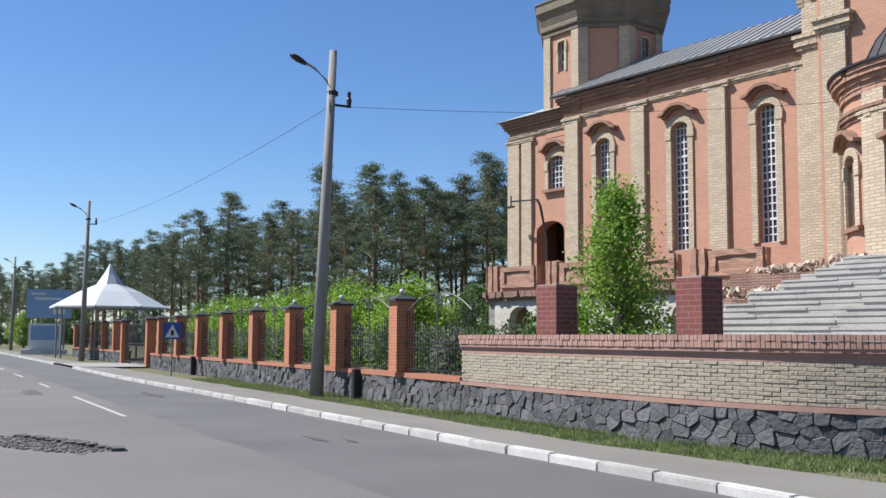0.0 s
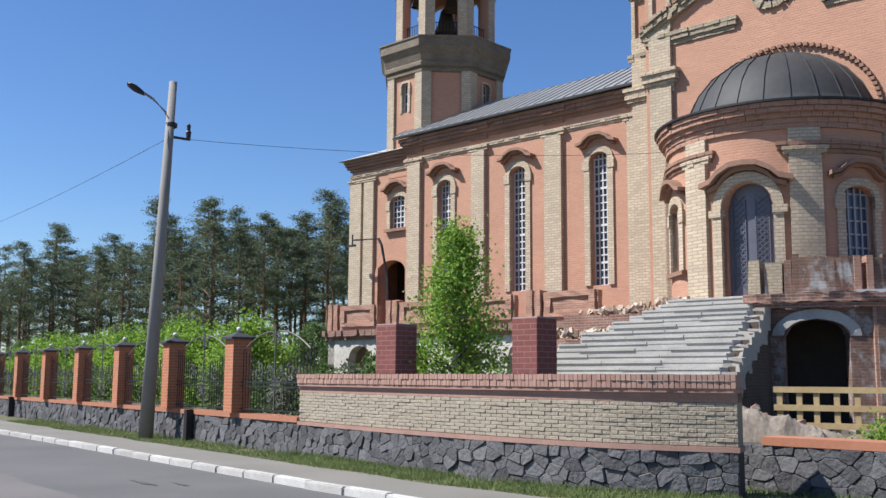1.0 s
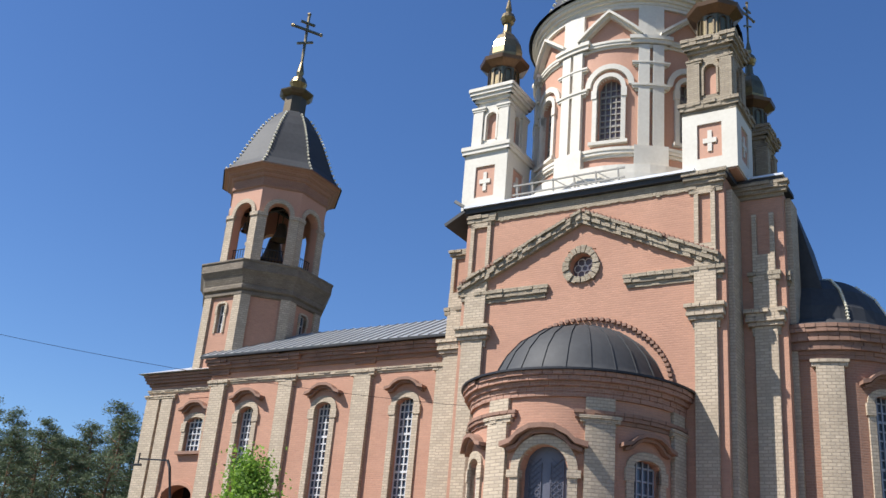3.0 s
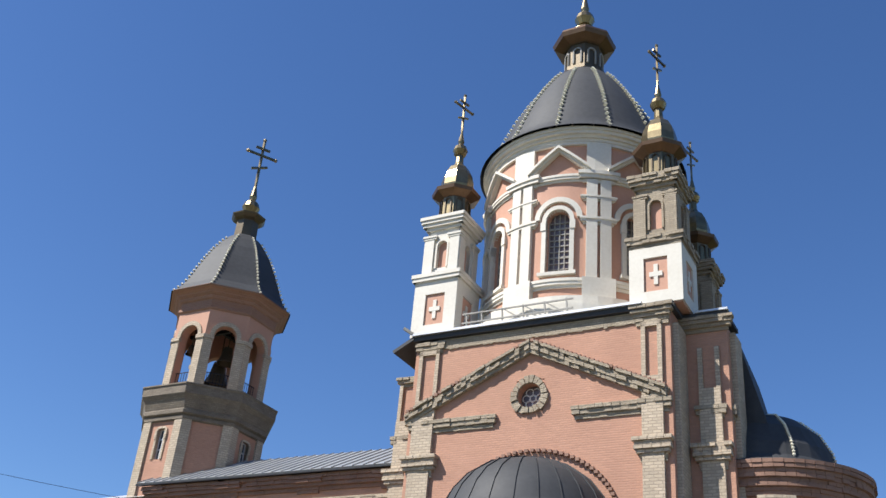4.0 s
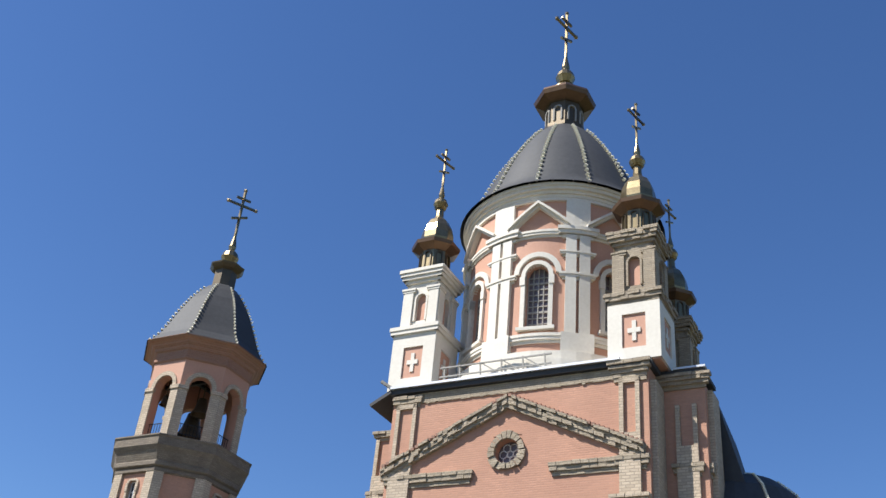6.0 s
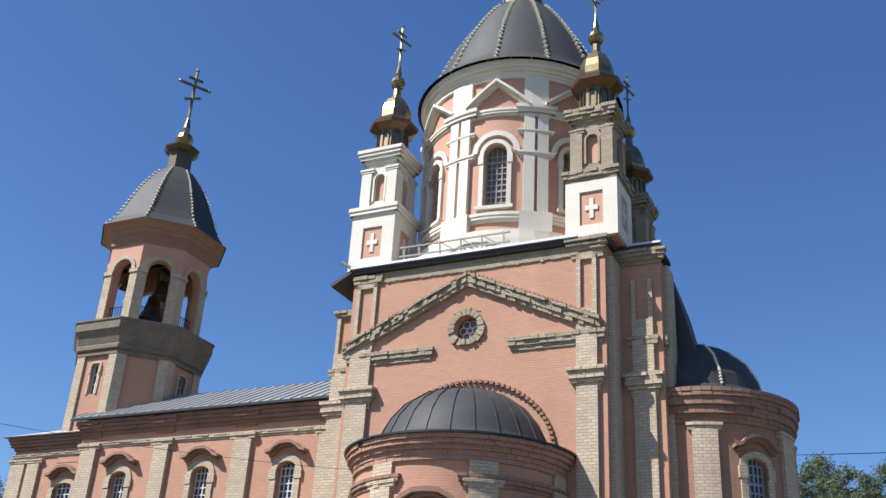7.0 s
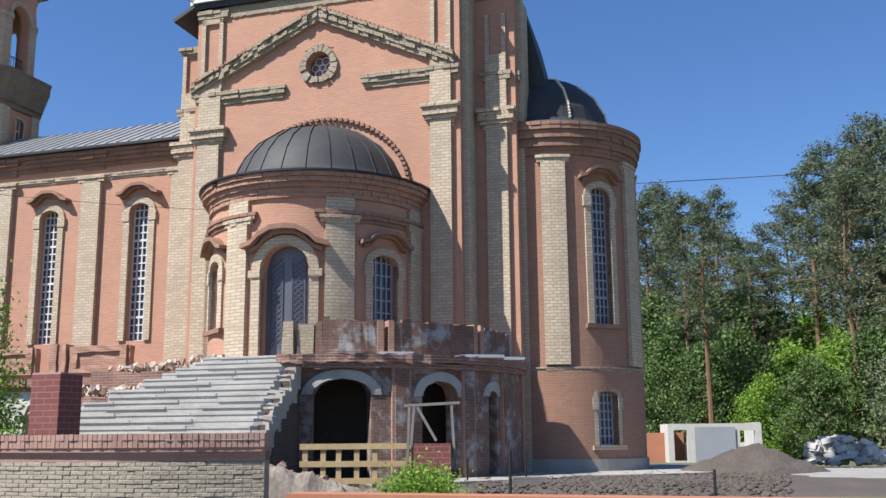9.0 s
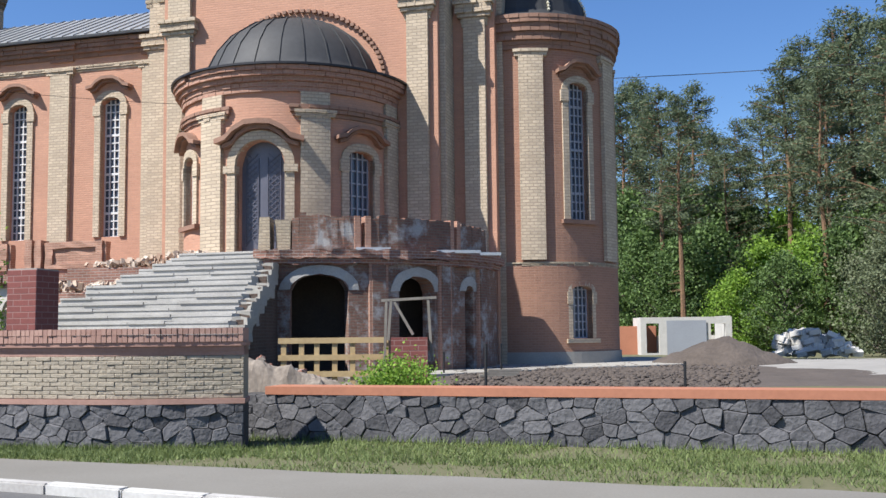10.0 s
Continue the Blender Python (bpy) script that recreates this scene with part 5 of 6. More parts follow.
def along(pts):
    """Wall coordinates along a polyline of ground points; out is towards the road."""
    P = [Vector((x, y, 0)) for x, y in pts]
    L = [0.0]
    for p, q in zip(P, P[1:]):
        L.append(L[-1] + (q - p).length)

    def f(s, d, z):
        k = 0
        while k < len(P) - 2 and s > L[k + 1]:
            k += 1
        t = (s - L[k]) / (L[k + 1] - L[k])

        def nrm(i):
            a = P[min(i + 1, len(P) - 1)] - P[max(i - 1, 0)]
            n = Vector((a.y, -a.x, 0)).normalized()
            return n if n.dot(KB) < 0 else -n
        n = nrm(k).lerp(nrm(k + 1), max(0.0, min(1.0, t))).normalized()
        p = P[k].lerp(P[k + 1], t) if t <= 1 or k == len(P) - 2 else P[k + 1]
        p = p + n * d
        return (p.x, p.y, z)
    return f, L[-1]


def smooth_line(pts, n=8):
    """A smooth line through points."""
    out = []
    for i in range(len(pts) - 1):
        p0, p1, p2, p3 = (Vector((*pts[max(0, min(len(pts) - 1, i + k))], 0)) for k in (-1, 0, 1, 2))
        for j in range(n):
            t = j / n
            q = 0.5 * (2 * p1 + (p2 - p0) * t + (2 * p0 - 5 * p1 + 4 * p2 - p3) * t * t + (3 * p1 - p0 - 3 * p2 + p3) * t ** 3)
            out.append((q.x, q.y))
    return out + [pts[-1]]


FDIR = (-0.457, 0.889)
FSTART = (0.42, 21.3)
fpt = lambda s: (FSTART[0] + FDIR[0] * s, FSTART[1] + FDIR[1] * s)
LINE_F, LEN_F = along([fpt(0), fpt(34.1)])
LINE_F2, LEN_F2 = along([fpt(42.2), fpt(66)])
LINE_B, LEN_B = along(smooth_line([(0.42, 21.3), (2.05, 17.9), (3.55, 15.3), (4.8, 13.75), (6.15, 12.8)]))
LINE_R, LEN_R = along([(6.72, 14.2), (12.0, 6.66), (17.5, -1.2)])
STONE_JOBS = []


def stone_wall(name, f, length, h, thick, label, near, ground=-0.1):
    bm = bmesh.new()
    block(bm, f, 0, length, -thick, 0, ground, h, 0.5)
    w = tagged(part(name, bm, MORTAR), label, "wall", kind="structure")
    STONE_JOBS.append((w, f, length, h, near))
    return w


wall_fence = stone_wall("wall_fence_base", LINE_F, LEN_F, 0.68, 0.4, "grey rubble stone base of the fence", (0, 9))
wall_fence2 = stone_wall("wall_fence_far", LINE_F2, LEN_F2, 0.68, 0.4, "grey rubble stone base of the fence", (0, 0))
wall_brick = stone_wall("wall_forecourt", LINE_B, LEN_B, 0.64, 0.5, "curved wall of yellow split brick on grey rubble", (0, 99))
wall_right = stone_wall("wall_right", LINE_R, LEN_R, 0.68, 0.45, "low grey rubble stone wall with orange coping", (0, 9))
for w, f, l in ((wall_fence, LINE_F, LEN_F), (wall_fence2, LINE_F2, LEN_F2)):
    bm = bmesh.new()
    block(bm, f, 0, l, -0.45, 0.07, 0.68, 0.79, 1.0)
    part("coping", bm, CAPRED, w, "orange painted coping")
bm = bmesh.new()
block(bm, LINE_R, 0.5, LEN_R, -0.5, 0.06, 0.68, 0.8, 1.0)
part("coping", bm, CAPRED, wall_right, "orange painted coping")
bm = bmesh.new()
block(bm, LINE_B, 0, LEN_B, -0.45, -0.004, 0.64, 1.5, 0.3)
part("core", bm, material("sandy_mortar", (0.4, 0.34, 0.265), (0.3, 0.255, 0.19), 0.95, grain=30), wall_brick)
bm = bmesh.new()
block(bm, LINE_B, 0.0, LEN_B + 0.02, -0.5, 0.06, 0.64, 0.71, 0.3)
part("ledge", bm, COPING_ALL, wall_brick, "pale pink brick ledge")
bm = bmesh.new()
block(bm, LINE_B, 0.0, LEN_B, -0.46, 0.012, 1.31, 1.38, 0.3)
block(bm, LINE_B, 0.0, LEN_B, -0.47, 0.03, 1.38, 1.44, 0.3)
block(bm, LINE_B, 0.0, LEN_B + 0.02, -0.48, 0.07, 1.44, 1.5, 0.3)
part("corbel", bm, COPING_ALL, wall_brick)

# ---- fence: pillars, iron panels, gate ----
FANG = math.degrees(math.atan2(FDIR[1], FDIR[0]))
pill = empty("fence_pillar", pose(*fpt(3.13), 0.79, 0, 0, FANG), "orange brick fence pillar with grey pyramid cap", "pillar", "fence pillars")
bm = bmesh.new()
block(bm, flat(0), -0.23, 0.23, -0.23, 0.23, 0.0, 1.72)
part("shaft", bm, POSTBRICK, pill)
bm = bmesh.new()
for r, z in ((0.31, 1.72),):
    v = [bm.verts.new(p) for p in ((-r, -r, z), (r, -r, z), (r, r, z), (-r, r, z), (-r, -r, z + 0.05), (r, -r, z + 0.05), (r, r, z + 0.05), (-r, r, z + 0.05), (0, 0, z + 0.19))]
    for q in ((0, 1, 2, 3), (0, 1, 5, 4), (1, 2, 6, 5), (2, 3, 7, 6), (3, 0, 4, 7), (4, 5, 8), (5, 6, 8), (6, 7, 8), (7, 4, 8)):
        bm.faces.new([v[k] for k in q])
part("cap", bm, ROOF, pill, "grey sheet-metal pyramid cap")
bm = bmesh.new()
bmesh.ops.create_icosphere(bm, subdivisions=2, radius=0.06, matrix=Matrix.Translation((0, 0, 1.96)))
part("ball", bm, FRAMEWHITE, pill)
PS = [3.13 + 4.03 * k for k in range(8)]
for s in PS[1:]:
    copy_thing(pill, pose(*fpt(s), 0.79, 0, 0, FANG))
for s in (34.3, 42.0, 45.1, 49.7, 54.6, 59.3, 64.0):
    q = copy_thing(pill, pose(*fpt(s), 0.0 if s in (34.3, 42.0) else 0.79, 0, 0, FANG))
    if s in (34.3, 42.0):
        q.scale = (1, 1, 1.45)


def scroll(bm, cx, cz, r, a0, turns, sgn, w=0.016):
    pts = []
    for i in range(int(14 * turns) + 1):
        t = i / 14
        rr = r * (1 - 0.75 * t / turns)
        a = a0 + sgn * 2 * math.pi * t
        pts.append((cx + rr * math.cos(a), 0, cz + rr * math.sin(a)))
    tube(bm, pts, w, 4)


rail = empty("iron_fence_panel", pose(*fpt(5.145), 0.79, 0, 0, FANG), "grey wrought-iron fence panel with scrolls", "fence", "iron fence panels")
hw = 1.74
bm = bmesh.new()
for z in (0.1, 0.62, 0.72):
    beam(bm, (-hw, 0, z), (hw, 0, z), 0.03)
part("rail", bm, DARKMETAL, rail)
for i in range(25):
    x = -hw + 0.05 + (2 * hw - 0.1) * i / 24
    top = 1.15 + 0.42 * abs(x) / hw * abs(x) / hw
    if abs(x) > 0.35:
        bm = bmesh.new()
        beam(bm, (x, 0, 0.05), (x, 0, top), 0.016)
        part("bar", bm, DARKMETAL, rail)
bm = bmesh.new()
for sgn in (-1, 1):
    scroll(bm, sgn * 0.22, 0.9, 0.2, 0, 1.6, sgn)
    scroll(bm, sgn * 0.22, 0.42, 0.2, math.pi, 1.6, -sgn)
    scroll(bm, sgn * 0.75, 0.95, 0.22, 1.0, 1.5, sgn)
    tube(bm, [(sgn * x, 0, 1.85 - 0.42 * ((x - 0.15) / 1.4) ** 2) for x in [0.15 + 0.14 * k for k in range(11)]], 0.018, 5)
    scroll(bm, sgn * 0.14, 1.72, 0.14, 0.3, 1.4, sgn)
for a in range(8):
    beam(bm, (0, 0.0, 0.66), (0.2 * math.cos(a * math.pi / 4), 0, 0.66 + 0.2 * math.sin(a * math.pi / 4)), 0.02)
beam(bm, (0, 0, 0.05), (0, 0, 2.0), 0.025)
part("scrollwork", bm, material("grey_painted_iron", (0.17, 0.165, 0.155), (0.1, 0.097, 0.09), 0.6, 0.2), rail, "grey iron scrolls")
for s in [1.2] + [p + 2.015 for p in PS[1:7]] + [47.4, 52.15, 56.95, 61.65]:
    q = copy_thing(rail, pose(*fpt(s), 0.79, 0, 0, FANG))
    q.scale = (1.26 if s > 40 else 1.04, 1, 1)
gate = empty("metal_gate", pose(*fpt(38.15), 0.1, 0, 0, FANG) @ Matrix.Diagonal((1.72, 1, 1, 1)), "grey wrought-iron double gate with arched top", "gate")
for sgn in (-1, 1):
    bm = bmesh.new()
    for i in range(12):
        x = sgn * (0.08 + 2.0 * i / 11)
        beam(bm, (x, 0, 0.1), (x, 0, 2.9 - 0.55 * (abs(x) / 2.1) ** 2), 0.025)
    for z in (0.12, 1.0, 1.15, 2.2):
        beam(bm, (sgn * 0.05, 0, z), (sgn * 2.1, 0, z), 0.04)
    tube(bm, [(sgn * 0.2 * k, 0, 2.95 - 0.55 * (0.2 * k / 2.1) ** 2) for k in range(11)], 0.03, 6)
    scroll(bm, sgn * 1.0, 1.7, 0.4, 0, 1.6, sgn, 0.02)
    scroll(bm, sgn * 0.5, 3.0, 0.3, 0, 1.6, sgn, 0.02)
    part("gate_leaf", bm, DARKMETAL, gate)
bm = bmesh.new()
block(bm, flat(0), -0.09, 0.09, -0.09, 0.09, -0.1, 0.8)
post = part("bollard", bm, DARKMETAL)
post.matrix_world = pose(*LINE_F(5.6, 0.16, 0.0), 0, 0, FANG)
tagged(post, "dark square post against the rubble wall", "post")
po2 = copy_thing(post, pose(*LINE_F(24.0, 0.16, 0.0), 0, 0, FANG))


# ---- unfinished brick piers behind the curved wall ----
for x, y, h, w in ((2.4, 20.9, 2.75, 0.62), (4.5, 17.4, 2.72, 0.58)):
    e = empty("brick_pier", pose(x, y, 0.1, 0, 0, 127.4), "dark red brick gate pier without a cap", "pier", "brick piers")
    bm = bmesh.new()
    block(bm, flat(0), -w / 2, w / 2, -w / 2, w / 2, 0, h - 0.12)
    bmesh.ops.bevel(bm, geom=list(bm.edges), offset=0.012, segments=1, affect="EDGES")
    part("shaft", bm, PIERBRICK, e)
    bm = bmesh.new()
    block(bm, flat(0), -w / 2 + 0.01, w / 2 - 0.01, -w / 2 + 0.01, w / 2 - 0.01, h - 0.12, h - 0.1)
    part("mortar_bed", bm, CONCRETE, e)


# ---- street lamps ----
def street_lamp(x, y, h, lean, label):
    e = empty("street_lamp", pose(x, y, 0.05, 0, 0, 28), label, "street lamp", "street lamps")
    bm = bmesh.new()
    tube(bm, [(0, 0, -0.2), (lean * 0.5, 0, h * 0.5), (lean, 0, h)], [0.19, 0.15, 0.105], 14)
    part("pole", bm, POLEMAT, e, smooth=True)
    bm = bmesh.new()
    tube(bm, [(lean - 0.02, 0.05, h - 1.2), (lean - 0.15, 0.1, h - 0.85), (lean - 0.5, 0.12, h - 0.55), (lean - 0.75, 0.15, h - 0.42)], 0.035, 7)
    part("arm", bm, POLEMAT, e)
    bm = bmesh.new()
    vs = []
    for i, (t, w, hh) in enumerate(((0, 0.05, 0.05), (0.15, 0.09, 0.08), (0.4, 0.15, 0.09), (0.62, 0.12, 0.06), (0.7, 0.04, 0.03))):
        cx, cz = lean - 0.72 - t * 0.7, h - 0.43 + t * 0.3
        vs.append([bm.verts.new((cx, 0.2 + w * math.cos(a), cz + hh * math.sin(a))) for a in [k * math.pi / 4 for k in range(8)]])
    for p, q in zip(vs, vs[1:]):
        for k in range(8):
            bm.faces.new((p[k], p[(k + 1) % 8], q[(k + 1) % 8], q[k]))
    bm.faces.new(vs[0])
    bm.faces.new(vs[-1])
    part("lamp_head", bm, DARKMETAL, e, "grey cobra lamp head")
    bm = bmesh.new()
    beam(bm, (lean, 0, h - 1.55), (lean + 0.55, 0, h - 1.55), 0.06)
    lathe(bm, [(0.01, h - 1.1), (0.06, h - 1.15), (0.05, h - 1.3), (0.08, h - 1.35), (0.06, h - 1.55)], lean + 0.5, 0, 8)
    lathe(bm, [(0.13, h - 1.3), (0.16, h - 1.28), (0.16, h - 1.18), (0.13, h - 1.16)], lean, 0, 12)
    part("insulator", bm, DARKMETAL, e)
    return e


street_lamp(-3.45, 27.2, 9.65, 0.34, "tall concrete lamp post with cobra head on the verge")
street_lamp(-23.8, 65.5, 10.6, 0.1, "distant concrete lamp post on the verge")
street_lamp(-50, 115, 10.8, 0.05, "distant concrete lamp post on the verge")


def cable(name, a, b, sag, r=0.007):
    bm = bmesh.new()
    a, b = Vector(a), Vector(b)
    tube(bm, [a.lerp(b, i / 12) - Vector((0, 0, sag * 4 * (i / 12) * (1 - i / 12))) for i in range(13)], r, 4)
    return tagged(part(name, bm, DARKMETAL), "thin dark overhead cable", "cable")


cable("overhead_cable", (-3.2, 27.3, 8.1), (-23.6, 65.6, 9.1), 0.5)
cable("overhead_cable", (-3.1, 27.3, 8.1), (12.6, 28.0, 8.6), 0.3)
cable("overhead_cable", (31.0, 33.0, 13.1), (43.5, 11.6, 12.0), 0.15, 0.018)

# ---- crossing sign ----
sg = empty("road_sign", pose(-11.4, 41.8, -0.2, 0, 0, 15), "blue crossing sign with white triangle on a grey post", "road sign")
bm = bmesh.new()
tube(bm, [(0, 0, -0.1), (0, 0, 2.4)], 0.035, 8)
part("post", bm, POLEMAT, sg)
bm = bmesh.new()
block(bm, flat(-0.06), -0.36, 0.36, -0.02, 0.0, 1.72, 2.44)
part("plate", bm, BLUE, sg)
bm = bmesh.new()
v = [bm.verts.new(p) for p in ((-0.29, -0.085, 1.8), (0.29, -0.085, 1.8), (0, -0.085, 2.34))]
bm.faces.new(v)
part("triangle", bm, SIGNW, sg)
bm = bmesh.new()
block(bm, flat(-0.09), -0.06, 0.06, -0.006, 0.0, 1.88, 2.1)
part("symbol", bm, DARKMETAL, sg)

# ---- canopy, billboard, notice board by the far gate ----
cn = empty("canopy", pose(-24.0, 71.1, 0.1, 0, 0, 28), "pale tent-roofed canopy on posts", "canopy")
bm = bmesh.new()
lathe(bm, [(4.15, 3.5), (4.15, 3.62), (2.2, 4.7), (1.25, 5.12), (0.95, 5.25), (0.45, 6.0), (0.05, 6.75)], 0, 0, 8, turn=22.5)
part("roof", bm, CANOPY, cn)
for k in range(8):
    bm = bmesh.new()
    a = radians(22.5 + 45 * k)
    tube(bm, [(3.6 * math.sin(a), 3.6 * math.cos(a), 0), (3.6 * math.sin(a), 3.6 * math.cos(a), 3.7)], 0.06, 8)
    part("post", bm, POLEMAT, cn)
bb = empty("billboard", pose(-35.0, 88.0, 0.1, 0, 0, 22), "blue printed billboard on legs", "billboard")
bm = bmesh.new()
block(bm, flat(0), -1.9, 1.9, -0.1, 0.0, 3.1, 5.7)
part("board", bm, POLEMAT, bb)
bm = bmesh.new()
block(bm, flat(-0.11), -1.85, 1.85, -0.01, 0.0, 3.15, 5.65)
part("poster", bm, POSTER, bb)
bm = bmesh.new()
block(bm, flat(-0.13), -1.5, -0.3, -0.008, 0.0, 5.2, 5.35)
block(bm, flat(-0.13), -1.2, 1.0, -0.008, 0.0, 4.75, 4.95)
block(bm, flat(-0.13), 0.3, 1.3, -0.008, 0.0, 3.5, 4.3)
part("print_bar", bm, SIGNW, bb)
for x in (-1.3, 1.3):
    bm = bmesh.new()
    beam(bm, (x, 0.05, 0), (x, 0.05, 3.2), 0.16)
    part("leg", bm, POLEMAT, bb)
nb = empty("notice_board", pose(-33.7, 84.0, 0.1, 0, 0, 22), "white notice board on a low plinth", "board")
bm = bmesh.new()
block(bm, flat(0), -1.3, 1.3, -0.25, 0.0, 0.4, 2.6)
part("board", bm, SIGNW, nb)
bm = bmesh.new()
block(bm, flat(-0.26), -1.1, 1.1, -0.01, 0.0, 1.2, 2.4)
part("poster", bm, POSTER, nb)
bm = bmesh.new()
block(bm, flat(0), -1.8, 1.8, -0.6, 0.4, 0.0, 0.4)
part("plinth", bm, BLOCKW, nb)

# ---- things in the yard east of the steps ----
def polar(yaw, d, z=0.5):
    """A ground point d metres away in the direction yaw degrees to the right of +y."""
    return (d * math.sin(radians(yaw)), d * math.cos(radians(yaw)), z)


def face_road(yaw):
    return -yaw


# timber barrier before the arcade
wb = empty("timber_barrier", pose(*polar(30.6, 19.5, 0.45), 0, 0, -38), "raw pine board barrier before the arcade", "barrier")
for z in (0.95, 0.62, 0.3):
    bm = bmesh.new()
    block(bm, flat(0), -1.05, 1.1, -0.03, 0.0, z, z + 0.11)
    part("board", bm, TIMBER, wb)
for x in (-0.95, -0.6, -0.3, 0.05, 0.4, 1.05):
    bm = bmesh.new()
    block(bm, flat(0.0), x - 0.05, x + 0.05, 0.0, 0.06, -0.1, 1.04)
    part("stake", bm, TIMBER, wb)
# brick stub with an old frame on it
sb = empty("brick_stub", pose(*polar(35.1, 18.8, 0.45), 0, 0, -36), "broken brick stub carrying a grey timber frame", "stub")
bm = bmesh.new()
block(bm, flat(0), -0.36, 0.32, -0.3, 0.3, -0.1, 1.05)
part("stub", bm, PIERBRICK, sb)
for a, b in (((-0.42, 0, 1.0), (-0.36, 0, 1.75)), ((0.4, 0, 0.6), (0.34, 0, 1.75)), ((-0.55, 0, 1.75), (0.5, 0, 1.8)), ((-0.3, 0, 1.72), (0.05, 0, 1.1)), ((-0.5, 0, 0.3), (-0.45, 0, 1.75))):
    bm = bmesh.new()
    beam(bm, a, b, 0.1, 0.05)
    part("frame_board", bm, OLDWOOD, sb)
# low broken side wall of the stairs
lw = empty("broken_wall", pose(*polar(28.6, 17.2, 0.35), 0, 0, 128), "low broken concrete wall beside the steps", "wall")
bm = bmesh.new()
nx, ny = 40, 14
rows = []
for i in range(nx + 1):
    x, k = 1.3 - 2.9 * i / nx, i / nx
    row = []
    for j in range(ny + 1):
        y = (2 * j / ny - 1)
        p = Vector((x * 3.2, y * 1.6, 3))
        hh = (1.02 - 0.72 * k) * (1 - abs(y) ** 2.4) + 0.16 * noise.noise(p) + 0.1 * abs(noise.noise(p * 2.7)) - 0.1
        row.append(bm.verts.new((x, y * 0.42 + 0.05 * noise.noise(p * 1.4), max(-0.3, hh if abs(y) < 0.99 else -0.3))))
    rows.append(row)
for p, q in zip(rows, rows[1:]):
    for j in range(ny):
        bm.faces.new((p[j], p[j + 1], q[j + 1], q[j]))
part("rubble_core", bm, RUBBLE, lw)
rs = random.Random(9)
for i in range(34):
    bm = bmesh.new()
    bmesh.ops.create_icosphere(bm, subdivisions=1, radius=rs.uniform(0.05, 0.13))
    roughen(bm, 0.05, 8, i)
    k = rs.random()
    c_ = part("chunk", bm, (CONCRETE, RUBBLE, REDBRICK)[i % 3], lw)
    c_.matrix_basis = pose(1.2 - 2.7 * k, rs.uniform(-0.42, 0.1), (0.9 - 0.75 * k) * rs.uniform(0.5, 1.0), rs.uniform(0, 90), rs.uniform(0, 90), 0)

# paved strip, soil, gravel
FAPP = round_wall(AX, AY, AR)
bm = bmesh.new()
block(bm, FAPP, -150 * dg, 5 * dg, 0.1, 2.9, 0.3, 0.6, 0.3)
block(bm, flat(AY + AR), 4.6, 9.0, 0.1, 3.4, 0.3, 0.595)
block(bm, FT, -97 * dt, -30 * dt, 0.05, 2.0, 0.3, 0.59, 0.3)
ap = part("apron", bm, CONCRETE)
ap.matrix_world = CH.matrix_world.copy()
tagged(ap, "pale concrete apron round the church", "apron", kind="structure")


def patch_ground(name, yaw, d, rx, ry, h, mat, label, cat, seed, n=22, turn=0.0, z=0.5, rough=0.15):
    """A low heap or patch with an uneven outline."""
    bm = bmesh.new()
    rows = []
    for i in range(n + 1):
        row = []
        for j in range(n + 1):
            x, y = (2 * i / n - 1), (2 * j / n - 1)
            q = math.hypot(x, y)
            k = 1 + 0.25 * noise.noise(Vector((x * 1.3 + seed, y * 1.3, 1)))
            hh = h * max(0.0, 1 - (q * k) ** 1.3) + rough * h * noise.noise(Vector((x * 5 + seed, y * 5, 2))) if q * k < 1 else -0.15
            row.append(bm.verts.new((x * rx, y * ry, hh)))
        rows.append(row)
    for p, q in zip(rows, rows[1:]):
        for j in range(n):
            bm.faces.new((p[j], p[j + 1], q[j + 1], q[j]))
    ob = part(name, bm, mat, smooth=True)
    ob.matrix_world = pose(*polar(yaw, d, z), 0, 0, turn - yaw)
    return tagged(ob, label, cat, kind="stuff")


patch_ground("soil_bed", 46.5, 27.0, 11.0, 8.0, 0.07, SOIL, "dark dug soil beside the apron", "soil", 3, 30, 0, 0.5, 0.6)
patch_ground("soil_heap", 52.7, 31, 2.1, 1.7, 0.86, SOIL, "heap of dark soil", "heap", 8)
patch_ground("gravel_drive", 61.5, 30.0, 7.5, 8.0, 0.09, GRAVEL, "pale gravel drive", "gravel", 5, 30, 0, 0.5, 0.3)

# clods lying on the dug soil
rc = random.Random(63)
ICO = [(0, 0.53, 0.85), (0, -0.53, 0.85), (0, 0.53, -0.85), (0, -0.53, -0.85), (0.53, 0.85, 0), (-0.53, 0.85, 0), (0.53, -0.85, 0), (-0.53, -0.85, 0), (0.85, 0, 0.53), (-0.85, 0, 0.53), (0.85, 0, -0.53), (-0.85, 0, -0.53)]
ICOF = [(0, 1, 8), (0, 8, 4), (0, 4, 5), (0, 5, 9), (0, 9, 1), (1, 6, 8), (8, 6, 10), (8, 10, 4), (4, 10, 2), (4, 2, 5), (5, 2, 11), (5, 11, 9), (9, 11, 7), (9, 7, 1), (1, 7, 6), (3, 6, 7), (3, 7, 11), (3, 11, 2), (3, 2, 10), (3, 10, 6)]


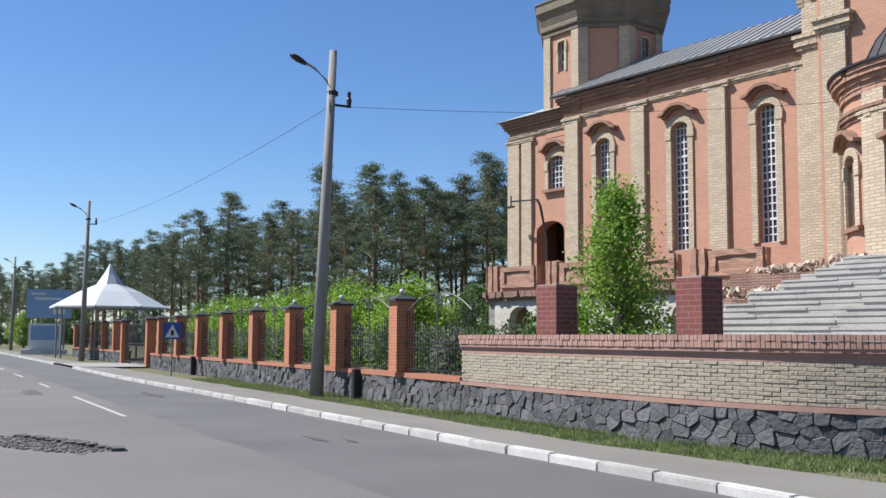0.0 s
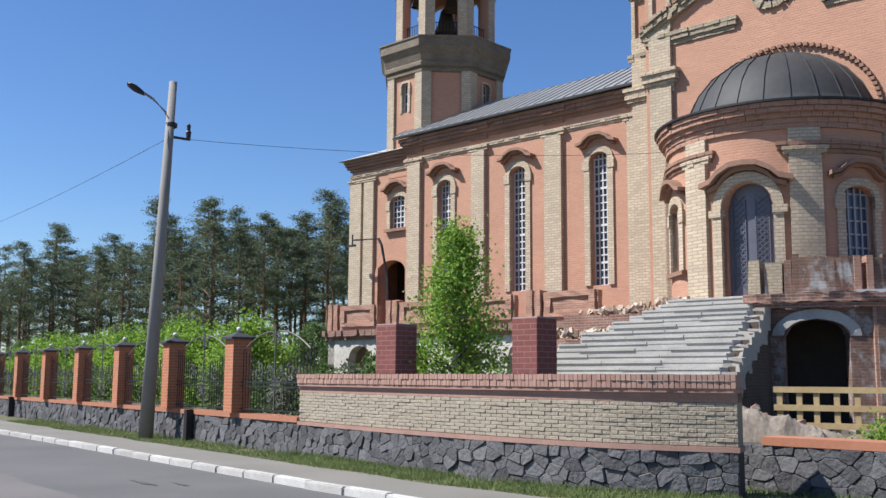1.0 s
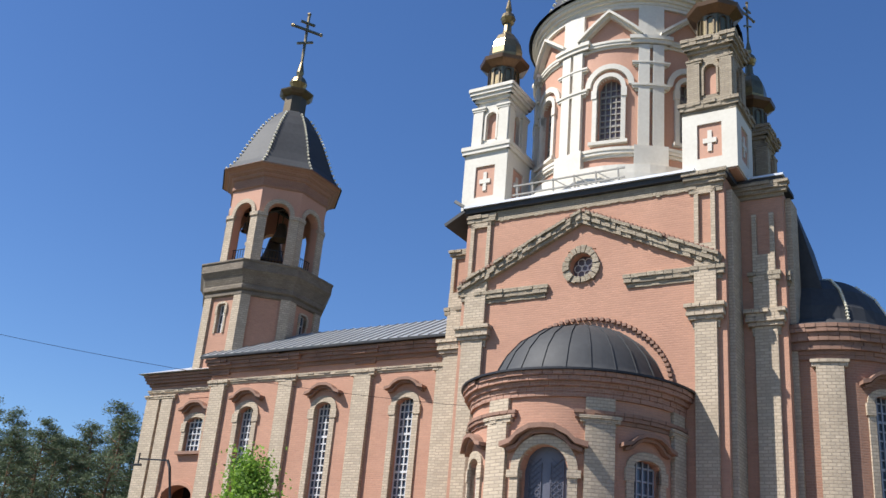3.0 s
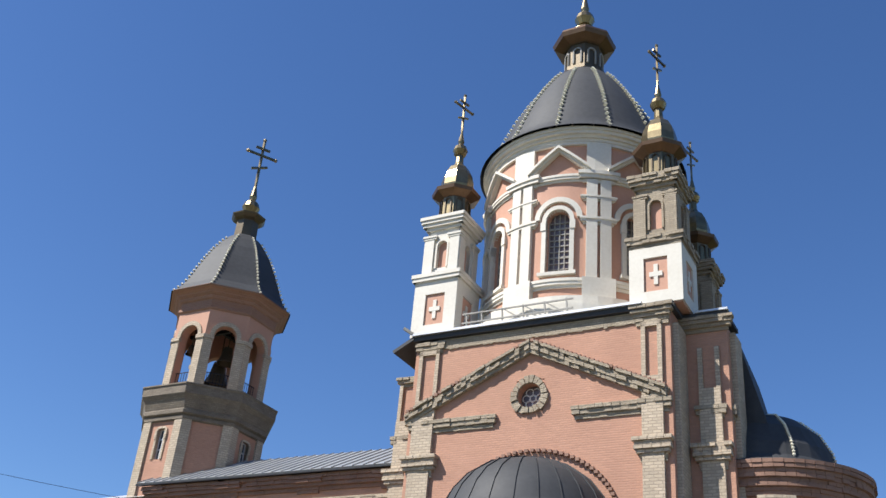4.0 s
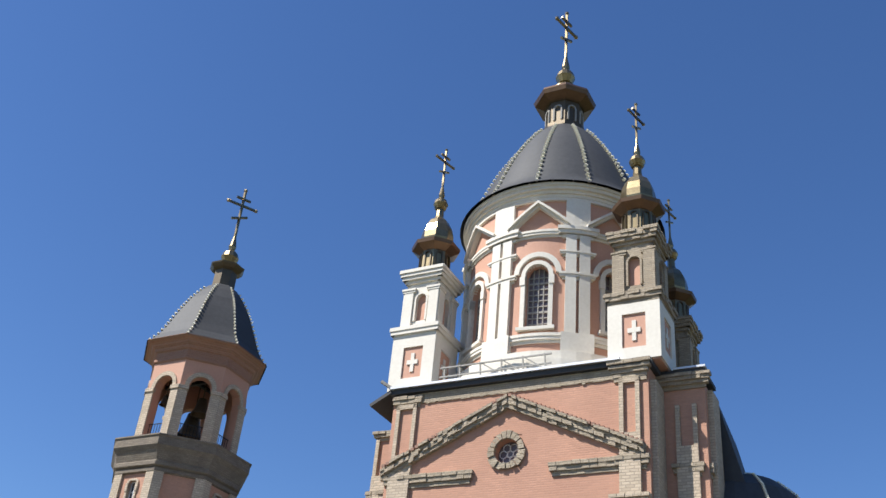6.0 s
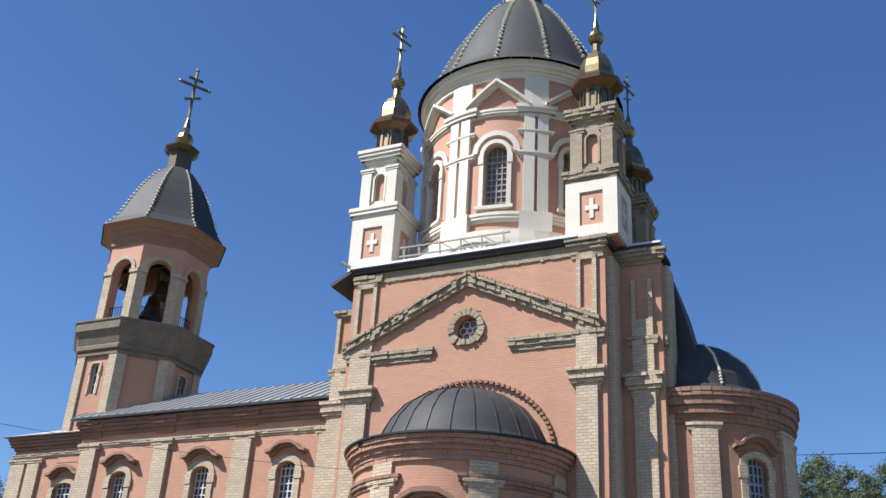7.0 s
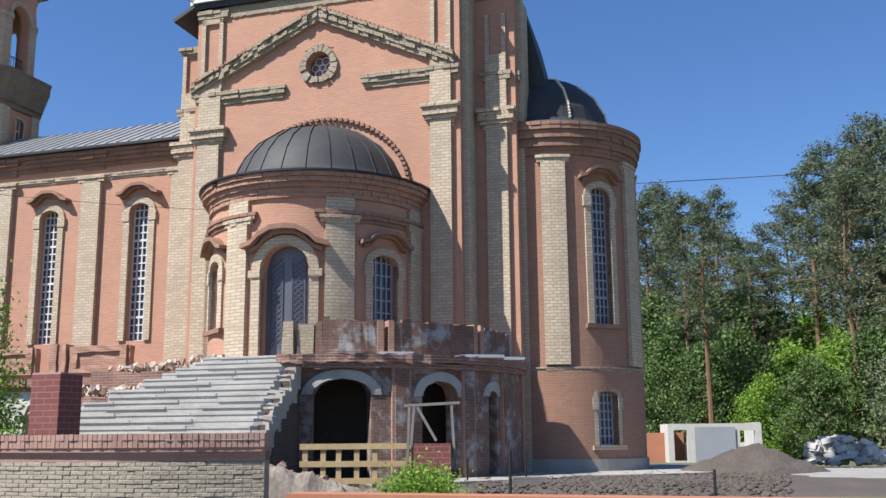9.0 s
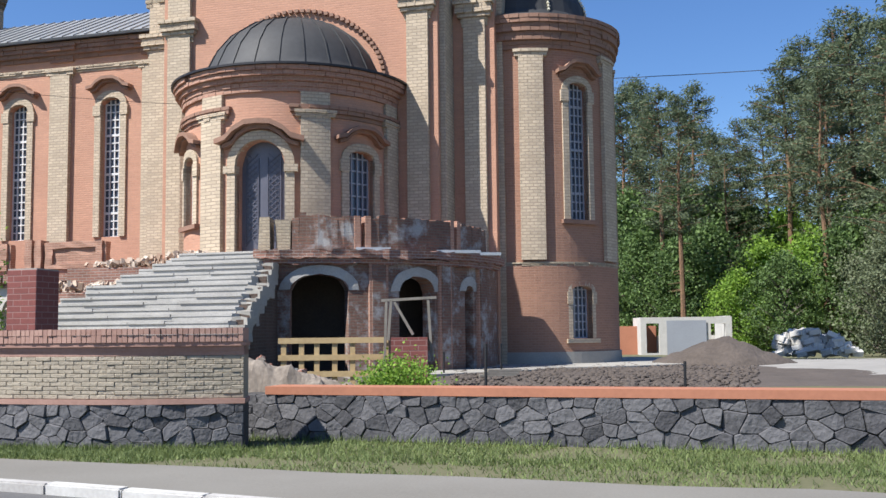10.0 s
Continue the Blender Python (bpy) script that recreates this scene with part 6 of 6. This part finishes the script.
def scatter(name, count, spot, lo, hi, mat, label, category):
    """Many small lumps lying about."""
    verts, faces = [], []
    for _ in range(count):
        c, k = Vector(spot()), rc.uniform(lo, hi) * rc.uniform(0.5, 1.0)
        turn = Matrix.Rotation(rc.uniform(0, 6.28), 3, "Z")
        n = len(verts)
        verts += [c + turn @ Vector((x * k * rc.uniform(0.9, 1.5), y * k, z * k * 0.7)) for x, y, z in ICO]
        faces += [tuple(n + i for i in q) for q in ICOF]
    me = bpy.data.meshes.new(name)
    me.from_pydata([tuple(v) for v in verts], [], faces)
    me.materials.append(mat)
    return tagged(new(name, me), label, category, kind="stuff")


scatter("soil_clods", 2600, lambda: polar(rc.uniform(37.5, 54.5), rc.uniform(17.5, 31.0), 0.56), 0.03, 0.1, SOIL, "loose clods and stones on the dug soil", "soil")
scatter("gravel_stones", 1500, lambda: polar(rc.uniform(57.0, 66.0), rc.uniform(25.0, 36.0), 0.54), 0.01, 0.032, GRAVEL, "loose pale stones on the gravel drive", "gravel")

# block shed under construction
sh = empty("block_shed", pose(*polar(50.9, 60.0, 0.0), 0, 0, -40), "small unfinished shed of white blocks with a grey sheet", "shed")
bm = bmesh.new()
panel(bm, flat(0), -2.8, 2.5, 0, 2.3, [(-2.1, 0.75, 0.2, 1.95, 0.02), (1.7, 0.85, 0.7, 1.9, 0.02)], -0.0, 0.3)
block(bm, flat(0), -2.8, -2.5, 0.3, 3.2, 0, 2.3)
part("front_wall", bm, BLOCKW, sh)
bm = bmesh.new()
block(bm, flat(0), 2.2, 2.5, 0.3, 3.2, 0, 2.35)
block(bm, flat(0), -2.8, 2.5, 3.2, 3.5, 0, 1.2)
part("side_wall", bm, BLOCKW, sh)
bm = bmesh.new()
block(bm, flat(-0.06), -1.3, 1.0, -0.02, 0.0, 0.1, 2.1)
part("sheet", bm, material("grey_sheet", (0.42, 0.45, 0.5), (0.34, 0.36, 0.4), 0.5), sh)
oc_ = empty("orange_container", pose(*polar(47.9, 61.0, 0.0), 0, 0, -47), "rusty orange container behind the apse", "container")
bm = bmesh.new()
block(bm, flat(0), -1.9, 1.3, 0, 1.6, 0, 1.8)
bmesh.ops.bevel(bm, geom=list(bm.edges), offset=0.04, segments=2, affect="EDGES")
part("body", bm, CAPRED, oc_)
rng = random.Random(5)
heap = empty("stone_block_heap", pose(*polar(57.6, 42.0, 0.45), 0, 0, -57), "loose heap of white building blocks", "block heap")
for i in range(110):
    x = rng.uniform(-1.5, 1.5)
    top = max(0.05, 0.95 * (1 - (abs(x + 0.35) / 1.8) ** 2.2))
    zz = rng.uniform(0, top)
    bm = bmesh.new()
    block(bm, flat(0), -0.2, 0.2, -0.12, 0.12, -0.1, 0.1)
    b_ = part("block", bm, BLOCKW, heap)
    b_.matrix_basis = pose(x, rng.uniform(-0.5, 0.5) * (1.2 - zz / 1.5), zz + 0.1, rng.uniform(-25, 25), rng.uniform(-25, 25), rng.uniform(-40, 40))
# old boards left on the apron
bd = empty("board_stack", pose(*polar(40.1, 22.7, 0.58), 0, 0, -30), "small stack of dark old boards on the apron", "boards")
for i in range(5):
    bm = bmesh.new()
    block(bm, flat(0), -0.45 + 0.05 * i, 0.4 + 0.03 * i, -0.2 + 0.13 * (i % 2), -0.06 + 0.13 * (i % 2), 0.055 * (i // 2), 0.055 * (i // 2) + 0.05)
    part("board", bm, OLDWOOD, bd)
for i, (yw, dd, h) in enumerate(((39.4, 15.6, 0.9), (37.0, 24.5, 0.6), (40.3, 24.0, 0.8), (50.6, 17.5, 0.55))):
    bm = bmesh.new()
    tube(bm, [(0, 0, -0.1), (0.01, 0, h)], 0.025, 6)
    s_ = part("stake", bm, DARKMETAL)
    s_.matrix_world = pose(*polar(yw, dd, 0.5))
    tagged(s_, "thin rusty iron stake in the soil", "stake")

# ---- trees ----
def leaf_card(verts, faces, c, size, rng, flatness=1.0, slim=0.4):
    a = Vector((rng.gauss(0, 1), rng.gauss(0, 1), rng.gauss(0, 1) * flatness)).normalized()
    b = a.orthogonal().normalized()
    b.rotate(Matrix.Rotation(rng.uniform(0, 6.28), 3, a))
    n = len(verts)
    w = size * slim * rng.uniform(0.7, 1.25)
    verts += [c - a * size * 0.5, c + b * w, c + a * size * 0.6, c - b * w]
    faces.append((n, n + 1, n + 2, n + 3))


def leaves_mesh(name, verts, faces, mat, parent, label=""):
    me = bpy.data.meshes.new(name)
    me.from_pydata([tuple(v) for v in verts], [], faces)
    me.materials.append(mat)
    ob = new(name, me)
    ob.parent = parent
    if label:
        tagged(ob, label)
    return ob


def pine(h, seed, m, bare=0.45, spread=2.2, label="tall Scots pine with bare lower trunk"):
    rng = random.Random(seed)
    e = empty("pine_tree", m, label, "tree", "woodland pines")
    bm = bmesh.new()
    bend = [(rng.uniform(-0.25, 0.25), rng.uniform(-0.25, 0.25)) for _ in range(6)]
    pts = [(bend[i][0] * i / 5, bend[i][1] * i / 5, h * i / 5 * 0.98 - (0.3 if i == 0 else 0)) for i in range(6)]
    tube(bm, pts, [0.2 * h / 16, 0.17 * h / 16, 0.14 * h / 16, 0.1 * h / 16, 0.06 * h / 16, 0.02], 7)
    verts, faces = [], []
    k = 44
    for i in range(k):
        t = bare + (1 - bare) * (i + rng.random()) / k
        z = h * t
        r = spread * math.sin(math.pi * min(1.0, 0.16 + 0.84 * (t - bare) / (1 - bare))) ** 0.7 * rng.uniform(0.5, 1.1) + 0.15
        a = rng.uniform(0, 6.28)
        rise = rng.uniform(-0.1, 0.5)
        o = Vector((0, 0, z))
        tip = Vector((r * math.cos(a), r * math.sin(a), z + r * rise))
        tube(bm, [o, o.lerp(tip, 0.5) + Vector((0, 0, 0.1)), tip], [0.05, 0.035, 0.012], 4, cap=False)
        for j in range(6):
            c0 = o.lerp(tip, rng.uniform(0.3, 1.05)) + Vector((rng.gauss(0, 0.2), rng.gauss(0, 0.2), rng.gauss(0.05, 0.1)))
            for _ in range(24):
                leaf_card(verts, faces, c0 + Vector((rng.gauss(0, 0.24), rng.gauss(0, 0.24), rng.gauss(0, 0.12))), rng.uniform(0.14, 0.3), rng, 0.7, 0.14)
    for _ in range(9):        # dead stubs lower down
        z = h * rng.uniform(0.2, bare + 0.1)
        a, r = rng.uniform(0, 6.28), rng.uniform(0.4, 1.3)
        tube(bm, [(0, 0, z), (r * math.cos(a), r * math.sin(a), z - 0.1)], [0.03, 0.01], 4, cap=False)
    part("trunk", bm, BARK, e)
    leaves_mesh("crown", verts, faces, NEEDLE, e)
    return e


def broadleaf(name, h, rad, seed, m, mat, count, size, label, low=0.15, group="", bark=GREYBARK, clumps=40, shape=1.0, tight=0.2):
    rng = random.Random(seed)
    e = empty(name, m, label, "shrub" if h < 1.6 else "tree", group)
    bm = bmesh.new()
    tube(bm, [(0, 0, -0.2), (0.05, 0.02, h * 0.4), (0.0, 0.0, h * 0.92)], [0.03 * h ** 0.8, 0.022 * h ** 0.8, 0.008], 7)
    verts, faces = [], []
    for i in range(clumps):
        t = low + (1 - low) * (i + rng.random()) / clumps
        prof = math.sin(math.pi * min(0.98, (0.2 + 0.8 * ((t - low) / (1 - low)) ** shape))) ** 0.8
        r = rad * prof * rng.uniform(0.2, 1.1)
        a = rng.uniform(0, 6.28)
        c = Vector((r * math.cos(a), r * math.sin(a), h * t))
        o = Vector((0, 0, max(0.05, h * t - r * 0.7)))
        tube(bm, [o, o.lerp(c, 0.6), c], [0.012 * h ** 0.7, 0.008 * h ** 0.7, 0.004], 4, cap=False)
        sp = rad * tight + 0.05
        for _ in range(count // clumps):
            leaf_card(verts, faces, c + Vector((rng.gauss(0, sp), rng.gauss(0, sp), rng.gauss(0, sp * 0.9))), size * rng.uniform(0.6, 1.3), rng)
    part("trunk", bm, bark, e)
    leaves_mesh("crown", verts, faces, mat, e)
    return e


def edge_height(yw):
    """The wood dips in the middle and rises towards the drive."""
    return 0.8 if 52.0 < yw < 56.0 else 1.0


rng = random.Random(11)
pines = [pine(17, 1, pose(*polar(50.6, 66, 0.0))), pine(15.5, 2, pose(*polar(61.5, 58, 0.0)), 0.35, 2.6), pine(18, 3, pose(*polar(58.2, 66, 0.0)), 0.5, 2.0), pine(16.5, 4, pose(*polar(64, 52, 0.0)), 0.3, 2.9)]
place = [(47.5, 66, 1.0), (49.0, 70, 1.05), (51.5, 66, 0.95), (53.2, 62, 0.9), (56.5, 60, 1.0), (58.5, 57, 1.05), (59.8, 62, 1.1), (62.5, 55, 1.1), (63.8, 60, 1.15), (64.8, 53, 1.05), (68, 52, 1.1), (70, 56, 1.2), (72, 50, 1.1), (54.2, 72, 1.1), (57.4, 74, 1.2), (61, 76, 1.2), (52.3, 80, 1.2), (65.5, 70, 1.3), (48.2, 82, 1.2)]
for i, (yw, d, s) in enumerate(place):
    q = copy_thing(pines[i % 4], pose(*polar(yw, d * 1.32, 0.0), 0, 0, rng.uniform(0, 360)))
    s *= edge_height(yw)
    q.scale = (s * 1.32,) * 3
for yw, d, s in ((46.8, 92, 1.5), (48.6, 98, 1.6), (50.8, 94, 1.5), (52.6, 100, 1.6), (55.2, 96, 1.65), (56.8, 92, 1.6), (59.2, 98, 1.75), (60.6, 90, 1.7), (62.4, 92, 1.75), (64.2, 88, 1.8), (66.4, 84, 1.7), (68.5, 80, 1.7), (49.6, 78, 1.25), (53.9, 84, 1.35), (58.0, 80, 1.35), (61.8, 74, 1.4), (63.2, 66, 1.35), (65.4, 64, 1.3)):
    q = copy_thing(pines[rng.randrange(4)], pose(*polar(yw, d, 0.0), 0, 0, rng.uniform(0, 360)))
    s *= edge_height(yw)
    q.scale = (s, s, s * 0.95)
# the wood beyond the fence thins out with distance along the road
for row, (dmul, hh) in enumerate(((1.0, 1.0), (1.1, 1.05), (1.22, 1.1), (1.36, 1.15))):
    yw = 9.5
    while yw > -33:
        base = 88 if yw > -4 else 88 + (-4 - yw) * 4.2 + max(0, (-14 - yw)) * 6
        d = base * dmul * rng.uniform(0.95, 1.06)
        s = hh * rng.uniform(0.78, 1.02) * (1.04 if yw > -4 else 1.12 if yw > -20 else 1.0)
        q = copy_thing(pines[rng.randrange(4)], pose(*polar(yw, d, 0.2), 0, 0, rng.uniform(0, 360)))
        q.scale = (s * 1.15, s * 1.15, s)
        yw -= rng.uniform(1.3, 2.1) * 88 / d
# bright young trees behind the fence, and the understory on both sides
hedge = broadleaf("young_tree", 3.4, 1.5, 21, pose(*LINE_F(16, -6.5, 0.2)), LEAF, 6000, 0.13, "bright green bushy young tree behind the fence", 0.12, "young trees behind the fence", clumps=46)
for i in range(15):
    s = 17.5 + i * 2.3
    q = copy_thing(hedge, pose(*LINE_F(s, -6.5 + rng.uniform(-0.5, 0.5), 0.2), 0, 0, rng.uniform(0, 360)))
    k = rng.uniform(0.88, 1.04)
    q.scale = (k * 1.1, k * 1.1, k)
und = broadleaf("understory_tree", 6.0, 2.3, 31, pose(*polar(56, 64, 0.0)), DULL, 11000, 0.15, "dense green understory tree at the wood's edge", 0.06, "understory trees", clumps=110, tight=0.1)
und2 = broadleaf("understory_tree", 5.0, 2.1, 32, pose(*polar(53.5, 66, 0.0)), LEAF, 9000, 0.15, "light green understory tree at the wood's edge", 0.06, "understory trees", clumps=100, tight=0.1)
und3 = broadleaf("understory_tree", 5.5, 2.6, 33, pose(*polar(61.5, 54, 0.0)), GREYLEAF, 11000, 0.13, "greyish willow-like tree at the wood's edge", 0.06, "understory trees", clumps=110, tight=0.1)
for i, (yw, d, s, w) in enumerate(((48.5, 55, 1.1, 0), (50.3, 53, 1.0, 0), (52.0, 54, 1.15, 0), (55.0, 56, 1.2, 1), (57.6, 52, 1.15, 1), (59.5, 50, 1.1, 0), (61.4, 48, 1.1, 2), (65.6, 46, 1.2, 2), (67.8, 47, 1.2, 0), (47.0, 58, 1.2, 0), (70, 46, 1.2, 2), (49.4, 62, 1.5, 0), (54, 64, 1.5, 0), (58.6, 60, 1.6, 1), (62.8, 58, 1.6, 0), (66.5, 56, 1.6, 0), (47.6, 64, 1.7, 0), (50.8, 66, 1.8, 0), (52.8, 68, 1.8, 0), (56.2, 68, 1.8, 1), (60.4, 64, 1.8, 0), (64.4, 60, 1.7, 0), (68.6, 56, 1.7, 0))):
    q = copy_thing((und, und2, und3)[w], pose(*polar(yw, d * 1.32, 0.0), 0, 0, rng.uniform(0, 360)))
    q.scale = (s * 1.25,) * 3
for i in range(26):
    yw = 7 - i * 1.3
    d = 74 + max(0, -yw - 2) * 4.0
    q = copy_thing((und, und, und2)[i % 3], pose(*polar(yw, d * rng.uniform(0.95, 1.08), 0.2), 0, 0, rng.uniform(0, 360)))
    k = rng.uniform(0.75, 1.1)
    q.scale = (k, k, k * 0.85)
broadleaf("birch_sapling", 4.6, 1.4, 41, pose(3.86, 21.7, 0.3), LEAF, 16000, 0.075, "fresh green sapling growing before the church terrace", 0.06, clumps=120, shape=0.5, tight=0.11)
broadleaf("round_shrub", 0.6, 0.58, 42, pose(*polar(34.5, 16.2, 0.38)), LEAF, 5200, 0.055, "bright green shrub behind the low wall", 0.1, clumps=40)
broadleaf("small_conifer", 1.9, 0.55, 43, pose(*polar(5.4, 34, 0.4)), DULL, 2600, 0.12, "dark clipped conifer before the white arcade", 0.05, clumps=40)
for i, s in enumerate((0.6, 2.4, 4.0, 6.0, 8.2, 10.5, 13)):
    q = broadleaf("garden_shrub", 1.5, 0.7, 50 + i, pose(*LINE_F(s, -2.2 - 0.3 * i, 0.2)), GREYLEAF if i % 2 else DULL, 1500, 0.12, "loose shrub behind the iron fence", 0.08, clumps=30)

# ---- grass on the verge ----
def grass(name, spans, count, seed, label):
    rng = random.Random(seed)
    verts, faces = [], []
    for _ in range(count):
        f, s0, s1, d0, d1, z = spans[rng.randrange(len(spans))]
        s = s0 + (s1 - s0) * rng.random()
        d = d0 + (d1 - d0) * rng.random()
        p = Vector(f(s, d, z))
        if noise.noise(p * 0.8) < -0.25 and rng.random() < 0.8:
            continue
        h = rng.uniform(0.03, 0.09) * (1.7 if d < d0 + 0.15 else 1.0)
        a = rng.uniform(0, 6.28)
        w = Vector((math.cos(a), math.sin(a), 0)) * 0.008
        n = len(verts)
        verts += [p - w, p + w, p + Vector((rng.gauss(0, 0.04), rng.gauss(0, 0.04), h))]
        faces.append((n, n + 1, n + 2))
    me = bpy.data.meshes.new(name)
    me.from_pydata([tuple(v) for v in verts], [], faces)
    me.materials.append(GRASS)
    return tagged(new(name, me), label, "grass", kind="stuff")


grass("verge_grass", [(LINE_F, 0, 20, 0.05, 1.4, 0.0), (LINE_B, 0, LEN_B, 0.05, 1.3, 0.0), (LINE_B, 0, LEN_B, 0.05, 0.8, 0.0), (LINE_R, 0, 15, 0.05, 3.4, 0.0), (LINE_R, 0, 15, 0.05, 2.2, 0.0)], 90000, 3, "short spring grass along the wall foot")

# ---- single pieces of walls and kerb, last ----
rng = random.Random(77)
for w, f, length, h, near in STONE_JOBS:
    bm_far = bmesh.new()
    made = 0
    s = 0.0
    while s < length - 0.05:
        span = length - s
        for cx, cz, poly in cells(span, h, 0.19, int(s * 10) + len(w.name)):
            if near[0] <= s + cx <= near[1] and made < 290:
                bm = bmesh.new()
                stone_mesh(bm, poly, f, s + cx, cz, rng)
                part("stone", bm, STONE, w)
                made += 1
            else:
                stone_mesh(bm_far, poly, f, s + cx, cz, rng)
        s += span
    if len(bm_far.faces):
        tagged(part("stones", bm_far, STONE_ALL, w), kind="stuff")
    else:
        bm_far.free()

# split-face yellow bricks of the curved wall
bm_far = bmesh.new()
made = 0
rows_n, bl, bh = 10, 0.25, 0.0592
for j in range(rows_n):
    z0 = 0.715 + j * bh
    s = -0.125 if j % 2 else 0.0
    while s < LEN_B - 0.02:
        a, b = max(0.0, s) + 0.0015, min(LEN_B, s + bl) - 0.0015
        s += bl
        if b - a < 0.03:
            continue
        one = j >= 2 and a > LEN_B - 9.0 and made < 295
        bm = bmesh.new() if one else bm_far
        d = rng.uniform(0.0, 0.014)
        v = [bm.verts.new(LINE_B(x, y, z)) for y, k in ((-0.06, 0.0), (d, 0.0), (d + 0.01, 0.007)) for x, z in ((a + k, z0 + 0.001 + k), (b - k, z0 + 0.001 + k), (b - k, z0 + bh - 0.002 - k), (a + k, z0 + bh - 0.002 - k))]
        for q in ((0, 1, 5, 4), (1, 2, 6, 5), (2, 3, 7, 6), (3, 0, 4, 7), (4, 5, 9, 8), (5, 6, 10, 9), (6, 7, 11, 10), (7, 4, 8, 11), (8, 9, 10, 11)):
            bm.faces.new([v[k] for k in q])
        if one:
            part("brick", bm, SPLIT, wall_brick)
            made += 1
tagged(part("bricks", bm_far, SPLIT_ALL, wall_brick), kind="stuff")
# upright coping bricks, two tiers
bm_far = bmesh.new()
made = 0
n = int(LEN_B / 0.075)
for i in range(n):
    a = LEN_B * i / n
    for z0, z1, d in ((1.5, 1.6, 0.09), (1.604, 1.69, 0.1)):
        one = z0 > 1.55 and a > LEN_B - 9.6 and made < 290
        bm = bmesh.new() if one else bm_far
        e = rng.uniform(-0.008, 0.008)
        block(bm, LINE_B, a + 0.005, a + LEN_B / n - 0.005, -0.5 + e, d + e, z0, z1 + e * 0.5)
        if one:
            part("coping_brick", bm, COPING, wall_brick)
            made += 1
tagged(part("coping_bricks", bm_far, COPING_ALL, wall_brick), kind="stuff")

# kerb stones
kerb = empty("kerb", pose(0, 0, 0), "whitewashed concrete kerb stones along the road", "kerb", kind="structure")
me = None
for i in range(150):
    a = -12 + i * 1.0
    if 52.6 < a < 60.6:
        continue
    if me is None:
        bm = bmesh.new()
        block(bm, lambda s, d, z: (s, d, z), 0.005, 0.995, 0, 0.15, -0.05, 0.115)
        bmesh.ops.bevel(bm, geom=[e for e in bm.edges], offset=0.018, segments=2, affect="EDGES")
        me = bpy.data.meshes.new("kerb_stone")
        bm.to_mesh(me)
        bm.free()
        me.materials.append(KERBW)
    k = new("kerb_stone", me)
    k.parent = kerb
    p = rd(a, kerb_b(a) + rng.uniform(-0.012, 0.012), rng.uniform(-0.012, 0.008))
    k.matrix_basis = pose(p.x, p.y, p.z, rng.uniform(-1, 1), 0, math.degrees(math.atan2(KA.y, KA.x) - math.atan(kerb_b(a + 1) - kerb_b(a))) + rng.uniform(-0.5, 0.5))
